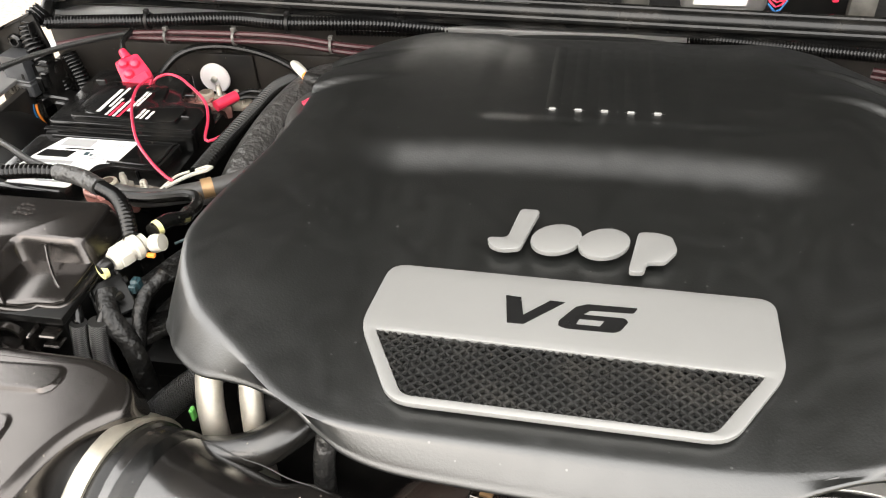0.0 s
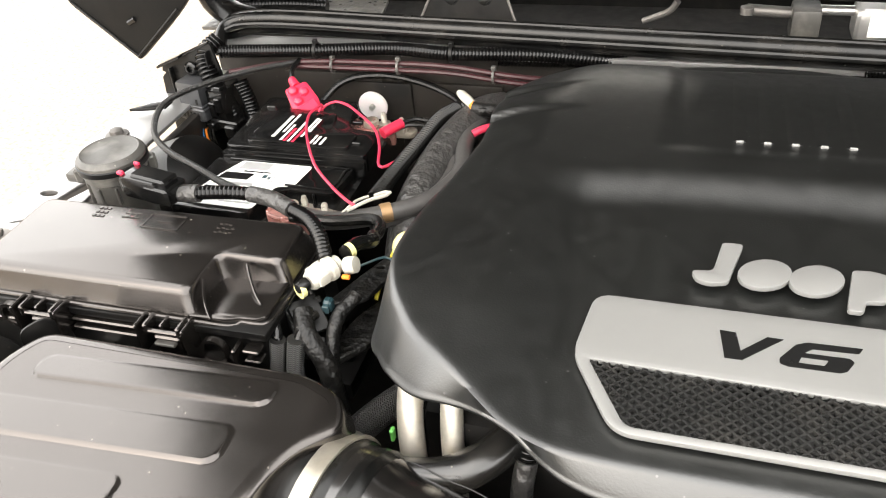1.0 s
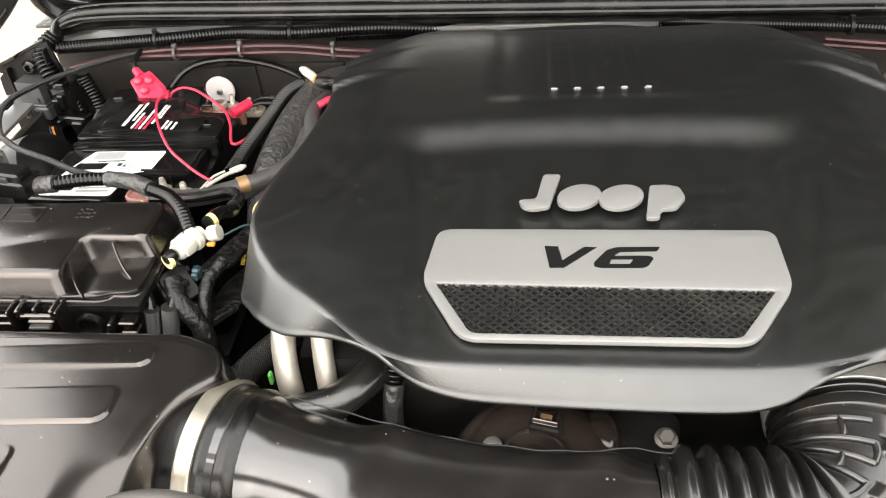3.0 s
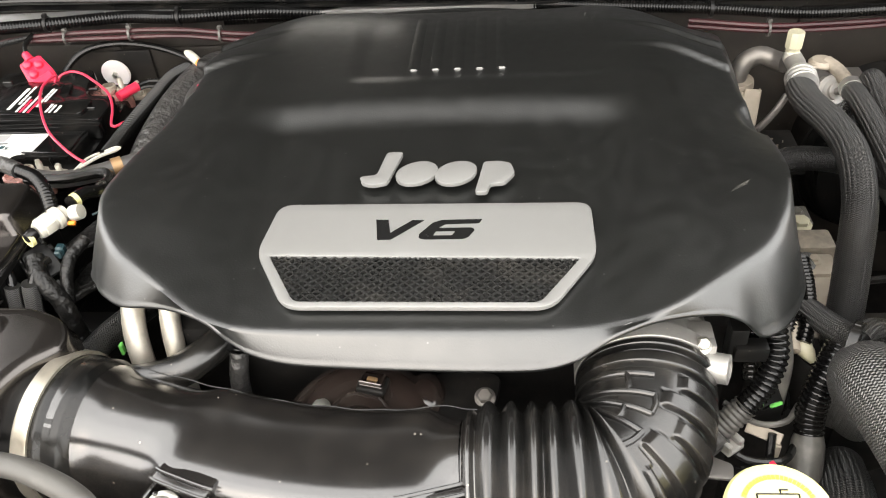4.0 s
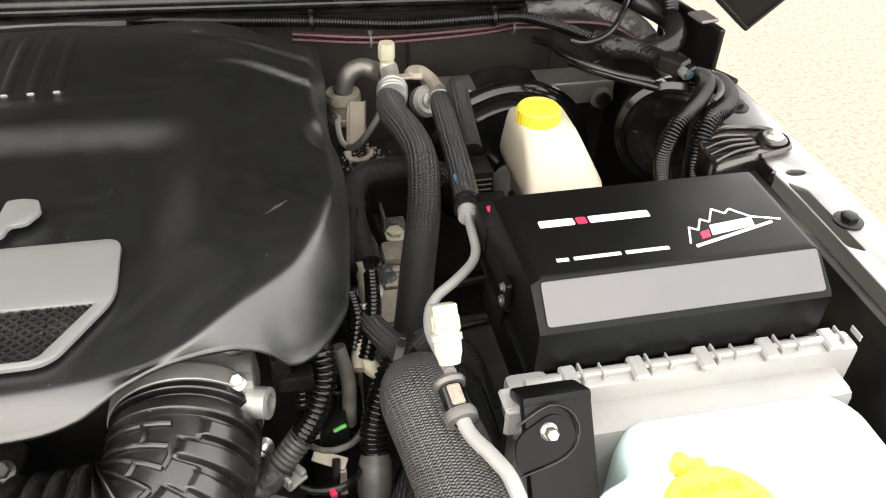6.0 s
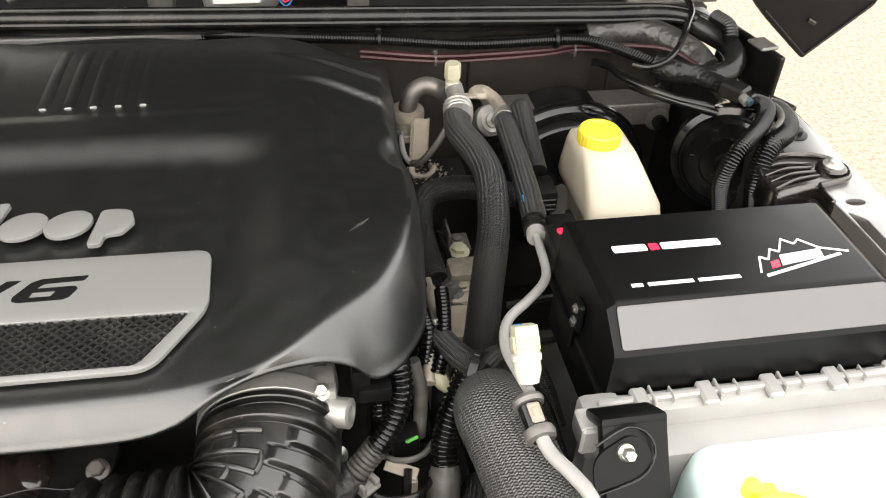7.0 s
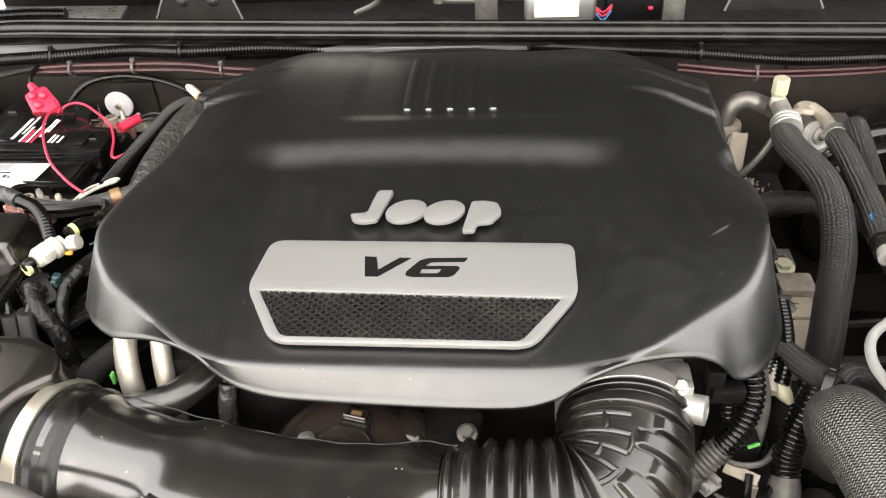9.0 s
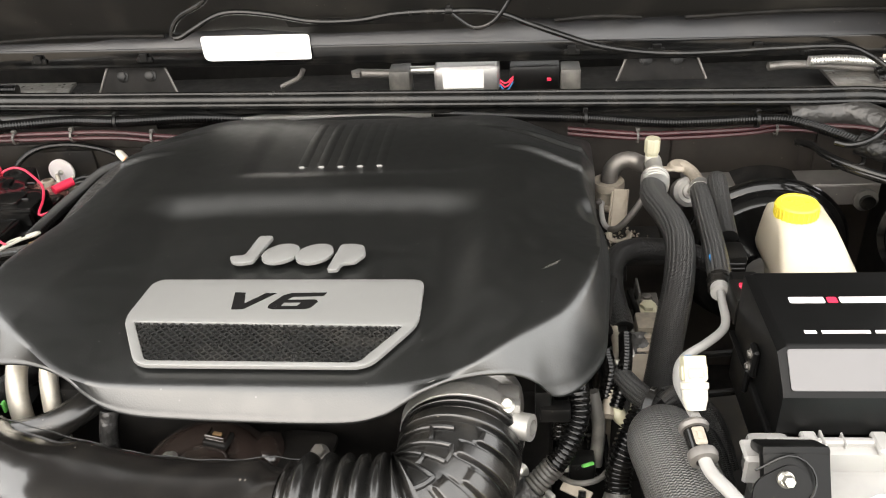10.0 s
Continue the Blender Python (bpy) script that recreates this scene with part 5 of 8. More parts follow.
def intake():
    t = thing("intake_tube", "satin black air intake tube with ribbed rubber elbow", "intake tube", (-0.05, -0.15, 0.85))
    s = smooth_path(AX, 0.006)
    n = len(s)
    rad = [0.0475 + 0.0085 * (1 - smooth01(0.10, 0.19, i / n)) - 0.003 * smooth01(0.9, 1.0, i / n) for i in range(n)]
    tube = sweep(s, rad, 40, 1.0)
    for v in tube.verts:
        # flattened panel on top
        i = min(range(n), key=lambda k: (s[k] - v.co).length_squared)
        u = i / n
        w = smooth01(0.32, 0.40, u) * (1 - smooth01(0.9, 0.98, u))
        d = v.co - s[i]
        if d.z > 0:
            h = min(1.0, math.hypot(d.x, d.y) / rad[i])
            v.co.z = s[i].z + d.z * (1 - w) + rad[i] * 0.86 * (1 - h ** 5) ** 0.2 * w
    part("tube", tube, "tube", t)
    seam = [(p.x, p.y + 0.041 + 0.0007 * math.sin(p.x * 160), p.z + 0.0362 + 0.0004 * math.sin(p.x * 75)) for p in s[11:-2]] + [(0.030, -0.1005, 0.938), (0.036, -0.1035, 0.9405), (0.042, -0.104, 0.941)]
    part("seam", hose(seam, 0.0006, 6), "rubber", t, "moulded seam")
    # cuff and clamp at the filter box
    d = Vector((0.98, -0.18, 0)).normalized()
    base = Matrix.Translation((-0.283, -0.0905, 0.903)) @ d.to_track_quat("Z", "Y").to_matrix().to_4x4()
    part("cuff", lathe([(0.05, -0.02), (0.0575, -0.03), (0.0585, -0.004), (0.0585, 0.01), (0.0555, 0.014), (0.0555, 0.02), (0.0575, 0.022), (0.0575, 0.028), (0.053, 0.034), (0.048, 0.036)], 44, base), "rubber", t, "black rubber cuff")
    cl = part("hose_clamp", joined(lathe([(0.0588, -0.007), (0.0612, -0.007), (0.0616, -0.005), (0.0606, -0.001), (0.0616, 0.004), (0.0612, 0.006), (0.0588, 0.006), (0.0588, -0.007)], 44, base)), "clamp", t, "stained metal hose clamp")
    part("screw", hexbolt(base @ Vector((0, -0.062, 0)), 0.005, 0.008, 1.2, base.to_3x3() @ Vector((0, -1, 0))), "tubing", cl)
    # bellows: plain collar, five deep folds, then the elbow with raised ridges
    st = 0.0006
    e = smooth_path(EL, st)
    m = len(e)
    total = st * m
    start, fold, bend = 0.0105, 0.0152, 0.0105 + 6.5 * 0.0152
    bm = bmesh.new()
    neck = bmesh.new()
    mid = [-24, -23, -21, -18, -15, -12, -10]
    seg = 150
    up = Vector((0, 0, 1))
    gap = (total - 0.016 - bend) / 6.0
    rows = []
    for i in range(m):
        u = i * st
        tan = (e[min(m - 1, i + 1)] - e[max(0, i - 1)]).normalized()
        nrm = (up - tan * tan.z).normalized()
        side = tan.cross(nrm)
        row = []
        for k in range(seg):
            phi = (k / seg * 360 + 180) % 360 - 180
            if u < start:
                r = 0.0445 + 0.0075 * smooth01(0, 0.0055, u) - 0.004 * smooth01(0.0065, start, u)
            elif u < bend:
                ph = ((u - start) % fold) / fold
                r = 0.0480 + 0.0092 * math.sin(math.pi * ph) ** 1.15
            elif u > total - 0.016:
                r = 0.0515
            else:
                # outer half in raised bands with narrow grooves between them
                v = (u - bend) / gap
                b = min(6, int(v + 0.5))
                low = 1 - smooth01(0.10, 0.22, abs(v - math.floor(v) - 0.5))
                end = 100 if b >= 5 else mid[b] + (7 if b % 2 else -9)
                r = 0.0492 + smooth01(0, 5, end - phi) * smooth01(-150, -120, phi) * (0.0036 - 0.0062 * low) * smooth01(bend, bend + 0.004, u)
            ang = radians(phi)
            row.append((neck if u < start else bm).verts.new(e[i] + (nrm * math.cos(ang) - side * math.sin(ang)) * r))
        rows.append(row)
    for i, (a, b) in enumerate(zip(rows, rows[1:])):
        if i * st < start <= (i + 1) * st:
            b = [neck.verts.new(v.co) for v in b]
        for k in range(seg):
            (neck if i * st < start else bm).faces.new((a[k], a[(k + 1) % seg], b[(k + 1) % seg], b[k]))
    part("neck", neck, "tube", t, "flared glossy end of the tube", sharp=80)
    elbow = part("bellows", bm, "bellows", t, "ribbed black rubber bellows and elbow", sharp=80)

    def on(v, phi):
        """A point of the elbow's skin: v in ridge steps along the bend, phi from its top towards the inner side."""
        i = min(m - 2, max(1, round((bend + v * gap) / st)))
        tan = (e[i + 1] - e[i - 1]).normalized()
        nrm = (up - tan * tan.z).normalized()
        return e[i] + (nrm * math.cos(radians(phi)) - tan.cross(nrm) * math.sin(radians(phi))) * 0.0503

    def ridge(points):
        part("ridge", hose(points, 0.0022, 10, 0.004), "bellows", elbow)

    for k in range(5):
        ridge([on(k, mid[k] + 12 + 10 * q) for q in range(12)])
    for k in (0, 2):
        ridge([on(k, mid[k] + 12), on(k + 0.5, mid[k] + 12), on(k + 1, mid[k + 1] + 12)])
    ridge([on(3, mid[3] + 34), on(3.5, mid[3] + 34), on(4, mid[4] + 34)])
    ridge([on(1, mid[1] + 34), on(1.5, mid[1] + 34), on(2, mid[2] + 34)])
    c = e[-1]
    dd = (e[-1] - e[-22]).normalized()
    b2 = Matrix.Translation(c - dd * 0.008) @ dd.to_track_quat("Z", "Y").to_matrix().to_4x4()
    part("hose_clamp", joined(lathe([(0.0510, -0.007), (0.0532, -0.007), (0.0538, -0.0065), (0.0538, 0.0065), (0.0532, 0.007), (0.0510, 0.007), (0.0510, -0.007)], 44, b2)), "cast", t, "stained metal band clamp")
    tb = thing("throttle_body", "cast aluminium throttle body behind the rubber elbow", "throttle body", (0.18, -0.03, 0.85))
    part("barrel", lathe([(0.02, 0), (0.047, 0), (0.047, 0.02), (0.052, 0.024), (0.052, 0.034), (0.046, 0.036), (0.046, 0.07), (0.02, 0.07)], 40, b2 @ Matrix.Translation((0, 0, 0.006))), "cast", tb)
    part("flange", joined(rbox(0.196, 0.220, -0.050, -0.03, 0.90, 0.958, 0.005), rbox(0.199, 0.220, -0.058, -0.045, 0.944, 0.957, 0.004)), "cast", tb)
    part("bolt", hexbolt((0.208, -0.056, 0.956), 0.005, 0.008, 1.4, (0.1, -0.5, 0.85)), "zinc", tb)
    part("nipple", lathe([(0.0, 0), (0.0125, 0), (0.0125, 0.014), (0.0115, 0.016), (0.0115, 0.026), (0.007, 0.027), (0.007, 0.01), (0, 0.01)], 24, Matrix.Translation((0.205, -0.055, 0.935)) @ Vector((0.85, -0.35, 0.15)).to_track_quat("Z", "Y").to_matrix().to_4x4()), "cast", tb)
    part("plug", joined(rbox(0.232, 0.246, -0.045, -0.03, 0.925, 0.96, 0.003), rbox(0.236, 0.262, -0.05, -0.036, 0.93, 0.945, 0.003)), "matt", tb)
    # front mounts of the tube: a moulded ledge with a grooved lip, a dark pocket under it and a washer-headed screw
    for (ax, ay), (bx, by), (sx, sy) in (((-0.184, -0.159), (-0.141, -0.175), (-0.174, -0.179)), ((-0.010, -0.181), (0.040, -0.167), (0.023, -0.189))):
        b = thing("tube_bracket", "black mounting ledge with bright screw beside the intake tube", "bracket", (ax, ay, 0.9), "intake mounts")
        a0, b0 = Vector((ax, ay, 0.939)), Vector((bx, by, 0.939))
        run = (b0 - a0).normalized()
        out = Vector((run.y, -run.x, 0))
        lean = Matrix((run, out, Vector((0, 0, 1)))).transposed().to_4x4()
        ln = (b0 - a0).length
        at = Matrix.Translation(a0) @ lean
        block = part("ledge", joined(rbox(0, ln, -0.014, 0.003, -0.022, -0.0015, 0.002, 2, at), rbox(0.0, 0.003, -0.004, 0.022, -0.03, -0.006, 0.001, 1, at), rbox(ln - 0.003, ln, -0.004, 0.022, -0.03, -0.006, 0.001, 1, at)), "tube", b)
        for dy, z in ((-0.004, 0.0), (0.0035, -0.0015)):
            part("lip", hose([at @ Vector((0.001, dy - 0.004, z - 0.004)), at @ Vector((0.001, dy, z)), at @ Vector((ln - 0.001, dy, z)), at @ Vector((ln - 0.001, dy - 0.004, z - 0.004))], 0.0013, 8), "tube", block)
        part("floor", rbox(0.002, ln - 0.002, 0.0, 0.045, -0.034, -0.026, 0.002, 1, at), "matt", b)
        for dx in (0.007, ln - 0.007):
            part("stud", lathe([(0, 0.003), (0.0018, 0.0025), (0.0024, 0.001), (0.0024, -0.016), (0, -0.016)], 12, at @ Matrix.Translation((dx, 0.009, -0.010))), "tube", b)
        part("screw", joined(lathe([(0, 0.009), (0.005, 0.009), (0.0075, 0.0065), (0.0085, 0.003), (0.0125, 0.0025), (0.0132, 0.001), (0.0132, 0.0), (0, 0.0)], 28, Matrix.Translation((sx, sy, 0.926)) @ Matrix.Rotation(radians(14), 4, "X")), lathe([(0.0, 0), (0.006, 0), (0.006, -0.014), (0, -0.014)], 16, Matrix.Translation((sx, sy, 0.926)))), "zinc", b, "bright washer-headed screw")


intake()
solo("bypass_hose", hose([(-0.36, -0.215, 0.955), (-0.325, -0.185, 0.968), (-0.297, -0.176, 0.972), (-0.270, -0.177, 0.973), (-0.242, -0.185, 0.972), (-0.210, -0.199, 0.963), (-0.185, -0.225, 0.945), (-0.17, -0.27, 0.90)], 0.0082, 18), "dusty", "dusty grey rubber hose crossing in front of the intake tube", "hose")

# parts showing under the front edge
hs = thing("heater_pipes", "pair of stained steel coolant pipes", "pipe", (-0.23, 0.0, 0.85))
part("pipe", hose([(-0.247, 0.02, 0.962), (-0.249, 0.0, 0.955), (-0.247, -0.018, 0.935), (-0.243, -0.03, 0.90), (-0.243, -0.03, 0.82)], 0.0098, 16), "tubing", hs)
part("pipe", hose([(-0.217, 0.02, 0.962), (-0.218, 0.0, 0.955), (-0.216, -0.016, 0.935), (-0.213, -0.028, 0.90), (-0.213, -0.028, 0.82)], 0.0085, 16), "tubing", hs)
part("tag", rbox(-0.2605, -0.2575, -0.029, -0.023, 0.918, 0.930, 0.001, 1), "green", hs, "green tag")
solo("heater_hose", hose([(-0.27, -0.050, 0.909), (-0.235, -0.052, 0.913), (-0.205, -0.046, 0.918), (-0.185, -0.030, 0.923), (-0.172, -0.006, 0.925), (-0.165, 0.03, 0.925)], 0.0145, 20), "bellows", "black rubber heater hose bending under the cover", "hose")
st = thing("conduit_stub", "black corrugated stub with grey tape", "conduit", (-0.158, -0.03, 0.9))
part("conduit", conduit([(-0.157, 0.0, 0.945), (-0.159, -0.015, 0.932), (-0.160, -0.024, 0.918)], 0.0075), "conduit", st)
part("tape", hose([(-0.160, -0.024, 0.918), (-0.162, -0.035, 0.895), (-0.162, -0.045, 0.85)], 0.0082, 14), "tape", st)
pu = thing("accessory_bracket", "dark brown pressed steel cover plate with a rusty nut clip", "bracket", (-0.045, -0.075, 0.85))
pm = Matrix.Translation((-0.050, -0.092, 0.906)) @ Matrix.Rotation(radians(10), 4, "X")
disc = part("plate", lathe([(0, 0.009), (0.011, 0.009), (0.0125, 0.0115), (0.023, 0.0115), (0.0255, 0.009), (0.030, 0.009), (0.034, 0.0115), (0.042, 0.0125), (0.050, 0.0105), (0.057, 0.0045), (0.0625, -0.004), (0.065, -0.02), (0, -0.02)], 56, pm), "brown", pu)
for a in (40, 75, 110, 145):
    part("slot_rim", hose([pm @ Vector((0.0235 * math.cos(radians(a + d)), 0.0235 * math.sin(radians(a + d)), 0.0122)) for d in (-11, -4, 4, 11)], 0.0012, 8), "brown", disc)
part("bolt", hexbolt(pm @ Vector((-0.031, 0.010, 0.010)), 0.0055, 0.006, 1.5, pm.to_3x3() @ Vector((0, 0, 1))), "zinc", pu)
km = Matrix.Translation((-0.041, -0.066, 0.930)) @ Matrix.Rotation(radians(10), 4, "X") @ Matrix.Rotation(radians(-12), 4, "Z") @ Matrix.Rotation(radians(-8), 4, "X") @ Matrix.Scale(0.72, 4)
part("pad", rbox(-0.016, 0.016, -0.012, 0.012, -0.012, -0.0035, 0.002, 1, km), "void", pu)
part("clip", joined(rbox(-0.013, 0.013, -0.0085, 0.0085, -0.003, 0.0, 0.001, 1, km), rbox(-0.013, 0.013, -0.0085, -0.0065, -0.001, 0.005, 0.0008, 1, km), rbox(-0.013, -0.011, -0.0085, 0.0085, -0.001, 0.004, 0.0008, 1, km), rbox(0.011, 0.013, -0.0085, 0.0085, -0.001, 0.004, 0.0008, 1, km)), "brown", pu, "dark clip frame")
part("nut", rbox(-0.006, 0.006, -0.003, 0.003, -0.001, 0.0025, 0.0014, 2, km), "rust", pu, "rusty nut")
sh = thing("heat_shield", "grimy grey pressed shield under the cover", "heat shield", (0.02, -0.07, 0.9))
part("shield", slab(rounded([(0.0, -0.10), (0.05, -0.10), (0.06, -0.04), (0.01, -0.035), (-0.012, -0.06)], 0.012), 0.902, 0.908, 0.002), "void", sh)
part("dome", lathe([(0, 0.016), (0.010, 0.0145), (0.02, 0.008), (0.028, -0.004), (0.030, -0.014), (0, -0.014)], 28, Matrix.Translation((-0.002, -0.066, 0.905)) @ Matrix.Rotation(radians(12), 4, "X") @ Matrix.Diagonal((0.7, 1.0, 1, 1))), "brown", sh)
part("bolt", hexbolt((0.046, -0.066, 0.908), 0.006, 0.010, 1.4, (0, -0.35, 0.9)), "steel", sh)
solo("spring_pin", hose([(0.128, -0.06, 0.94), (0.128, -0.062, 0.91)], 0.003, 8), "rubber", "small dark pin under the cover", "pin")


# ---- hoses and reservoirs on the brake side ----
def suction_hose():
    t = thing("suction_hose", "woven black air conditioning hose with crimped fitting", "hose", (0.37, 0.2, 0.9))
    part("sleeve", hose([(0.382, 0.324, 0.956), (0.378, 0.30, 0.960), (0.378, 0.275, 0.963), (0.386, 0.230, 0.966), (0.388, 0.189, 0.967), (0.384, 0.154, 0.965), (0.377, 0.118, 0.958), (0.369, 0.090, 0.947), (0.361, 0.066, 0.932), (0.353, 0.040, 0.912), (0.343, 0.012, 0.885), (0.335, -0.01, 0.85)], 0.0152, 24), "braid_fine", t)
    part("ferrule", sweep([Vector(p) for p in ((0.388, 0.352, 0.958), (0.387, 0.345, 0.958), (0.3865, 0.342, 0.958), (0.386, 0.336, 0.958), (0.3855, 0.333, 0.958), (0.385, 0.327, 0.958), (0.384, 0.322, 0.958), (0.382, 0.312, 0.958))], [0.0125, 0.0135, 0.0155, 0.0155, 0.014, 0.016, 0.016, 0.0145], 24), "alu", t, "crimped aluminium ferrule")
    part("neck", hose([(0.388, 0.35, 0.958), (0.390, 0.375, 0.958), (0.392, 0.395, 0.955)], 0.0105, 16), "cast", t, "bare metal neck")
    port = part("service_port", lathe([(0, 0), (0.008, 0), (0.008, 0.012), (0.006, 0.014), (0.006, 0.02)], 18, Matrix.Translation((0.388, 0.385, 0.955))), "white", t)
    part("port_cap", lathe([(0, 0), (0.0095, 0), (0.0095, 0.006), (0.0115, 0.008), (0.0115, 0.024), (0.010, 0.026), (0, 0.026)], 8, Matrix.Translation((0.388, 0.386, 0.965)) @ Matrix.Diagonal((0.84, 0.84, 1, 1))), "cream", port, "cream service port cap")


suction_hose()


def liquid_line():
    t = thing("liquid_line", "bare aluminium air conditioning line with cream pressure sensor", "pipe", (0.39, 0.05, 0.9))
    part("sleeve", hose([(0.436, 0.318, 0.952), (0.432, 0.295, 0.958), (0.427, 0.24, 0.962), (0.422, 0.17, 0.962), (0.417, 0.118, 0.96)], 0.0118, 20), "braid_fine", t, "woven black sleeve")
    part("ferrule", sweep([Vector(p) for p in ((0.443, 0.345, 0.945), (0.4405, 0.336, 0.947), (0.440, 0.334, 0.948), (0.4385, 0.329, 0.949), (0.438, 0.327, 0.95), (0.436, 0.318, 0.952))], [0.009, 0.0115, 0.013, 0.013, 0.0122, 0.0125], 20), "alu", t, "crimped aluminium ferrule")
    part("crimp", joined(hose([(0.417, 0.122, 0.960), (0.4135, 0.104, 0.960)], 0.0115, 16), hose([(0.4165, 0.119, 0.960), (0.4155, 0.114, 0.960)], 0.0126, 16)), "rubber", t, "black crimped end")
    part("nut", hose([(0.4138, 0.105, 0.961), (0.412, 0.095, 0.961)], 0.0092, 18), "white_tube", t, "pale metal nut")
    part("sticker", hose([(0.4135, 0.150, 0.9675), (0.4118, 0.128, 0.9655)], 0.0032, 8), "blue", t, "blue paper strip")
    part("tube", hose([(0.4125, 0.1, 0.961), (0.409, 0.075, 0.965), (0.405, 0.043, 0.968), (0.397, 0.024, 0.97), (0.378, 0.003, 0.972), (0.360, -0.014, 0.974), (0.350, -0.032, 0.976), (0.346, -0.055, 0.978), (0.348, -0.085, 0.984), (0.349, -0.105, 0.99)], 0.0040, 14), "white_tube", t)
    s = part("sensor_body", lathe([(0, 0), (0.0072, 0), (0.0078, 0.003), (0.0094, 0.008), (0.0094, 0.015), (0.0105, 0.016), (0.0105, 0.020), (0.0086, 0.021), (0.0086, 0.03), (0, 0.031)], 24, Matrix.Translation((0.3495, -0.1, 0.993)) @ Vector((-0.02, 0.62, 0.78)).to_track_quat("Z", "Y").to_matrix().to_4x4()), "white", t, "white and cream pressure sensor")
    sm = Matrix.Translation((0.349, -0.0865, 1.0095)) @ Vector((-0.02, 0.62, 0.78)).to_track_quat("Z", "Y").to_matrix().to_4x4() @ Matrix.Diagonal((0.62, 0.66, 0.86, 1))
    part("plug", joined(rbox(-0.0135, 0.0135, -0.0115, 0.0115, 0.0, 0.022, 0.002, 2, sm), rbox(-0.010, 0.010, -0.014, 0.014, 0.002, 0.012, 0.002, 1, sm), rbox(-0.0155, 0.0155, -0.008, 0.008, 0.0, 0.014, 0.002, 1, sm)), "cream", s, "cream plug")
    part("blue_dot", rbox(0.001, 0.009, -0.006, -0.001, 0.0218, 0.0225, 0, 1, sm), "blue", s, "blue paint mark")
    cq = Vector((0.1, -0.9, -0.2)).to_track_quat("Z", "Y").to_matrix().to_4x4()
    part("ring", lathe([(0.006, 0), (0.0105, 0), (0.0115, 0.0025), (0.0105, 0.0055), (0.006, 0.006)], 22, Matrix.Translation((0.3465, -0.108, 0.986)) @ cq), "steel", t)
    part("coupling", lathe([(0.0066, 0), (0.0084, 0), (0.0084, 0.022), (0.0066, 0.022)], 22, Matrix.Translation((0.3466, -0.111, 0.985)) @ cq), "gloss", t, "black coupling sleeve")
    part("latch", joined(rbox(-0.0045, 0.0045, 0.0075, 0.0098, 0.004, 0.019, 0.0012, 1, Matrix.Translation((0.3466, -0.111, 0.985)) @ cq), rbox(-0.0025, 0.0025, 0.0092, 0.0105, 0.008, 0.015, 0.0008, 1, Matrix.Translation((0.3466, -0.111, 0.985)) @ cq)), "corroded", t, "stained metal latch")
    part("ring", lathe([(0.006, 0), (0.0105, 0), (0.0112, 0.003), (0.0105, 0.007), (0.006, 0.008)], 22, Matrix.Translation((0.349, -0.131, 0.981)) @ cq), "steel", t)
    part("tube", hose([(0.3475, -0.108, 0.986), (0.349, -0.132, 0.982), (0.352, -0.150, 0.981), (0.361, -0.172, 0.984), (0.367, -0.190, 0.984), (0.368, -0.214, 0.975), (0.355, -0.255, 0.95)], 0.0049, 14), "white_tube", t)


liquid_line()


def coolant_hose():
    t = thing("radiator_hose", "thick radiator hose in woven black sleeve", "hose", (0.33, -0.15, 0.9))
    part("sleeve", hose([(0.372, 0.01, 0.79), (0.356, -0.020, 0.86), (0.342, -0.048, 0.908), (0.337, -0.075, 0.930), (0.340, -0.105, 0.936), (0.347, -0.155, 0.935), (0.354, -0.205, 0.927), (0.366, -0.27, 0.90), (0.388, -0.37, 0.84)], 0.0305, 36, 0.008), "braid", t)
    part("end", lathe([(0, 0), (0.026, 0), (0.0285, 0.004), (0.0285, 0.012)], 28, Matrix.Translation((0.374, 0.014, 0.782)) @ Vector((-0.17, -0.5, 0.8)).to_track_quat("Z", "Y").to_matrix().to_4x4()), "rubber", t)


coolant_hose()
solo("lower_hose", hose([(0.285, -0.20, 0.77), (0.300, -0.18, 0.82), (0.312, -0.15, 0.845), (0.325, -0.11, 0.84), (0.34, -0.06, 0.81)], 0.02, 22), "braid_fine", "woven black hose beneath the thick one", "hose")
wr = thing("loom_wrap", "bundle of black loom sleeves tied together", "wiring loom", (0.31, -0.04, 0.9))
part("sleeve", hose([(0.305, 0.07, 0.89), (0.310, 0.05, 0.90), (0.315, 0.025, 0.914), (0.321, 0.002, 0.922), (0.329, -0.018, 0.928), (0.338, -0.030, 0.928)], 0.0105, 16), "braid_fine", wr)
part("sleeve", hose([(0.336, -0.028, 0.930), (0.352, -0.012, 0.926), (0.372, -0.010, 0.918), (0.388, -0.024, 0.905), (0.398, -0.05, 0.875)], 0.010, 16), "braid_fine", wr)
part("sleeve", hose([(0.334, -0.026, 0.925), (0.356, -0.024, 0.918), (0.383, -0.04, 0.90), (0.398, -0.07, 0.86)], 0.008, 14), "braid_fine", wr)
part("tie", tie((0.335, -0.026, 0.926), 0.0165, (0.7, -0.5, 0.1), 0.007), "rubber", wr)
part("cap", lathe([(0, 0), (0.0125, 0), (0.014, 0.006), (0.013, 0.03), (0.010, 0.04), (0, 0.04)], 20, Matrix.Translation((0.299, -0.085, 0.832)) @ Vector((0.1, 0.5, 0.75)).to_track_quat("Z", "Y").to_matrix().to_4x4()), "dusty", wr, "cloudy grey end boot")
part("tie", joined(tie((0.313, 0.035, 0.909), 0.0110, (0.2, -0.85, 0.5), 0.003)), "zinc", wr, "metal band with square buckle")
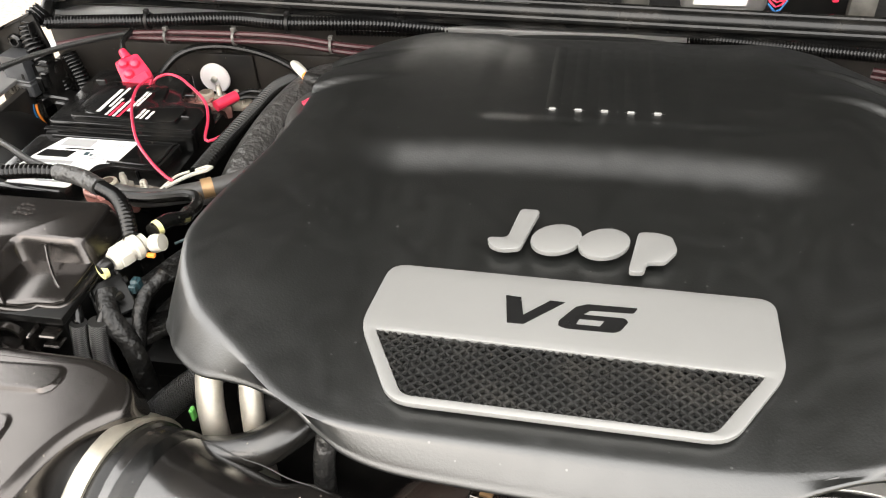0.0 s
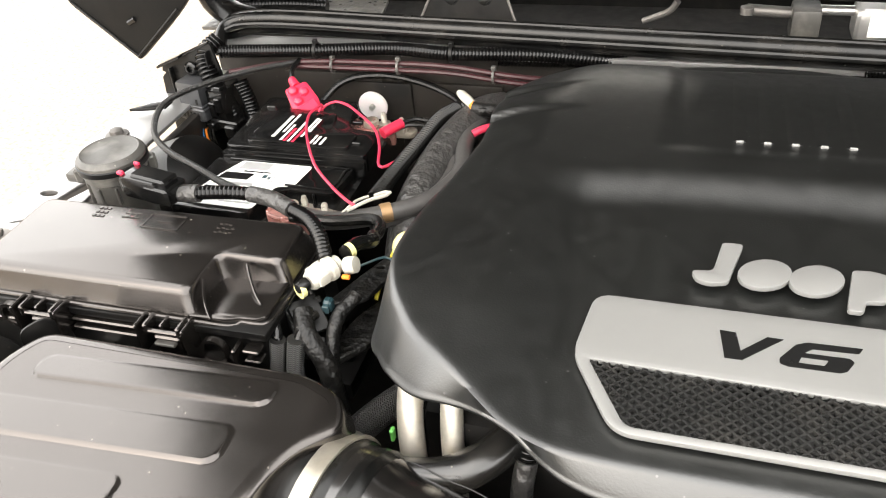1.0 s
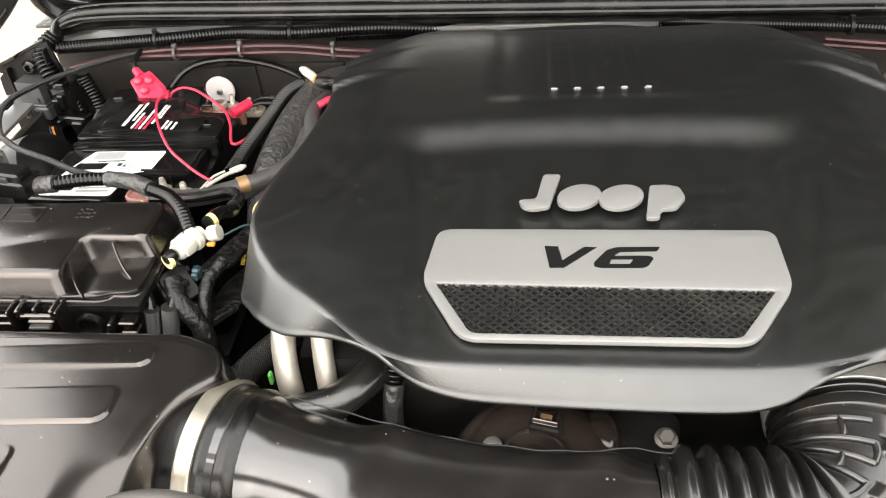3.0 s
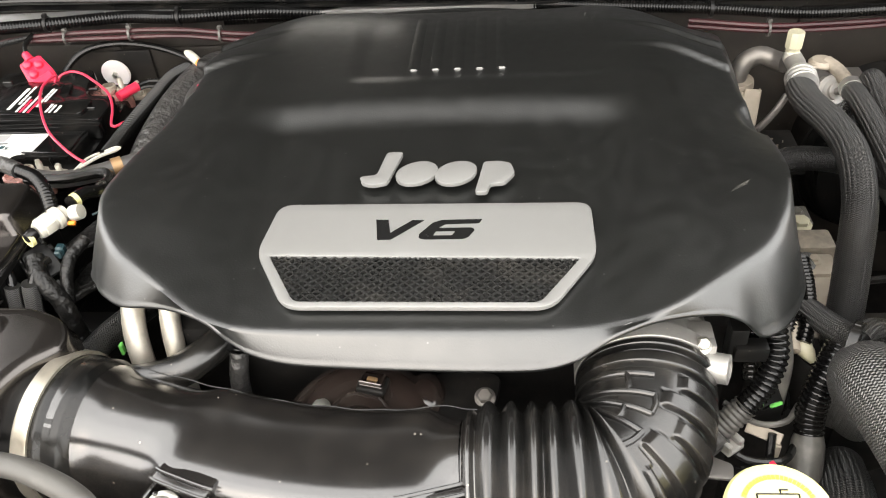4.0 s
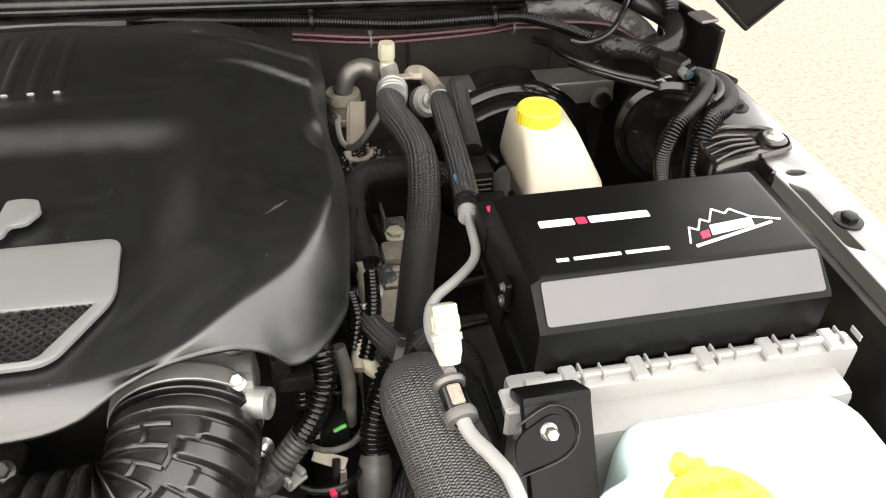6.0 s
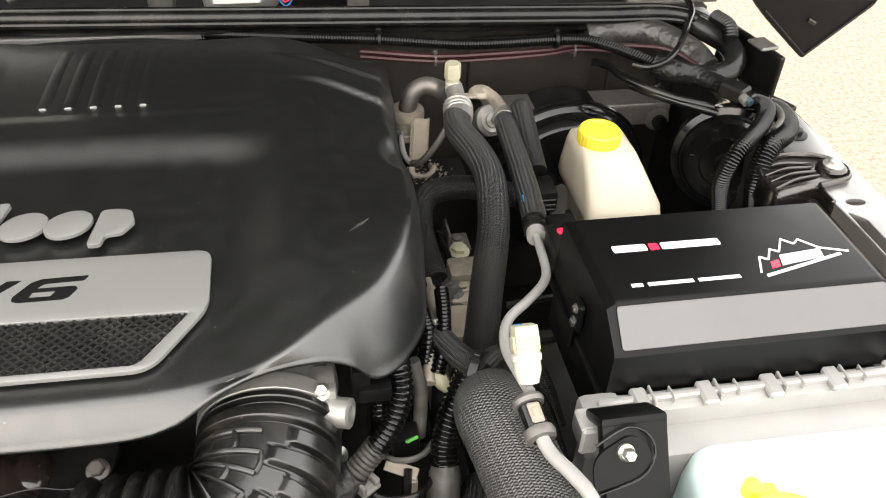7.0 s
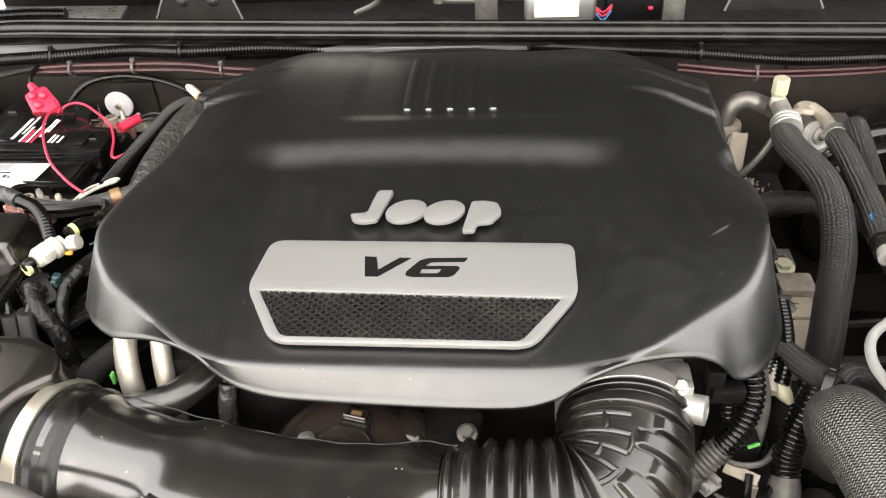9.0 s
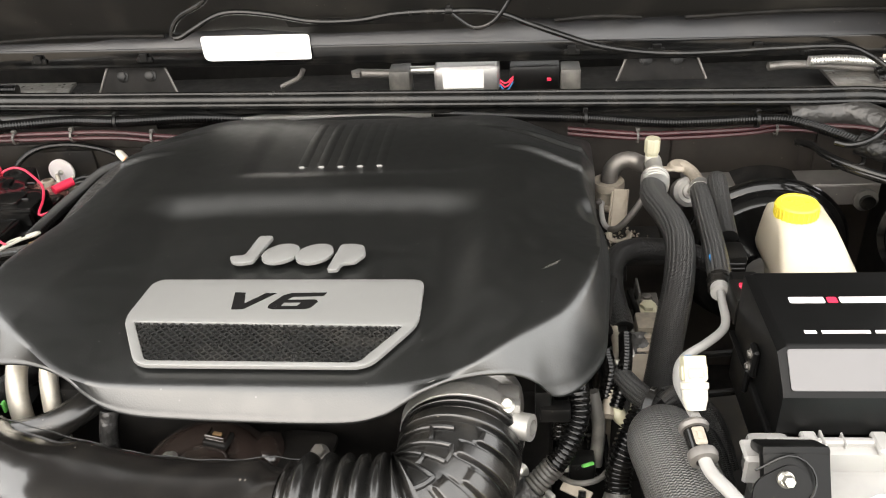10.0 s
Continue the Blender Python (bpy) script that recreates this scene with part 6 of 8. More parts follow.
part("conduit", conduit([(0.328, -0.020, 0.917), (0.318, -0.034, 0.908), (0.309, -0.045, 0.892), (0.304, -0.055, 0.874), (0.303, -0.064, 0.862)], 0.0120, 20, 0.0042, 0.16), "conduit", wr)
co = thing("wiring_conduit", "shiny corrugated conduit dropping beside the throttle body", "conduit", (0.25, -0.06, 0.88))
part("conduit", conduit([(0.268, -0.005, 0.947), (0.270, -0.03, 0.944), (0.269, -0.046, 0.931), (0.260, -0.058, 0.912), (0.248, -0.062, 0.892)], 0.0095, 16, 0.0044, 0.18), "conduit", co)
part("conduit", conduit([(0.249, -0.061, 0.893), (0.238, -0.066, 0.882), (0.228, -0.071, 0.873)], 0.0105, 16, 0.0044, 0.12), "dusty", co, "dusty conduit end")
part("tape", hose([(0.230, -0.070, 0.874), (0.220, -0.075, 0.866), (0.205, -0.085, 0.857)], 0.0125, 14), "tape", co)
part("conduit", conduit([(0.258, -0.01, 0.945), (0.254, -0.03, 0.93), (0.252, -0.05, 0.91)], 0.0065, 12), "conduit", co)
part("clip", joined(rbox(-0.006, 0.006, -0.0017, 0.0017, -0.0017, 0.0017, 0.0012, 1, Matrix.Translation((0.278, -0.049, 0.880)) @ Matrix.Rotation(radians(22), 4, "Z"))), "green", co, "green clip")
solo("connector_boot", lathe([(0, -0.012), (0.003, -0.011), (0.0062, -0.004), (0.0072, 0.003), (0.006, 0.009), (0.0035, 0.012), (0, 0.012)], 18, Matrix.Translation((0.309, -0.006, 0.897)) @ Vector((-0.5, 0.6, 0.6)).to_track_quat("Z", "Y").to_matrix().to_4x4()), "cream", "small cream rubber connector boot by the loom", "boot")
solo("hard_pipe", hose([(0.283, -0.01, 0.93), (0.289, -0.02, 0.90), (0.287, -0.03, 0.86)], 0.006, 12), "dusty", "dusty grey metal pipe behind the conduit", "pipe")

solo("cross_hose", hose([(0.325, 0.12, 0.90), (0.319, 0.17, 0.918), (0.326, 0.205, 0.93), (0.35, 0.222, 0.932), (0.39, 0.222, 0.93), (0.425, 0.21, 0.925), (0.445, 0.20, 0.92)], 0.0125, 20), "braid_fine", "woven black hose crossing behind the suction hose", "hose")
bh = thing("booster_hose", "woven vacuum hose with black plastic elbow", "hose", (0.46, 0.26, 0.9))
part("sleeve", hose([(0.462, 0.345, 0.945), (0.456, 0.325, 0.962), (0.452, 0.29, 0.96), (0.449, 0.25, 0.952), (0.448, 0.222, 0.945)], 0.0115, 18), "braid_fine", bh)
part("elbow", joined(rbox(0.437, 0.464, 0.188, 0.222, 0.915, 0.942, 0.006), *[rbox(0.440, 0.461, 0.187, 0.190, 0.919 + 0.006 * k, 0.922 + 0.006 * k, 0.0008, 1) for k in range(3)]), "matt", bh, "ribbed black elbow")


def expansion_valve():
    t = thing("expansion_valve", "corroded air conditioning fitting with bracket and grey pipe", "valve", (0.36, 0.42, 0.85))
    part("pipe", hose([(0.341, 0.416, 0.905), (0.342, 0.417, 0.926), (0.350, 0.420, 0.940), (0.366, 0.421, 0.945), (0.380, 0.414, 0.942), (0.389, 0.400, 0.945)], 0.0112, 18), "steel", t, "dull grey bent pipe")
    part("collar", lathe([(0.011, 0.006), (0.020, 0.006), (0.021, 0.002), (0.021, -0.004), (0.018, -0.006), (0.018, -0.022), (0.0195, -0.024), (0.0195, -0.03), (0.016, -0.034), (0.011, -0.034)], 26, Matrix.Translation((0.340, 0.414, 0.913))), "corroded", t, "stained round fitting")
    part("port_stub", lathe([(0, 0), (0.004, 0), (0.004, 0.006), (0, 0.007)], 12, Matrix.Translation((0.3265, 0.398, 0.897)) @ Matrix.Rotation(radians(90), 4, "X")), "steel", t)
    sm = Matrix.Translation((0.353, 0.392, 0.905)) @ Matrix.Rotation(radians(-14), 4, "Z") @ Matrix.Rotation(radians(-22), 4, "X")
    part("strap", joined(rbox(-0.008, 0.010, -0.012, -0.009, -0.05, 0.012, 0.0012, 1, sm), rbox(-0.011, -0.008, -0.012, 0.004, -0.05, 0.008, 0.0012, 1, sm), rbox(0.008, 0.011, -0.012, 0.002, -0.03, 0.012, 0.0012, 1, sm)), "corroded", t, "bent bracket strap")
    part("foot", joined(rbox(0.336, 0.360, 0.338, 0.352, 0.868, 0.874, 0.002, 1), rbox(0.334, 0.339, 0.336, 0.354, 0.868, 0.884, 0.002, 1), rbox(0.357, 0.362, 0.338, 0.354, 0.868, 0.880, 0.002, 1), hose([(0.333, 0.338, 0.884), (0.335, 0.332, 0.878), (0.347, 0.329, 0.876), (0.358, 0.333, 0.878), (0.362, 0.34, 0.882)], 0.0032, 8)), "corroded", t, "bent clip foot")
    part("stay", hose([(0.378, 0.345, 0.935), (0.366, 0.338, 0.918), (0.353, 0.335, 0.901), (0.343, 0.337, 0.89), (0.336, 0.345, 0.884)], 0.0042, 10), "steel", t)
    part("cable", hose([(0.333, 0.405, 0.895), (0.329, 0.385, 0.892), (0.330, 0.36, 0.885), (0.338, 0.346, 0.882)], 0.0034, 10), "white_tube", t, "pale curved lead")
    part("bridge", joined(rbox(0.393, 0.430, 0.374, 0.385, 0.949, 0.953, 0.0015, 1), lathe([(0, 0.007), (0.011, 0.006), (0.0145, 0.002), (0.0145, 0.0), (0, 0.0)], 22, Matrix.Translation((0.423, 0.386, 0.950)))), "corroded", t, "corroded bridge bracket")
    part("neck", hose([(0.428, 0.386, 0.952), (0.436, 0.372, 0.95), (0.440, 0.358, 0.947), (0.443, 0.342, 0.945)], 0.0078, 14), "corroded", t)
    for k in range(3):
        part("crimp_ring", lathe([(0.0145, -0.0012), (0.0168, -0.0012), (0.0172, 0.0), (0.0168, 0.0012), (0.0145, 0.0012)], 22, Matrix.Translation((0.3865 - 0.0012 * k, 0.341 - 0.0075 * k, 0.958)) @ Vector((-0.16, -1, 0)).to_track_quat("Z", "Y").to_matrix().to_4x4()), "alu", t)
    m = Matrix.Translation((0.428, 0.365, 0.925)) @ Vector((0.2, -0.8, 0.5)).to_track_quat("Z", "Y").to_matrix().to_4x4()
    part("stud_cap", lathe([(0, 0), (0.0185, 0), (0.0185, 0.012), (0.014, 0.016), (0.009, 0.016), (0.009, 0.02), (0.0045, 0.021), (0.0045, 0.029), (0, 0.03)], 22, m), "cast", t)
    grit = bmesh.new()
    rnd = random.Random(5)
    for _ in range(70):
        q = rbox(-1, 1, -1, 1, -1, 1, 0, 1, Matrix.Translation((0.35 + rnd.gauss(0, 0.016), 0.33 + rnd.gauss(0, 0.014), 0.876)) @ Euler((rnd.random() * 3, rnd.random() * 3, 0)).to_matrix().to_4x4() @ Matrix.Diagonal((rnd.uniform(0.0006, 0.0018), rnd.uniform(0.0006, 0.0016), 0.0006, 1)))
        me = bpy.data.meshes.new("tmp")
        q.to_mesh(me)
        q.free()
        grit.from_mesh(me)
        bpy.data.meshes.remove(me)
    sh = part("ledge", rbox(0.315, 0.40, 0.295, 0.37, 0.86, 0.875, 0.004), "void", t)
    part("crumbs", grit, "corroded", sh, "crumbs of corrosion")


expansion_valve()


def brake_parts():
    t = thing("brake_reservoir", "milky plastic brake fluid bottle with yellow cap", "brake fluid bottle", (0.55, 0.25, 0.84))
    bm = bmesh.new()

    def ring(z, x0, x1, y0, y1, r):
        return [bm.verts.new((x, y, z)) for x, y in rounded([(x0, y0), (x1, y0), (x1, y1), (x0, y1)], r, 5)]

    rings = [ring(0.815, 0.532, 0.588, 0.250, 0.340, 0.012), ring(0.848, 0.530, 0.591, 0.248, 0.342, 0.012), ring(0.858, 0.520, 0.606, 0.232, 0.354, 0.012), ring(0.866, 0.518, 0.609, 0.228, 0.356, 0.014), ring(0.878, 0.519, 0.607, 0.231, 0.356, 0.014), ring(0.905, 0.523, 0.595, 0.264, 0.356, 0.014), ring(0.9155, 0.525, 0.590, 0.279, 0.354, 0.014), ring(0.9195, 0.529, 0.584, 0.287, 0.348, 0.014)]
    for a, b in zip(rings, rings[1:]):
        for i in range(len(a)):
            j = (i + 1) % len(a)
            bm.faces.new((a[i], a[j], b[j], b[i]))
    bm.faces.new(rings[-1]), bm.faces.new(rings[0][::-1])
    part("bottle", bm, "bottle", t, sharp=50)
    m = Matrix.Translation((0.551, 0.316, 0.917))
    m = m @ Matrix.Diagonal((0.9, 0.9, 0.9, 1))
    cap = part("cap", lathe([(0, 0), (0.0275, 0), (0.0275, 0.018), (0.0255, 0.0205), (0.021, 0.021), (0.02, 0.0195), (0, 0.0195)], 40, m), "yellow", t, "yellow ribbed screw cap")
    for k in range(28):
        part("grip_rib", rbox(0.0262, 0.0284, -0.001, 0.001, 0.002, 0.017, 0.0005, 1, m @ Matrix.Rotation(k * math.pi / 14, 4, "Z")), "yellow", cap)
    part("symbol", joined(lathe([(0.007, 0.0195), (0.0085, 0.0195), (0.0085, 0.0206), (0.007, 0.0206), (0.007, 0.0195)], 24, m), *[rbox(0.011 * math.cos(a) - 0.003, 0.011 * math.cos(a) + 0.003, 0.011 * math.sin(a) - 0.001, 0.011 * math.sin(a) + 0.001, 0.0195, 0.0205, 0, 1, m) for a in (0, 1.2, 2.4, 3.6, 4.8)]), "yellow", cap, "raised symbols")
    mc = thing("master_cylinder", "dark brake master cylinder under the fluid bottle", "cylinder", (0.55, 0.3, 0.75))
    part("barrel", hose([(0.549, 0.155, 0.79), (0.549, 0.40, 0.79)], 0.026, 18), "cast", mc)
    part("saddle", rbox(0.525, 0.573, 0.18, 0.32, 0.795, 0.8205, 0.004), "matt", mc)
    b = thing("brake_booster", "glossy black brake booster drum on the firewall", "brake booster", (0.56, 0.45, 0.8))
    bmx = Matrix.Translation((0.56, 0.50, 0.785)) @ Matrix.Rotation(radians(90), 4, "X")
    part("drum", lathe([(0, 0.12), (0.03, 0.12), (0.045, 0.115), (0.07, 0.10), (0.098, 0.095), (0.104, 0.088), (0.107, 0.07), (0.112, 0.066), (0.1155, 0.060), (0.1155, 0.057), (0.112, 0.051), (0.108, 0.046), (0.108, 0.0)], 56, bmx), "gloss", b)
    part("clamp_band", lathe([(0.115, 0.0615), (0.1175, 0.061), (0.1185, 0.0585), (0.1175, 0.056), (0.115, 0.0555), (0.115, 0.0615)], 56, bmx), "gloss", b)
    part("hub", lathe([(0, 0.124), (0.034, 0.124), (0.036, 0.116), (0.044, 0.114)], 30, bmx), "matt", b)
    p = thing("bracket_plate", "grey metal bracket plate with rubber stud", "bracket", (0.62, 0.49, 0.88))
    part("plate", joined(rbox(0.45, 0.708, 0.455, 0.459, 0.852, 0.882, 0.0015, 1), rbox(0.45, 0.708, 0.455, 0.50, 0.880, 0.884, 0.0015, 1)), "steel", p)
    for z in (0.0, 0.006):
        part("grommet", lathe([(0, 0), (0.016 - z, 0), (0.016 - z, 0.005), (0.01, 0.007), (0, 0.007)], 20, Matrix.Translation((0.690, 0.453 - z, 0.862)) @ Matrix.Rotation(radians(90), 4, "X")), "rubber" if z else "dusty", p)


brake_parts()


def control_box():
    t = thing("control_box", "black powder coated switch control box with grey panel", "control box", (0.53, -0.02, 0.94))
    prof = [(0.048, 0.945), (0.048, 1.014), (0.041, 1.020), (-0.054, 1.020), (-0.058, 1.0185), (-0.084, 0.997), (-0.0865, 0.993), (-0.0865, 0.955), (-0.084, 0.953)]
    bm = bmesh.new()
    cols = []
    for x, inset in ((0.416, 0.0), (0.421, 0.004), (0.424, 0.0055), (0.634, 0.0055), (0.638, 0.004), (0.643, 0.0)):
        cols.append([bm.verts.new((x, y, min(z, 1.0145 + inset) if z > 1.0 else z)) for y, z in prof])
    for a, b in zip(cols, cols[1:]):
        for k in range(len(prof) - 1):
            bm.faces.new((a[k], a[k + 1], b[k + 1], b[k]))
    bm.faces.new(cols[0]), bm.faces.new(cols[-1][::-1])
    part("lid", bm, "powder", t, sharp=30)
    part("base", joined(rbox(0.412, 0.648, -0.092, 0.052, 0.945, 0.951, 0.0015, 1), rbox(0.416, 0.643, -0.085, 0.048, 0.90, 0.947, 0.003)), "powder", t)
    gm = Matrix.Translation((0.53, -0.0715, 1.0075)) @ Matrix.Rotation(math.atan2(0.0215, 0.026), 4, "X")
    part("grey_panel", slab(rounded([(-0.108, -0.0162), (0.108, -0.0162), (0.108, 0.0158), (-0.108, 0.0158)], 0.003), 0.0005, 0.0016, 0.0003, (), gm), "grey_panel", t, "plain satin grey front panel")
    tm = Matrix.Translation((0, 0, 1.0202))
    d = 0.0004
    # plain bars where the maker's words stand
    for x0, x1, c in ((0.440, 0.468, "label"), (0.470, 0.478, "red"), (0.480, 0.529, "label")):
        part("mark_bar", slab(rounded([(x0, -0.0035), (x1, -0.0035), (x1, 0.0045), (x0, 0.0045)], 0.0015), 0, d, 0, (), tm), c, t)
    part("mark_bar", slab([(0.440, -0.0435), (0.449, -0.0435), (0.449, -0.040), (0.440, -0.040)], 0, d, 0, (), tm), "label", t)
    part("mark_bar", slab([(0.453, -0.0435), (0.489, -0.0435), (0.489, -0.040), (0.453, -0.040)], 0, d, 0, (), tm), "label", t)
    part("mark_bar", slab([(0.493, -0.0435), (0.527, -0.0435), (0.527, -0.040), (0.493, -0.040)], 0, d, 0, (), tm), "label", t)
    zig = [(0.545, -0.040), (0.552, -0.022), (0.558, -0.026), (0.565, -0.014), (0.571, -0.018), (0.580, -0.003), (0.588, -0.010), (0.594, -0.005), (0.606, -0.017), (0.628, -0.024)]
    part("mark_line", joined(*[hose([(x0, y0, 1.0203), (x1, y1, 1.0203)], 0.0009, 6) for (x0, y0), (x1, y1) in zip(zig, zig[1:])]), "label", t, "white zigzag mark")
    part("mark_bar", slab([(0.566, -0.034), (0.604, -0.028), (0.606, -0.018), (0.569, -0.022)], 0, d, 0, (), tm), "label", t)
    part("mark_bar", slab([(0.556, -0.037), (0.564, -0.035), (0.566, -0.027), (0.558, -0.029)], 0, d, 0, (), tm), "red", t)
    part("mark_bar", slab([(0.548, -0.0455), (0.620, -0.0275), (0.620, -0.0245), (0.548, -0.0425)], 0, d, 0, (), tm), "label", t)
    br = joined(rbox(0.410, 0.416, -0.028, -0.012, 0.960, 0.988, 0.002, 1), rbox(0.407, 0.412, -0.024, -0.016, 0.94, 0.966, 0.002, 1))
    part("side_bracket", br, "powder", t, "small side bracket")
    for z in (0.968, 0.981):
        part("screw", hexbolt((0.410, -0.02, z), 0.003, 0.003, 1.4, (-1, 0, 0)), "steel", t)
    part("plug", joined(rbox(0.414, 0.452, 0.05, 0.085, 0.955, 0.985, 0.004), rbox(0.420, 0.445, 0.08, 0.105, 0.962, 0.98, 0.003)), "matt", t)
    part("plug_lock", rbox(0.421, 0.427, 0.068, 0.075, 0.983, 0.9875, 0.001, 1), "red", t, "red plug lock")


control_box()


def engine_computer():
    t = thing("engine_computer", "cast aluminium control unit with clipped flange", "control unit", (0.53, -0.12, 0.8))
    part("case", joined(rbox(0.40, 0.668, -0.108, -0.088, 0.80, 0.956, 0.004), rbox(0.42, 0.655, -0.135, -0.10, 0.80, 0.938, 0.008), rbox(0.393, 0.425, -0.118, -0.085, 0.92, 0.958, 0.006)), "white_tube", t)
    part("flange", rbox(0.405, 0.662, -0.1, -0.094, 0.953, 0.961, 0.0015, 1), "white_tube", t)
    for k in range(5):
        x = 0.432 + 0.052 * k
        part("flange_clip", joined(rbox(x, x + 0.012, -0.110, -0.088, 0.9555, 0.9622, 0.0018, 1), rbox(x + 0.0145, x + 0.0165, -0.105, -0.088, 0.956, 0.9625, 0.0007, 1), rbox(x + 0.030, x + 0.0315, -0.103, -0.090, 0.956, 0.962, 0.0006, 1)), "white_tube", t)
    part("ear_bolt", hexbolt((0.409, -0.11, 0.957), 0.007, 0.006, 1.6), "white_tube", t)
    b = thing("unit_bracket", "black steel bracket with zinc bolt", "bracket", (0.405, -0.15, 0.85))
    m = Matrix.Translation((0.407, -0.142, 0.995)) @ Matrix.Rotation(radians(-36), 4, "X")
    part("plate", joined(rbox(-0.022, 0.024, -0.006, 0.006, -0.14, 0.002, 0.004, 2, m), rbox(-0.022, 0.024, -0.006, 0.026, -0.004, 0.004, 0.003, 2, m)), "powder", b)
    part("ear", slab(rounded([(-0.03, -0.045), (0.004, -0.04), (0.012, -0.02), (-0.002, -0.006), (-0.03, -0.02)], 0.01), 0.006, 0.0085, 0, (), m @ Matrix.Rotation(radians(90), 4, "X")), "powder", b)
    part("bolt", hexbolt(m @ Vector((-0.008, -0.0085, -0.018)), 0.0043, 0.011, 1.35, m.to_3x3() @ Vector((0, -1, 0))), "zinc", b)
    part("ear_rim", hose([m @ Vector((x, -0.0095, z)) for x, z in ((-0.028, -0.012), (-0.006, -0.002), (0.008, -0.008), (0.012, -0.022), (0.002, -0.036), (-0.028, -0.044))], 0.0009, 6), "gloss", b)
    part("spring_clip", joined(rbox(0.379, 0.392, -0.135, -0.115, 0.975, 0.98, 0.002, 1), rbox(0.379, 0.392, -0.137, -0.133, 0.955, 0.98, 0.002, 1)), "white_tube", b, "bent metal clip")


engine_computer()


def washer_tank():
    t = thing("washer_tank", "translucent aqua washer fluid tank", "washer tank", (0.53, -0.22, 0.75))
    bm = bmesh.new()

    def ring(z, poly, r):
        return [bm.verts.new((x, y, z)) for x, y in rounded(poly, r, 5)]

    def plan(d):
        return [(0.416 + d, -0.40 + d), (0.648 - d, -0.40 + d), (0.648 - d, -0.30), (0.645 - d, -0.155), (0.632 - d, -0.13 - d), (0.47 + d, -0.128 - d), (0.458 + d, -0.145), (0.452 + d, -0.175), (0.420 + d, -0.185)]

    rr = [ring(0.75, plan(0.0), 0.01), ring(0.915, plan(0.0), 0.012), ring(0.935, plan(0.002), 0.014), ring(0.944, plan(0.006), 0.014), ring(0.948, plan(0.013), 0.014)]
    for a, b in zip(rr, rr[1:]):
        for i in range(len(a)):
            j = (i + 1) % len(a)
            bm.faces.new((a[i], a[j], b[j], b[i]))
    bm.faces.new(rr[-1]), bm.faces.new(rr[0][::-1])
    part("tank", bm, "washer_plastic", t, sharp=60)
    m = Matrix.Translation((0.493, -0.226, 0.943)) @ Matrix.Rotation(radians(6), 4, "X")
    cap = part("cap", joined(lathe([(0, 0), (0.03, 0), (0.03, 0.012), (0.0385, 0.013), (0.039, 0.017), (0.037, 0.0195), (0, 0.0205)], 44, m), rbox(-0.012, 0.006, 0.034, 0.046, 0.012, 0.018, 0.002, 1, m), lathe([(0, 0), (0.006, 0), (0.006, 0.01), (0, 0.011)], 14, m @ Matrix.Translation((-0.012, 0.043, 0.012)))), "yellow", t, "yellow flap cap with raised words")
    # words and symbol in deeper yellow, which carries the shading of their relief
    part("word", lettering("WASHER", 0.042, 0.0072, 0.0006, m @ Matrix.Translation((0.0, 0.022, 0.0203))), "yellow_deep", cap)
    part("word", lettering("FLUID ONLY", 0.056, 0.0072, 0.0006, m @ Matrix.Translation((0.001, 0.010, 0.0204))), "yellow_deep", cap)
    part("symbol", joined(lathe([(0.009, 0.0203), (0.0105, 0.0203), (0.0105, 0.021), (0.009, 0.021), (0.009, 0.0203)], 24, m @ Matrix.Translation((0.003, -0.014, 0))), *[hose([m @ Vector((-0.006 + 0.006 * k, -0.004, 0.0208)), m @ Vector((-0.005 + 0.007 * k, 0.0, 0.0208))], 0.0005, 5) for k in range(3)]), "yellow_deep", cap, "wiper symbol")
    return t


washer_tank()

cc = thing("coolant_cap", "yellow coolant pressure cap with black pictogram", "coolant cap", (0.233, -0.19, 0.92))
cm = Matrix.Translation((0.233, -0.188, 0.928)) @ Matrix.Rotation(radians(4), 4, "X")
part("cap", joined(lathe([(0, 0), (0.033, 0), (0.0345, 0.003), (0.0345, 0.018), (0.0325, 0.0215), (0.0275, 0.0225), (0.0265, 0.0215), (0, 0.0215)], 48, cm)), "pale_yellow", cc)
part("pictogram", joined(slab([(-0.013, -0.011), (0.013, -0.011), (0.013, -0.002), (0.0085, -0.0005), (0.0045, -0.002), (0, -0.0005), (-0.0045, -0.002), (-0.0085, -0.0005), (-0.013, -0.002)], 0.0215, 0.0222, 0, (), cm), *[hose([cm @ Vector(a), cm @ Vector(b)], 0.0006, 5) for a, b in (((-0.013, -0.002, 0.022), (-0.013, 0.011, 0.022)), ((-0.013, 0.011, 0.022), (0.013, 0.011, 0.022)), ((0.013, 0.011, 0.022), (0.013, -0.002, 0.022)), ((0.002, 0.011, 0.022), (0.002, 0.014, 0.022)), ((0.002, 0.014, 0.022), (0.007, 0.014, 0.022)))]), "badge_black", cc, "black engine pictogram")
part("ring_print", joined(*[rbox(0.0215, 0.0245, -0.0011, 0.0011, 0.0214, 0.0221, 0, 1, cm @ Matrix.Rotation(radians(25 + 6.5 * k), 4, "Z")) for k in range(21)]), "yellow", cc, "ring of small raised bars")
part("neck", lathe([(0.03, -0.06), (0.03, 0.0), (0.026, 0.0), (0.026, -0.06), (0.03, -0.06)], 32, cm), "matt", cc)

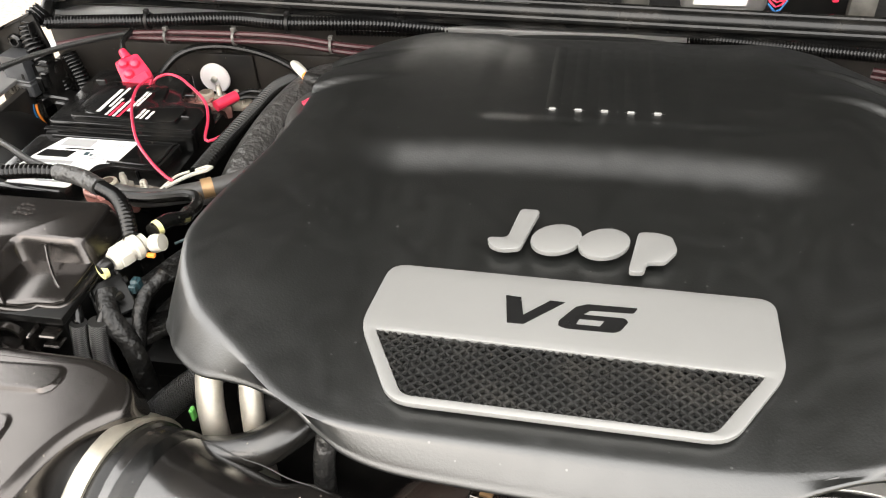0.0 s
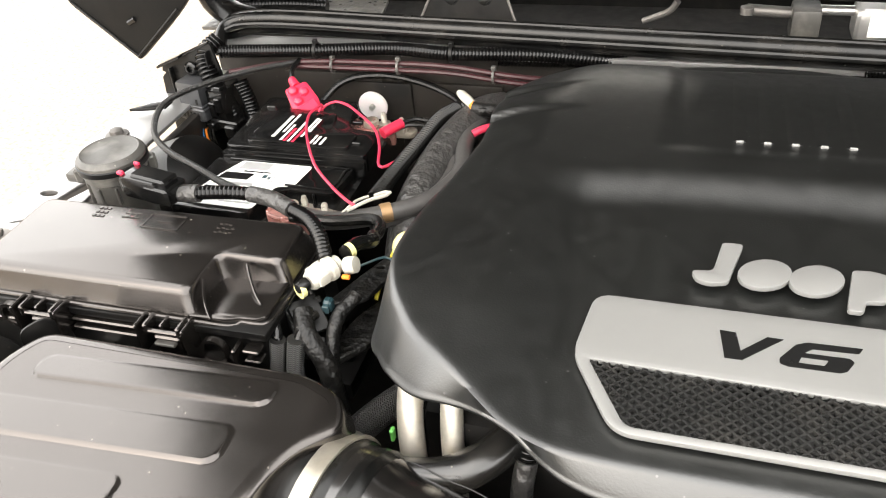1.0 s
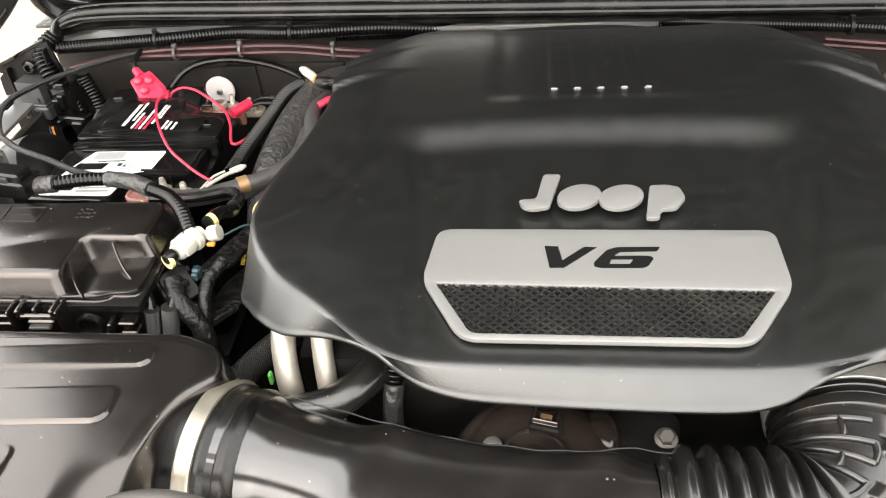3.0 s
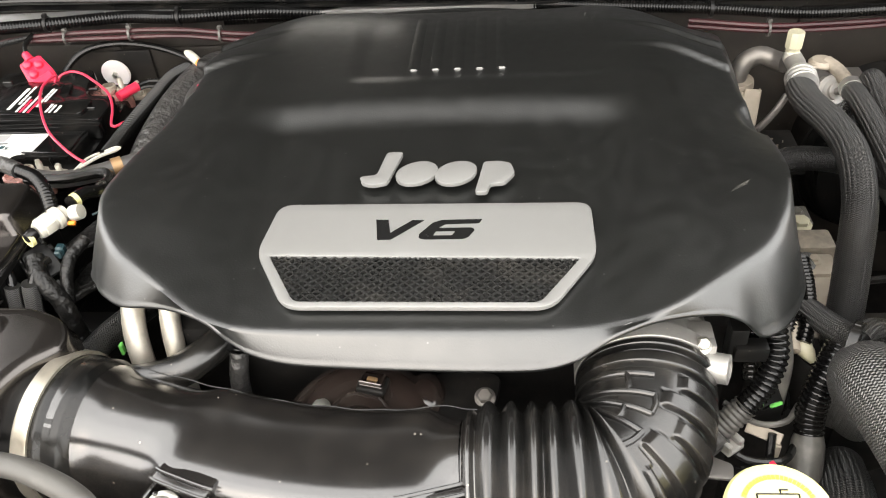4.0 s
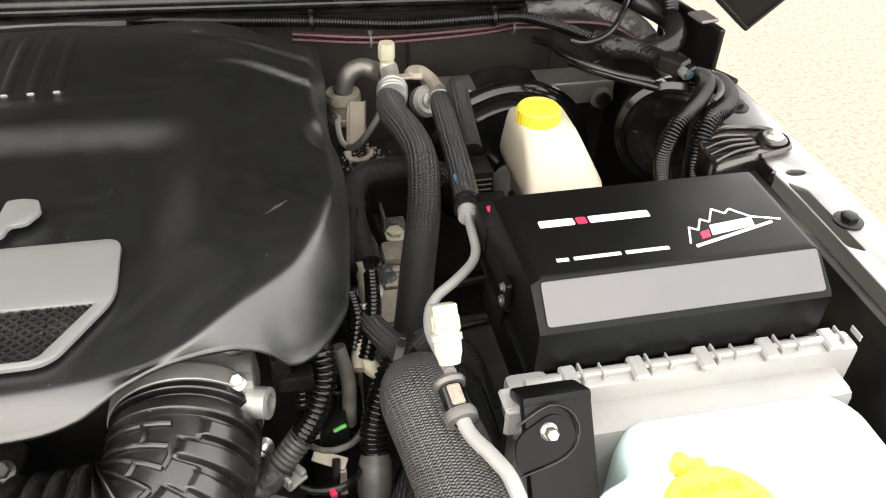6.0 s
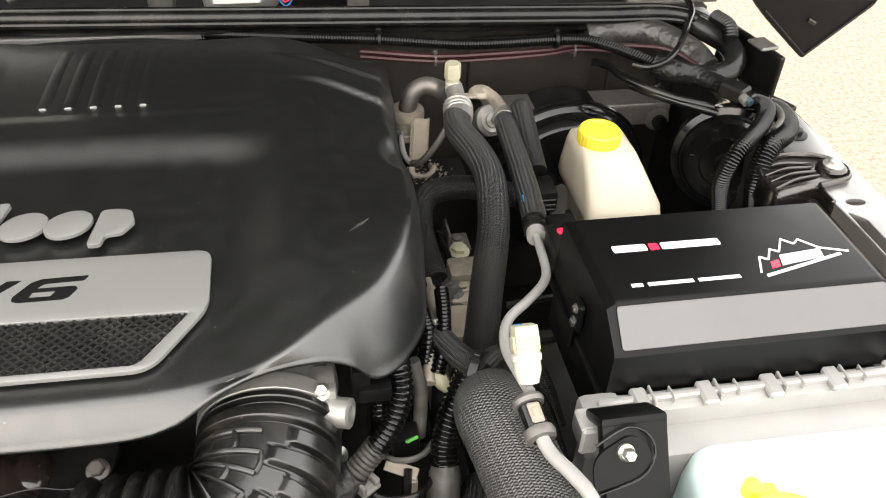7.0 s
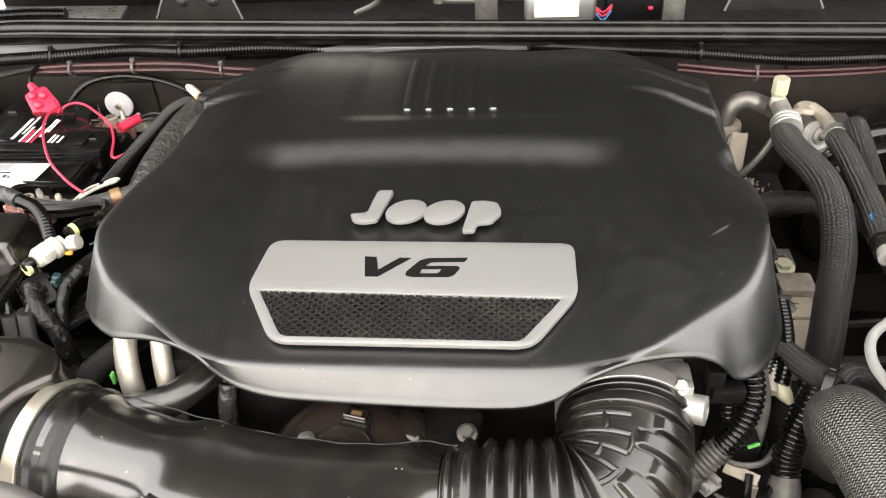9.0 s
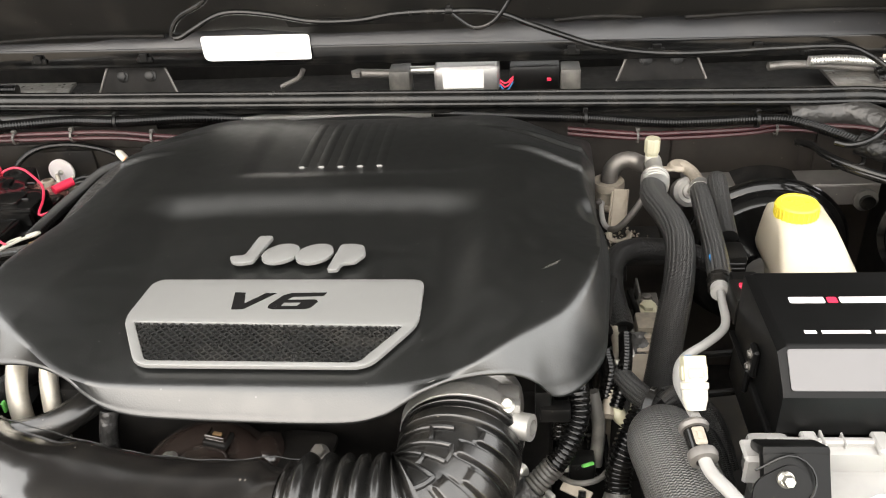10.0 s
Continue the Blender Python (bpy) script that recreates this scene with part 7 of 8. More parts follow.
vd = thing("horn_drum", "round glossy black drum with stepped face near the fender", "drum", (0.69, 0.30, 0.85))
vm = Matrix.Translation((0.733, 0.335, 0.872)) @ Vector((-0.45, -0.88, 0.22)).to_track_quat("Z", "Y").to_matrix().to_4x4()
part("body", lathe([(0, 0.035), (0.012, 0.035), (0.014, 0.03), (0.03, 0.03), (0.033, 0.026), (0.05, 0.026), (0.054, 0.018), (0.056, 0.018), (0.058, 0.012), (0.066, 0.01), (0.0675, 0.0), (0.066, -0.02), (0.05, -0.05), (0.0, -0.05)], 48, vm), "gloss", vd)
for k in range(6):
    part("lug", rbox(0.038, 0.044, -0.003, 0.003, 0.025, 0.028, 0.0005, 1, vm @ Matrix.Rotation(k * 1.047, 4, "Z")), "gloss", vd)
db = thing("strut_cover", "ribbed black plastic cover bolted to the fender", "cover", (0.75, 0.2, 0.88))
edge = rounded([(0.690, 0.160), (0.735, 0.172), (0.790, 0.184), (0.798, 0.206), (0.782, 0.230), (0.742, 0.238), (0.698, 0.222)], 0.014)
part("cover", slab(edge, 0.900, 0.936, 0.005), "satin", db)
part("rim", hose([(x, y, 0.937) for x, y in edge[9:]], 0.0032, 8), "satin", db)
for k in range(4):
    part("rib", hose([(0.698, 0.176 + 0.012 * k, 0.936), (0.726, 0.186 + 0.0105 * k, 0.939), (0.757, 0.193 + 0.008 * k, 0.937)], 0.0017, 8), "satin", db)
part("boss", lathe([(0, 0.004), (0.013, 0.004), (0.016, 0.002), (0.017, -0.002), (0.017, -0.004)], 28, Matrix.Translation((0.778, 0.203, 0.938))), "satin", db)
part("bolt", hexbolt((0.778, 0.203, 0.942), 0.0065, 0.007, 1.7), "zinc", db)
part("leg", rbox(0.750, 0.756, 0.150, 0.186, 0.905, 0.934, 0.002, 1), "satin", db)


def engine_flank():
    """Castings, bolts and small lines in the gap beside the cover."""
    t = thing("cylinder_flank", "grimy castings and brackets beside the engine cover", "engine casting", (0.33, 0.1, 0.8))
    part("casting", rbox(0.30, 0.345, 0.02, 0.10, 0.80, 0.880, 0.008), "corroded", t, "dusty grey casting")
    part("casting", rbox(0.343, 0.378, 0.131, 0.160, 0.80, 0.892, 0.004), "corroded", t, "dusty brown-grey casting")
    part("casting", rbox(0.338, 0.372, 0.098, 0.128, 0.80, 0.888, 0.004), "corroded", t, "dusty brown-grey casting")
    part("casting", rbox(0.326, 0.366, 0.052, 0.095, 0.80, 0.888, 0.004), "corroded", t, "dusty brown-grey casting")
    part("casting", rbox(0.30, 0.342, 0.13, 0.20, 0.80, 0.858, 0.008), "corroded", t)
    part("casting", rbox(0.34, 0.40, -0.03, 0.05, 0.76, 0.84, 0.010), "void", t)
    part("housing", lathe([(0, 0), (0.022, 0), (0.022, 0.05), (0.018, 0.056), (0, 0.056)], 24, Matrix.Translation((0.325, 0.0, 0.83))), "void", t, "round filter housing")
    part("boss", lathe([(0, 0), (0.014, 0), (0.014, 0.02), (0.010, 0.024), (0, 0.024)], 20, Matrix.Translation((0.322, 0.095, 0.868))), "cast", t)
    part("bolt", hexbolt((0.363, 0.190, 0.872), 0.0085, 0.009, 1.35), "cream", t, "yellowish plated bolt")
    part("bolt", hexbolt((0.334, 0.148, 0.858), 0.007, 0.006, 1.4), "cast", t)
    part("bracket", rbox(0.338, 0.366, 0.168, 0.19, 0.868, 0.874, 0.003), "void", t)
    part("line", hose([(0.305, 0.19, 0.92), (0.312, 0.15, 0.905), (0.318, 0.10, 0.90), (0.312, 0.05, 0.905), (0.303, 0.02, 0.91), (0.298, -0.01, 0.90)], 0.0055, 12), "corroded", t, "crusted line along the flank")
    part("line", hose([(0.343, 0.125, 0.882), (0.344, 0.108, 0.876), (0.342, 0.088, 0.86), (0.340, 0.07, 0.83)], 0.0135, 16), "tape", t, "dusty rubber stub")
    part("line", hose([(0.318, 0.165, 0.93), (0.31, 0.13, 0.925), (0.303, 0.09, 0.93)], 0.006, 12), "void", t)
    part("conduit", conduit([(0.302, 0.06, 0.915), (0.303, 0.03, 0.915), (0.296, 0.005, 0.905)], 0.0075, 12), "conduit", t)
    part("plug", rbox(0.307, 0.33, 0.105, 0.13, 0.885, 0.905, 0.003), "matt", t)
    part("line", hose([(0.333, 0.24, 0.90), (0.329, 0.195, 0.892), (0.336, 0.155, 0.884), (0.332, 0.105, 0.882), (0.323, 0.06, 0.888), (0.317, 0.02, 0.896), (0.31, -0.005, 0.89)], 0.0058, 12), "dusty", t, "dusty grey line")
    part("line", hose([(0.345, 0.21, 0.885), (0.349, 0.17, 0.88), (0.347, 0.13, 0.876), (0.352, 0.09, 0.872), (0.349, 0.05, 0.862), (0.341, 0.01, 0.85)], 0.0036, 10), "rubber", t)
    part("conduit", conduit([(0.322, 0.075, 0.925), (0.319, 0.045, 0.922), (0.313, 0.015, 0.916), (0.305, -0.005, 0.905)], 0.0068, 12), "conduit", t)
    part("clamp", joined(lathe([(0.0058, -0.003), (0.0078, -0.003), (0.0078, 0.003), (0.0058, 0.003), (0.0058, -0.003)], 18, Matrix.Translation((0.3335, 0.13, 0.883)) @ Matrix.Rotation(radians(90), 4, "X")), rbox(0.338, 0.35, 0.127, 0.133, 0.880, 0.886, 0.001, 1)), "steel", t)
    part("plug", joined(rbox(0.322, 0.340, 0.205, 0.226, 0.898, 0.916, 0.003), rbox(0.326, 0.336, 0.196, 0.207, 0.902, 0.912, 0.002, 1)), "matt", t)
    part("stay", joined(rbox(0.352, 0.378, 0.195, 0.225, 0.868, 0.871, 0.001, 1), rbox(0.352, 0.355, 0.195, 0.225, 0.868, 0.892, 0.001, 1)), "dusty", t, "bent grimy stay")
    part("bolt", hexbolt((0.365, 0.212, 0.871), 0.0055, 0.005, 1.4), "steel", t)
    part("bolt", hexbolt((0.352, 0.117, 0.888), 0.005, 0.005, 1.4), "corroded", t)
    part("shelf", rbox(0.395, 0.47, -0.05, 0.13, 0.80, 0.806, 0.002), "underpaint", t)
    part("shelf_rail", hose([(0.385, 0.075, 0.90), (0.41, 0.078, 0.90), (0.44, 0.082, 0.90)], 0.0035, 8), "matt", t)
    part("shelf_rail", hose([(0.385, 0.035, 0.885), (0.41, 0.037, 0.887), (0.44, 0.04, 0.888)], 0.0035, 8), "matt", t)
    f = thing("lower_clutter", "dark plugs and leads low beside the throttle body", "wiring", (0.26, -0.08, 0.8))
    part("plug", rbox(0.262, 0.285, -0.05, -0.03, 0.855, 0.88, 0.003), "matt", f)
    part("plug", rbox(0.235, 0.262, -0.11, -0.085, 0.82, 0.85, 0.004), "gloss", f)
    part("bolt", hexbolt((0.237, -0.128, 0.825), 0.006, 0.006, 1.5), "cast", f)
    part("plate", rbox(0.19, 0.26, -0.16, -0.11, 0.812, 0.822, 0.003), "dusty", f)
    part("plate", rbox(0.255, 0.32, -0.14, -0.07, 0.80, 0.815, 0.003), "dusty", f)
    part("lead", hose([(0.286, -0.022, 0.845), (0.296, -0.03, 0.855), (0.292, -0.012, 0.875), (0.278, -0.015, 0.88)], 0.003, 8), "rubber", f)
    part("lead", hose([(0.272, -0.07, 0.87), (0.268, -0.09, 0.84), (0.268, -0.10, 0.80)], 0.0035, 8), "rubber", f)
    red_at = Matrix.Translation((0.2665, -0.097, 0.866)) @ Matrix.Rotation(radians(20), 4, "Z")
    part("plug", rbox(-0.0022, 0.0022, -0.003, 0.003, -0.003, 0.002, 0.0006, 1, red_at), "red", f, "small red plug")
    turn = Matrix.Translation((0.239, -0.078, 0.866)) @ Matrix.Rotation(radians(35), 4, "Z")
    part("clamp", joined(rbox(-0.009, 0.009, -0.006, 0.006, -0.004, 0.0, 0.001, 1, turn), rbox(-0.009, -0.005, -0.006, 0.006, -0.001, 0.008, 0.001, 1, turn), rbox(0.004, 0.009, -0.005, 0.005, -0.001, 0.006, 0.001, 1, turn)), "cast", f, "grey metal clamp")
    part("stay", joined(rbox(-0.014, 0.014, -0.005, 0.005, -0.002, 0.0, 0.0006, 1, Matrix.Translation((0.267, -0.066, 0.866)) @ Matrix.Rotation(radians(-30), 4, "Z") @ Matrix.Rotation(radians(24), 4, "X")), rbox(-0.003, 0.003, -0.005, 0.005, -0.03, 0.0, 0.0006, 1, Matrix.Translation((0.276, -0.072, 0.862)))), "corroded", f, "bent rusty stay")
    part("bracket", slab(rounded([(0.205, -0.105), (0.235, -0.108), (0.238, -0.094), (0.222, -0.086), (0.207, -0.09)], 0.004), 0.860, 0.863, 0.0008), "steel", f, "grimy flat bracket")
    part("bolt", hexbolt((0.219, -0.047, 0.868), 0.005, 0.006, 1.5, (0.3, -0.5, 0.8)), "zinc", f)
    part("plug", joined(rbox(0.256, 0.264, -0.042, -0.036, 0.864, 0.873, 0.0012, 1), rbox(0.258, 0.262, -0.046, -0.041, 0.866, 0.871, 0.0008, 1)), "white", f, "small white plug")
    part("lead", hose([(0.262, -0.044, 0.869), (0.269, -0.050, 0.876), (0.275, -0.0495, 0.880)], 0.0013, 6), "rubber", f)
    part("lead", hose([(0.240, -0.040, 0.872), (0.262, -0.058, 0.868), (0.284, -0.060, 0.872), (0.300, -0.040, 0.868)], 0.0026, 8), "dusty", f, "dusty grey lead")
    part("lead", hose([(0.230, -0.066, 0.860), (0.250, -0.086, 0.858), (0.276, -0.090, 0.862), (0.292, -0.070, 0.855)], 0.0032, 8), "rubber", f)
    part("lead", hose([(0.282, -0.006, 0.878), (0.280, -0.026, 0.872), (0.286, -0.044, 0.860)], 0.0028, 8), "conduit", f)
    part("box", joined(rbox(0.278, 0.300, -0.018, 0.004, 0.84, 0.868, 0.002, 1), rbox(0.282, 0.296, -0.014, 0.0, 0.867, 0.873, 0.0012, 1)), "gloss", f)
    part("bolt", hexbolt((0.2, -0.102, 0.90), 0.0055, 0.007, 1.3, (0.5, -0.6, 0.5)), "zinc", f)


engine_flank()


# ---- cowl seal, looms along the firewall, wiper parts ----
def zb(x):
    return 1.002 - 0.016 * x


def yb(x):
    return 0.515 - 0.02 * x


seal = thing("cowl_seal", "black double-ribbed rubber cowl seal", "seal", (0, 0.51, 0.99))
line = [(-0.665, 0.49, 0.985), (-0.664, 0.523, 1.003)] + [(x, yb(x), zb(x)) for x in (-0.60, -0.4, -0.2, 0.0, 0.2, 0.4, 0.6, 0.70)] + [(0.745, 0.475, 0.985), (0.752, 0.44, 0.975)]
part("bulb", hose(line, 0.0085, 14), "rubber", seal)
part("rib", hose([(x, y - 0.011, z - 0.004) for x, y, z in line], 0.0042, 10), "rubber", seal)
part("rib", hose([(x, y + 0.011, z + 0.004) for x, y, z in line], 0.005, 10), "rubber", seal)
part("foot", hose([(x, y - 0.004, z - 0.014) for x, y, z in line[1:-1]], 0.009, 10, 0.01, 0.5), "gloss", seal)

lo = thing("cowl_loom", "corrugated wiring loom tied along the firewall", "wiring loom", (0, 0.5, 0.95))
part("conduit", conduit([(-0.655, 0.478, 0.985), (-0.624, 0.482, 0.985), (-0.527, 0.489, 0.987), (-0.43, 0.505, 0.986), (-0.354, 0.498, 0.986), (-0.25, 0.506, 0.985), (-0.172, 0.512, 0.979), (-0.1, 0.526, 0.972)], 0.0085, 14, 0.0042), "conduit", lo)
part("conduit", conduit([(-0.30, 0.512, 0.974), (-0.2, 0.52, 0.972), (-0.1, 0.527, 0.968)], 0.0075, 12), "conduit", lo)
part("conduit", conduit([(-0.66, 0.485, 0.998), (-0.672, 0.465, 0.985), (-0.66, 0.45, 0.955), (-0.645, 0.455, 0.91), (-0.64, 0.46, 0.85)], 0.0125, 14, 0.005), "conduit", lo)
part("conduit", conduit([(-0.62, 0.45, 0.96), (-0.605, 0.44, 0.92), (-0.60, 0.43, 0.84)], 0.0095, 12), "conduit", lo)
part("conduit", conduit([(0.1, 0.512, 0.98), (0.206, 0.488, 0.983), (0.312, 0.472, 0.983), (0.418, 0.452, 0.982), (0.518, 0.45, 0.984), (0.562, 0.446, 0.985), (0.590, 0.432, 0.983), (0.615, 0.412, 0.980), (0.640, 0.392, 0.975), (0.660, 0.382, 0.968)], 0.0072, 16, 0.0034), "conduit", lo)
for x, y, z in ((-0.527, 0.489, 0.987), (-0.354, 0.498, 0.986), (0.312, 0.472, 0.983), (0.53, 0.45, 0.984)):
    part("tie", tie((x, y, z), 0.0093, (1, 0.02, 0), 0.004), "matt", lo)
rw = thing("red_wires", "pair of dusty dark red wires clipped below the loom", "wire", (0, 0.5, 0.95))
part("wire", hose([(-0.64, 0.462, 0.965), (-0.548, 0.482, 0.974), (-0.423, 0.49, 0.974), (-0.352, 0.491, 0.972), (-0.28, 0.485, 0.967), (-0.2, 0.50, 0.955)], 0.0032, 8), "maroon", rw)
part("wire", hose([(-0.56, 0.480, 0.969), (-0.423, 0.488, 0.966), (-0.352, 0.49, 0.964), (-0.28, 0.484, 0.959), (-0.2, 0.50, 0.947)], 0.0032, 8), "maroon", rw)
part("wire", hose([(0.29, 0.48, 0.965), (0.379, 0.458, 0.965), (0.449, 0.456, 0.966), (0.523, 0.459, 0.967), (0.57, 0.466, 0.968), (0.672, 0.449, 0.968), (0.71, 0.41, 0.96)], 0.0032, 8), "maroon", rw)
part("wire", hose([(0.29, 0.482, 0.957), (0.379, 0.461, 0.957), (0.449, 0.458, 0.958), (0.523, 0.461, 0.96), (0.57, 0.468, 0.961), (0.64, 0.455, 0.96)], 0.0032, 8), "maroon", rw)
for x, y, z in ((-0.505, 0.484, 0.970), (-0.42, 0.488, 0.970), (-0.30, 0.486, 0.965), (0.38, 0.458, 0.961), (0.56, 0.464, 0.964)):
    part("clip", tie((x, y, z), 0.0078, (1, 0, 0), 0.003), "dusty", rw, "grey zip tie")

bw = thing("black_lead", "thin black lead looping from the firewall to the battery", "wire", (-0.6, 0.3, 0.97))
part("wire", hose([(-0.545, 0.485, 0.974), (-0.602, 0.455, 0.972), (-0.655, 0.405, 0.97), (-0.672, 0.358, 0.97), (-0.645, 0.295, 0.972), (-0.60, 0.25, 0.976), (-0.54, 0.214, 0.98), (-0.495, 0.185, 0.985), (-0.465, 0.172, 0.987)], 0.0036, 10), "braid_fine", bw)
pc = thing("pump_lead", "corrugated lead with grey tape from the pump", "conduit", (-0.45, 0.16, 0.98))
part("tape", hose([(-0.535, 0.157, 0.988), (-0.505, 0.158, 0.990)], 0.0085, 14), "tape", pc)
part("conduit", conduit([(-0.507, 0.158, 0.990), (-0.48, 0.162, 0.991), (-0.452, 0.165, 0.99)], 0.0068, 12), "conduit", pc)
part("tape", hose([(-0.455, 0.165, 0.99), (-0.43, 0.160, 0.99), (-0.407, 0.15, 0.988)], 0.0078, 14), "tape", pc)
part("conduit", conduit([(-0.408, 0.151, 0.988), (-0.385, 0.138, 0.988), (-0.368, 0.12, 0.986), (-0.354, 0.098, 0.978)], 0.0068, 12), "conduit", pc)

bl = thing("battery_loom", "thick taped battery cables beside the engine cover", "wiring loom", (-0.32, 0.3, 0.9))
part("cable", hose([(-0.285, 0.46, 0.935), (-0.30, 0.425, 0.945), (-0.315, 0.37, 0.945), (-0.325, 0.31, 0.938), (-0.33, 0.25, 0.925), (-0.325, 0.20, 0.90), (-0.315, 0.16, 0.86)], 0.021, 20), "tape", bl)
part("cable", hose([(-0.295, 0.40, 0.95), (-0.30, 0.35, 0.952), (-0.292, 0.295, 0.948), (-0.312, 0.245, 0.945), (-0.35, 0.214, 0.945), (-0.395, 0.196, 0.945), (-0.43, 0.2, 0.945)], 0.0092, 16), "cloth_tape", bl)
part("cable", hose([(-0.298, 0.39, 0.944), (-0.31, 0.34, 0.945), (-0.303, 0.29, 0.94), (-0.322, 0.24, 0.938), (-0.36, 0.208, 0.938)], 0.009, 16), "cloth_tape", bl)
part("brown_tape", hose([(-0.341, 0.220, 0.9455), (-0.350, 0.2145, 0.9455)], 0.0100, 14), "rust", bl, "brown tape wrap")
part("conduit", conduit([(-0.335, 0.435, 0.945), (-0.342, 0.40, 0.952), (-0.348, 0.354, 0.952), (-0.357, 0.295, 0.95), (-0.366, 0.24, 0.945)], 0.0086, 16, 0.0038, 0.24), "conduit", bl)
part("conduit", conduit([(-0.335, 0.435, 0.945), (-0.31, 0.455, 0.945), (-0.27, 0.45, 0.945)], 0.0085, 14), "conduit", bl)
part("cable", hose([(-0.303, 0.401, 0.967), (-0.288, 0.398, 0.966), (-0.268, 0.405, 0.962), (-0.245, 0.41, 0.955)], 0.0075, 14), "grime_tape", bl)
part("wire", sweep([Vector(p) for p in ((-0.329, 0.430, 0.971), (-0.327, 0.4275, 0.971), (-0.322, 0.4225, 0.971), (-0.312, 0.4115, 0.970), (-0.304, 0.4025, 0.969))], [0.0012, 0.0034, 0.0052, 0.0056, 0.0050], 14), "white", bl, "short pale wire end")
part("wire", hose([(-0.3045, 0.403, 0.969), (-0.301, 0.399, 0.9685)], 0.0052, 10), "orange", bl, "orange wire end")
part("wire", hose([(-0.385, 0.196, 0.952), (-0.380, 0.206, 0.955), (-0.375, 0.219, 0.956), (-0.365, 0.226, 0.957)], 0.0013, 8), "white", bl, "white wire loop")
part("wire", hose([(-0.378, 0.200, 0.956), (-0.362, 0.218, 0.958), (-0.348, 0.229, 0.958), (-0.346, 0.234, 0.958), (-0.352, 0.2355, 0.957), (-0.361, 0.229, 0.956)], 0.0019, 8), "white", bl, "white wire loop")
part("wire", hose([(-0.435, 0.192, 0.948), (-0.39, 0.19, 0.95), (-0.35, 0.192, 0.955), (-0.335, 0.175, 0.958), (-0.335, 0.15, 0.962)], 0.0055, 10), "rubber", bl)
part("wire", hose([(-0.292, 0.352, 0.962), (-0.281, 0.360, 0.965), (-0.268, 0.372, 0.962)], 0.0042, 10), "red_wire", bl, "red cable end")
part("wire", hose([(-0.345, 0.14, 0.94), (-0.32, 0.15, 0.945), (-0.305, 0.135, 0.93)], 0.0012, 6), "teal", bl, "thin blue wire")
part("wire", hose([(-0.318, 0.16, 0.945), (-0.322, 0.14, 0.935), (-0.325, 0.12, 0.92)], 0.002, 6), "yellow", bl, "thin yellow wire")
fwh = thing("firewall_lead", "black lead arching over the firewall insulation", "wire", (-0.45, 0.5, 0.92))
part("wire", hose([(-0.545, 0.47, 0.90), (-0.51, 0.505, 0.935), (-0.46, 0.515, 0.945), (-0.40, 0.51, 0.94), (-0.35, 0.49, 0.93), (-0.335, 0.46, 0.925)], 0.0045, 10), "rubber", fwh)
fr = thing("braided_leads", "pair of woven sleeved leads dropping past the fuse box", "wire", (-0.36, 0.0, 0.9))
part("sleeve", hose([(-0.373, 0.029, 0.947), (-0.376, 0.027, 0.93), (-0.379, 0.026, 0.91), (-0.378, 0.024, 0.86)], 0.0068, 16), "braid_coarse", fr)
part("lead", hose([(-0.378, 0.075, 0.957), (-0.383, 0.062, 0.960), (-0.382, 0.047, 0.957), (-0.375, 0.033, 0.949), (-0.374, 0.029, 0.94)], 0.0046, 12), "gloss", fr, "shiny black lead")
part("sleeve", hose([(-0.358, 0.032, 0.947), (-0.361, 0.030, 0.93), (-0.364, 0.029, 0.91), (-0.363, 0.027, 0.86)], 0.0074, 16), "braid_coarse", fr)
part("lead", hose([(-0.352, 0.06, 0.95), (-0.355, 0.045, 0.952), (-0.358, 0.034, 0.944)], 0.004, 10), "rubber", fr)
part("wire", hose([(-0.386, 0.052, 0.958), (-0.384, 0.04, 0.956), (-0.380, 0.032, 0.948)], 0.0018, 8), "cast", fr, "pale bare wire")
tp = thing("taped_bundle", "ragged black taped wire bundle", "wiring loom", (-0.34, 0.04, 0.9))
part("taped_wire", hose([(-0.362, 0.058, 0.955), (-0.352, 0.04, 0.945), (-0.335, 0.03, 0.925), (-0.325, 0.02, 0.88)], 0.0085, 14, 0.006, 0.8), "grime_tape", tp)
part("taped_wire", hose([(-0.325, 0.085, 0.955), (-0.335, 0.06, 0.945), (-0.333, 0.035, 0.92)], 0.006, 12), "grime_tape", tp)
part("flap", slab(rounded([(-0.345, 0.02), (-0.305, 0.07), (-0.285, 0.14), (-0.31, 0.14), (-0.335, 0.09)], 0.012), 0.915, 0.922, 0.002), "grime_tape", tp)
solo("loom_sleeve", hose([(-0.25, 0.02, 0.93), (-0.275, -0.01, 0.925), (-0.295, -0.03, 0.91), (-0.32, -0.05, 0.87)], 0.0115, 16), "braid_fine", "woven sleeve running under the cover's corner", "hose")

# brake side looms
rl = thing("fender_loom", "corrugated looms curling down by the fender", "wiring loom", (0.7, 0.25, 0.9))
part("conduit", conduit([(0.722, 0.318, 0.962), (0.736, 0.303, 0.965), (0.734, 0.284, 0.966), (0.715, 0.258, 0.965), (0.692, 0.238, 0.960), (0.672, 0.225, 0.950), (0.664, 0.222, 0.930), (0.666, 0.224, 0.905), (0.676, 0.225, 0.870)], 0.0100, 16, 0.0031, 0.13), "conduit", rl)
part("conduit", conduit([(0.735, 0.325, 0.953), (0.758, 0.308, 0.955), (0.760, 0.281, 0.955), (0.746, 0.254, 0.955), (0.720, 0.236, 0.952), (0.706, 0.224, 0.940), (0.702, 0.217, 0.918), (0.708, 0.218, 0.890), (0.716, 0.22, 0.86)], 0.0120, 16, 0.0034, 0.13), "conduit", rl)
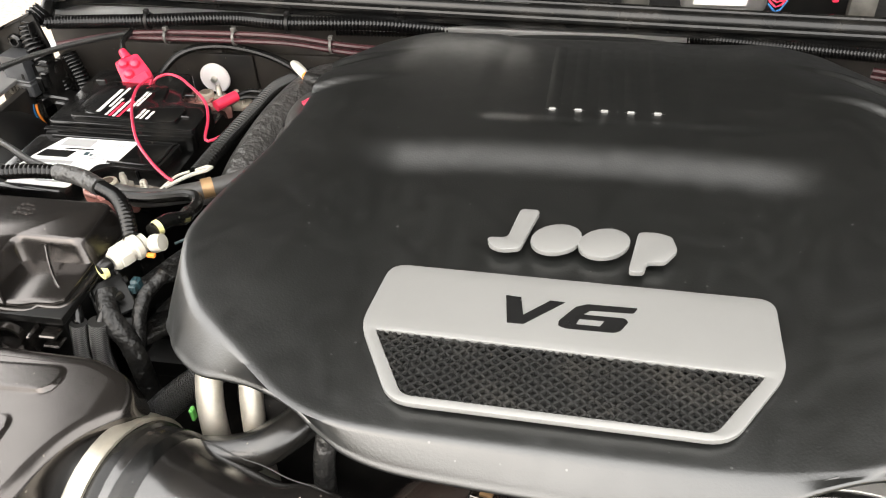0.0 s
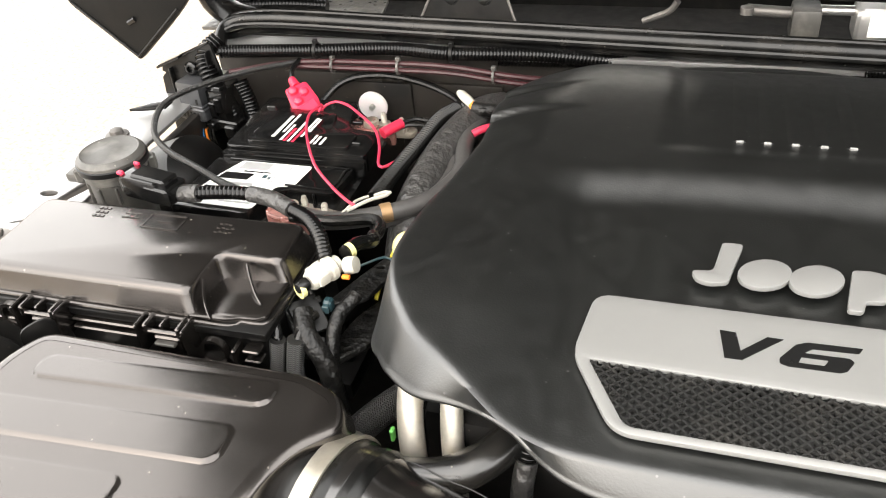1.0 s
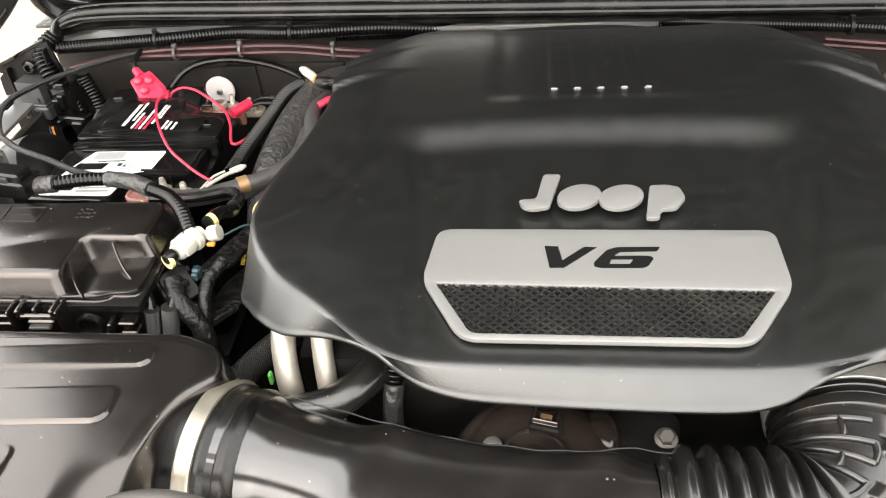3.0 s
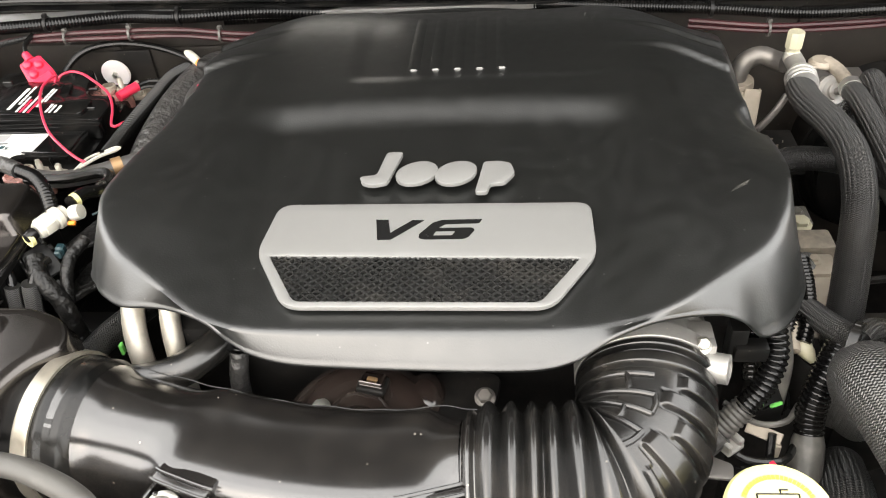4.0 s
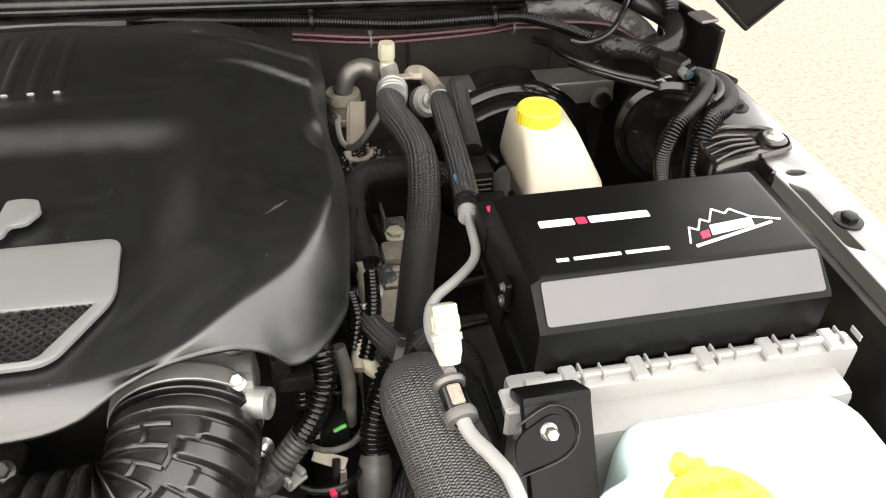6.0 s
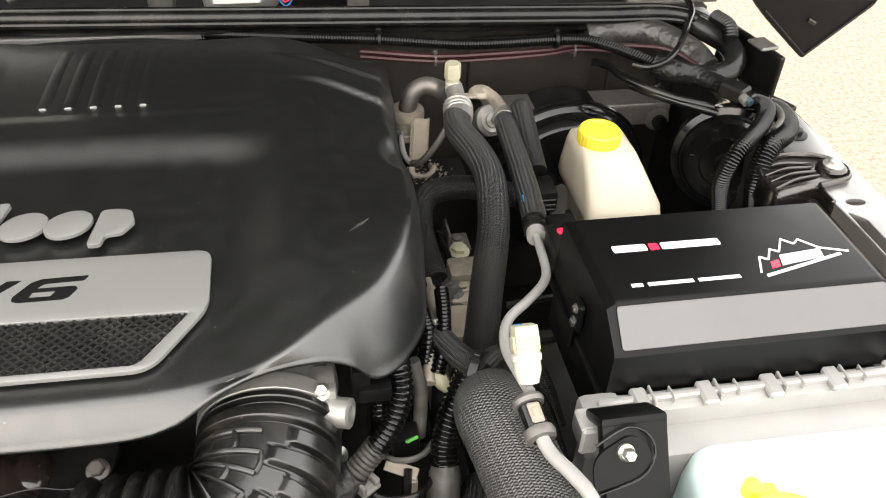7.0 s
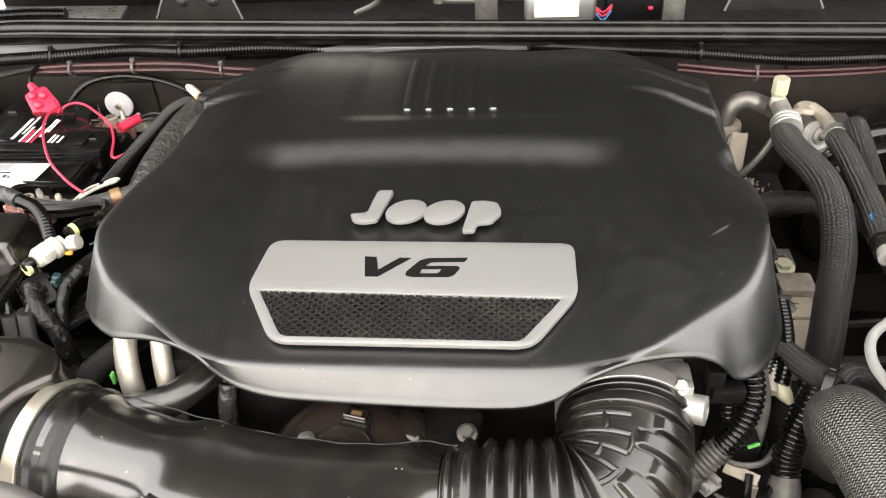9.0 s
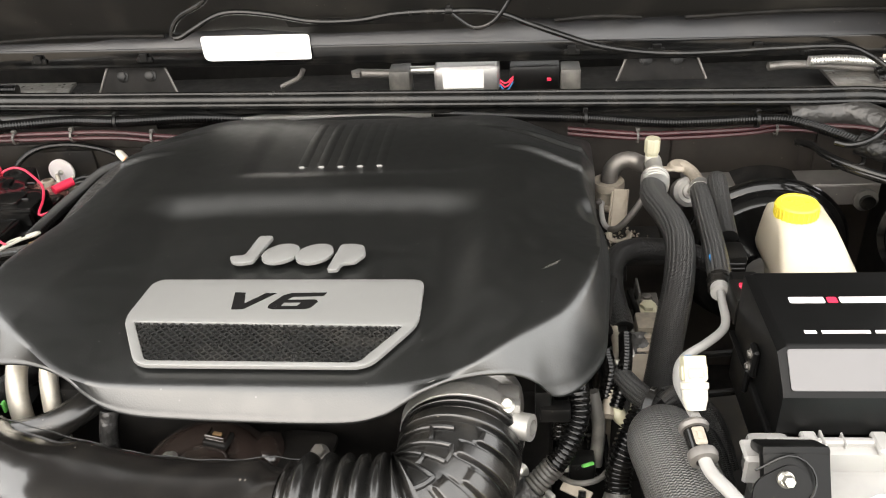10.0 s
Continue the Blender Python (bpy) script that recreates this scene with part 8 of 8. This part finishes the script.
part("sleeve", hose([(0.742, 0.318, 0.962), (0.752, 0.296, 0.963), (0.746, 0.270, 0.962), (0.728, 0.252, 0.96)], 0.0045, 12), "dusty", rl, "pale plastic lead between the looms")
part("tape", hose([(0.684, 0.388, 0.962), (0.702, 0.366, 0.964), (0.712, 0.340, 0.966), (0.722, 0.318, 0.963)], 0.0105, 14), "grime_tape", rl)
part("connector", joined(rbox(-0.012, 0.012, -0.016, 0.016, -0.008, 0.010, 0.003, 1, Matrix.Translation((0.712, 0.325, 0.970)) @ Matrix.Rotation(radians(35), 4, "Z")), rbox(-0.007, 0.007, -0.026, -0.012, -0.005, 0.006, 0.002, 1, Matrix.Translation((0.712, 0.325, 0.970)) @ Matrix.Rotation(radians(35), 4, "Z"))), "matt", rl, "black loom connector")
part("connector_end", hose([(0.713, 0.308, 0.972), (0.716, 0.298, 0.970)], 0.0058, 12), "dusty", rl, "grey connector end")
part("tape_mark", hose([(0.716, 0.300, 0.9725), (0.718, 0.294, 0.971)], 0.0045, 10), "teal", rl, "dark blue tape mark")
part("duct", hose([(0.725, 0.475, 0.985), (0.744, 0.455, 0.980), (0.755, 0.430, 0.976), (0.752, 0.405, 0.970), (0.740, 0.390, 0.964), (0.722, 0.385, 0.960), (0.702, 0.388, 0.958)], 0.0140, 20), "rubber", rl, "black rubber duct")
part("conduit", conduit([(0.748, 0.470, 0.998), (0.752, 0.44, 0.998), (0.748, 0.42, 0.99)], 0.010, 14, 0.005, 0.2), "conduit", rl)
part("duct", hose([(0.640, 0.398, 0.972), (0.664, 0.383, 0.968), (0.690, 0.384, 0.962), (0.712, 0.378, 0.958)], 0.0135, 18), "grime_tape", rl, "taped trunk of the loom")
part("hose", hose([(0.585, 0.497, 0.966), (0.636, 0.498, 0.970), (0.666, 0.492, 0.971), (0.692, 0.468, 0.968), (0.712, 0.442, 0.962), (0.722, 0.415, 0.952)], 0.0185, 20), "foil", rl, "silvery wrinkled taped hose")
part("lead", hose([(0.588, 0.458, 0.948), (0.599, 0.430, 0.955), (0.604, 0.402, 0.956), (0.624, 0.371, 0.955), (0.656, 0.350, 0.950), (0.697, 0.334, 0.945)], 0.0052, 12), "rubber", rl)
part("lead", hose([(0.612, 0.388, 0.950), (0.634, 0.362, 0.950), (0.665, 0.344, 0.945), (0.70, 0.328, 0.94)], 0.0050, 12), "rubber", rl)
part("lead", hose([(0.628, 0.418, 0.975), (0.645, 0.402, 0.962), (0.648, 0.388, 0.950), (0.630, 0.384, 0.944)], 0.0028, 8), "rubber", rl)
part("tail", slab(rounded([(0.755, 0.345), (0.790, 0.330), (0.812, 0.335), (0.80, 0.36), (0.775, 0.40), (0.755, 0.40)], 0.006), 0.933, 0.938, 0.001), "matt", rl, "black sheet edge by the fender")
hp = thing("hinge_bracket", "black bracket plate under the hood hinge", "bracket", (0.78, 0.42, 0.93))
part("plate", rbox(-0.004, 0.004, -0.06, 0.06, 0.0, 0.058, 0.002, 1, Matrix.Translation((0.782, 0.425, 0.931)) @ Matrix.Rotation(radians(10), 4, "Z")), "matt", hp)
part("tab", rbox(-0.014, 0.012, -0.012, 0.02, 0.056, 0.061, 0.002, 1, Matrix.Translation((0.785, 0.40, 0.931)) @ Matrix.Rotation(radians(10), 4, "Z")), "steel", hp, "pale metal tab")
hh = thing("washer_hose", "thin black washer hose hanging under the hood", "hose", (0.4, 0.55, 1.05))
part("hose", hose([(0.607, 0.384, 0.98), (0.622, 0.375, 0.98), (0.646, 0.379, 0.985), (0.672, 0.405, 0.99), (0.704, 0.455, 0.995), (0.728, 0.50, 0.998), (0.726, 0.545, 1.008), (0.692, 0.55, 1.032), (0.656, 0.55, 1.044), (0.57, 0.55, 1.044), (0.506, 0.55, 1.042), (0.439, 0.55, 1.042), (0.381, 0.55, 1.047), (0.327, 0.55, 1.058), (0.281, 0.55, 1.074), (0.237, 0.55, 1.091), (0.192, 0.55, 1.108), (0.125, 0.55, 1.112), (0.057, 0.55, 1.111), (0.003, 0.55, 1.104), (-0.06, 0.55, 1.105), (-0.121, 0.55, 1.117), (-0.167, 0.55, 1.122), (-0.198, 0.55, 1.117), (-0.236, 0.55, 1.098), (-0.254, 0.55, 1.089), (-0.265, 0.55, 1.093), (-0.249, 0.55, 1.117), (-0.206, 0.545, 1.14), (-0.19, 0.54, 1.17)], 0.0040, 10), "rubber", hh)
part("clip", tie((0.13, 0.55, 1.112), 0.0042, (1, 0, 0), 0.01), "matt", hh)
part("hose", hose([(0.131, 0.55, 1.112), (0.142, 0.548, 1.102), (0.164, 0.546, 1.089), (0.188, 0.546, 1.095), (0.206, 0.546, 1.115), (0.217, 0.545, 1.135)], 0.0032, 10), "rubber", hh)


def wiper_parts():
    for x in (-0.36, 0.43):
        t = thing("wiper_bracket", "dark trapezoid wiper bracket with two bolts", "bracket", (x, 0.6, 0.97), "wiper brackets")
        pm2 = Matrix.Translation((x, 0.60, 0.985)) @ Matrix.Rotation(radians(70), 4, "X")
        part("plate", slab(rounded([(-0.064, 0), (0.064, 0), (0.044, 0.048), (-0.044, 0.048)], 0.005), 0, 0.003, 0, (), pm2), "void", t)
        for s in (-1, 1):
            part("rim", hose([pm2 @ Vector((s * 0.064, 0, 0.004)), pm2 @ Vector((s * 0.044, 0.048, 0.004))], 0.0018, 8), "steel", t)
            part("bolt", hexbolt(pm2 @ Vector((s * 0.022, 0.03, 0.003)), 0.007, 0.006, 1.3, pm2.to_3x3() @ Vector((0, 0, 1))), "matt", t)
    t = thing("wiper_motor", "silver wiper motor with white label and coloured wires", "motor", (0.14, 0.63, 0.97))
    part("can", joined(rbox(0.098, 0.196, 0.60, 0.645, 0.972, 1.014, 0.010, 3)), "alu", t)
    part("label_sheet", slab([(0.112, 0.972 - 0.98), (0.172, 0.972 - 0.98), (0.172, 0.02), (0.112, 0.02)], 0, 0.0008, 0, (), Matrix.Translation((0, 0.5985, 0.99)) @ Matrix.Rotation(radians(90), 4, "X")), "label", t, "white printed label")
    part("shaft", hose([(0.06, 0.625, 1.003), (0.10, 0.625, 1.003)], 0.006, 14), "alu", t)
    part("mount", rbox(0.03, 0.062, 0.60, 0.64, 0.97, 1.01, 0.004), "dusty", t, "grey mount block")
    part("mount", rbox(0.285, 0.315, 0.60, 0.64, 0.965, 1.005, 0.004), "dusty", t, "grey mount block")
    part("gearbox", rbox(0.21, 0.285, 0.605, 0.65, 0.965, 1.01, 0.006), "matt", t)
    for k, c in enumerate(("blue", "red", "red")):
        part("lead", hose([(0.196, 0.60, 0.985 + 0.004 * k), (0.205, 0.592, 0.978 + 0.006 * k), (0.216, 0.598, 0.99 + 0.004 * k)], 0.0012, 8), c, t, "coloured lead")
    part("plug", joined(rbox(0.265, 0.272, 0.600, 0.606, 0.988, 0.992, 0.001, 1)), "red", t, "red plug")
    part("link_arm", hose([(-0.14, 0.62, 0.985), (-0.11, 0.615, 1.0), (-0.1, 0.61, 1.015)], 0.004, 10), "steel", t, "bare metal link arm")
    part("link_arm", joined(hose([(-0.02, 0.62, 1.003), (0.035, 0.62, 1.0)], 0.007, 12), lathe([(0, 0), (0.008, 0), (0.008, 0.008), (0, 0.01)], 14, Matrix.Translation((-0.02, 0.615, 1.0)))), "steel", t, "bare metal link arm")
    solo("cowl_pipe", hose([(0.58, 0.60, 1.0), (0.62, 0.605, 1.0), (0.70, 0.60, 0.995), (0.76, 0.59, 0.99)], 0.006, 14), "steel", "silver wrapped pipe in the cowl", "pipe")
    solo("cowl_pipe", conduit([(0.63, 0.585, 1.012), (0.68, 0.585, 1.012), (0.76, 0.58, 1.004)], 0.007, 14, 0.0036), "alu", "silver corrugated sleeve in the cowl", "pipe")
    solo("cowl_pipe", conduit([(-0.70, 0.60, 0.998), (-0.62, 0.605, 1.0), (-0.56, 0.61, 0.997)], 0.009, 14, 0.005), "conduit", "corrugated pipe in the cowl", "pipe")


wiper_parts()
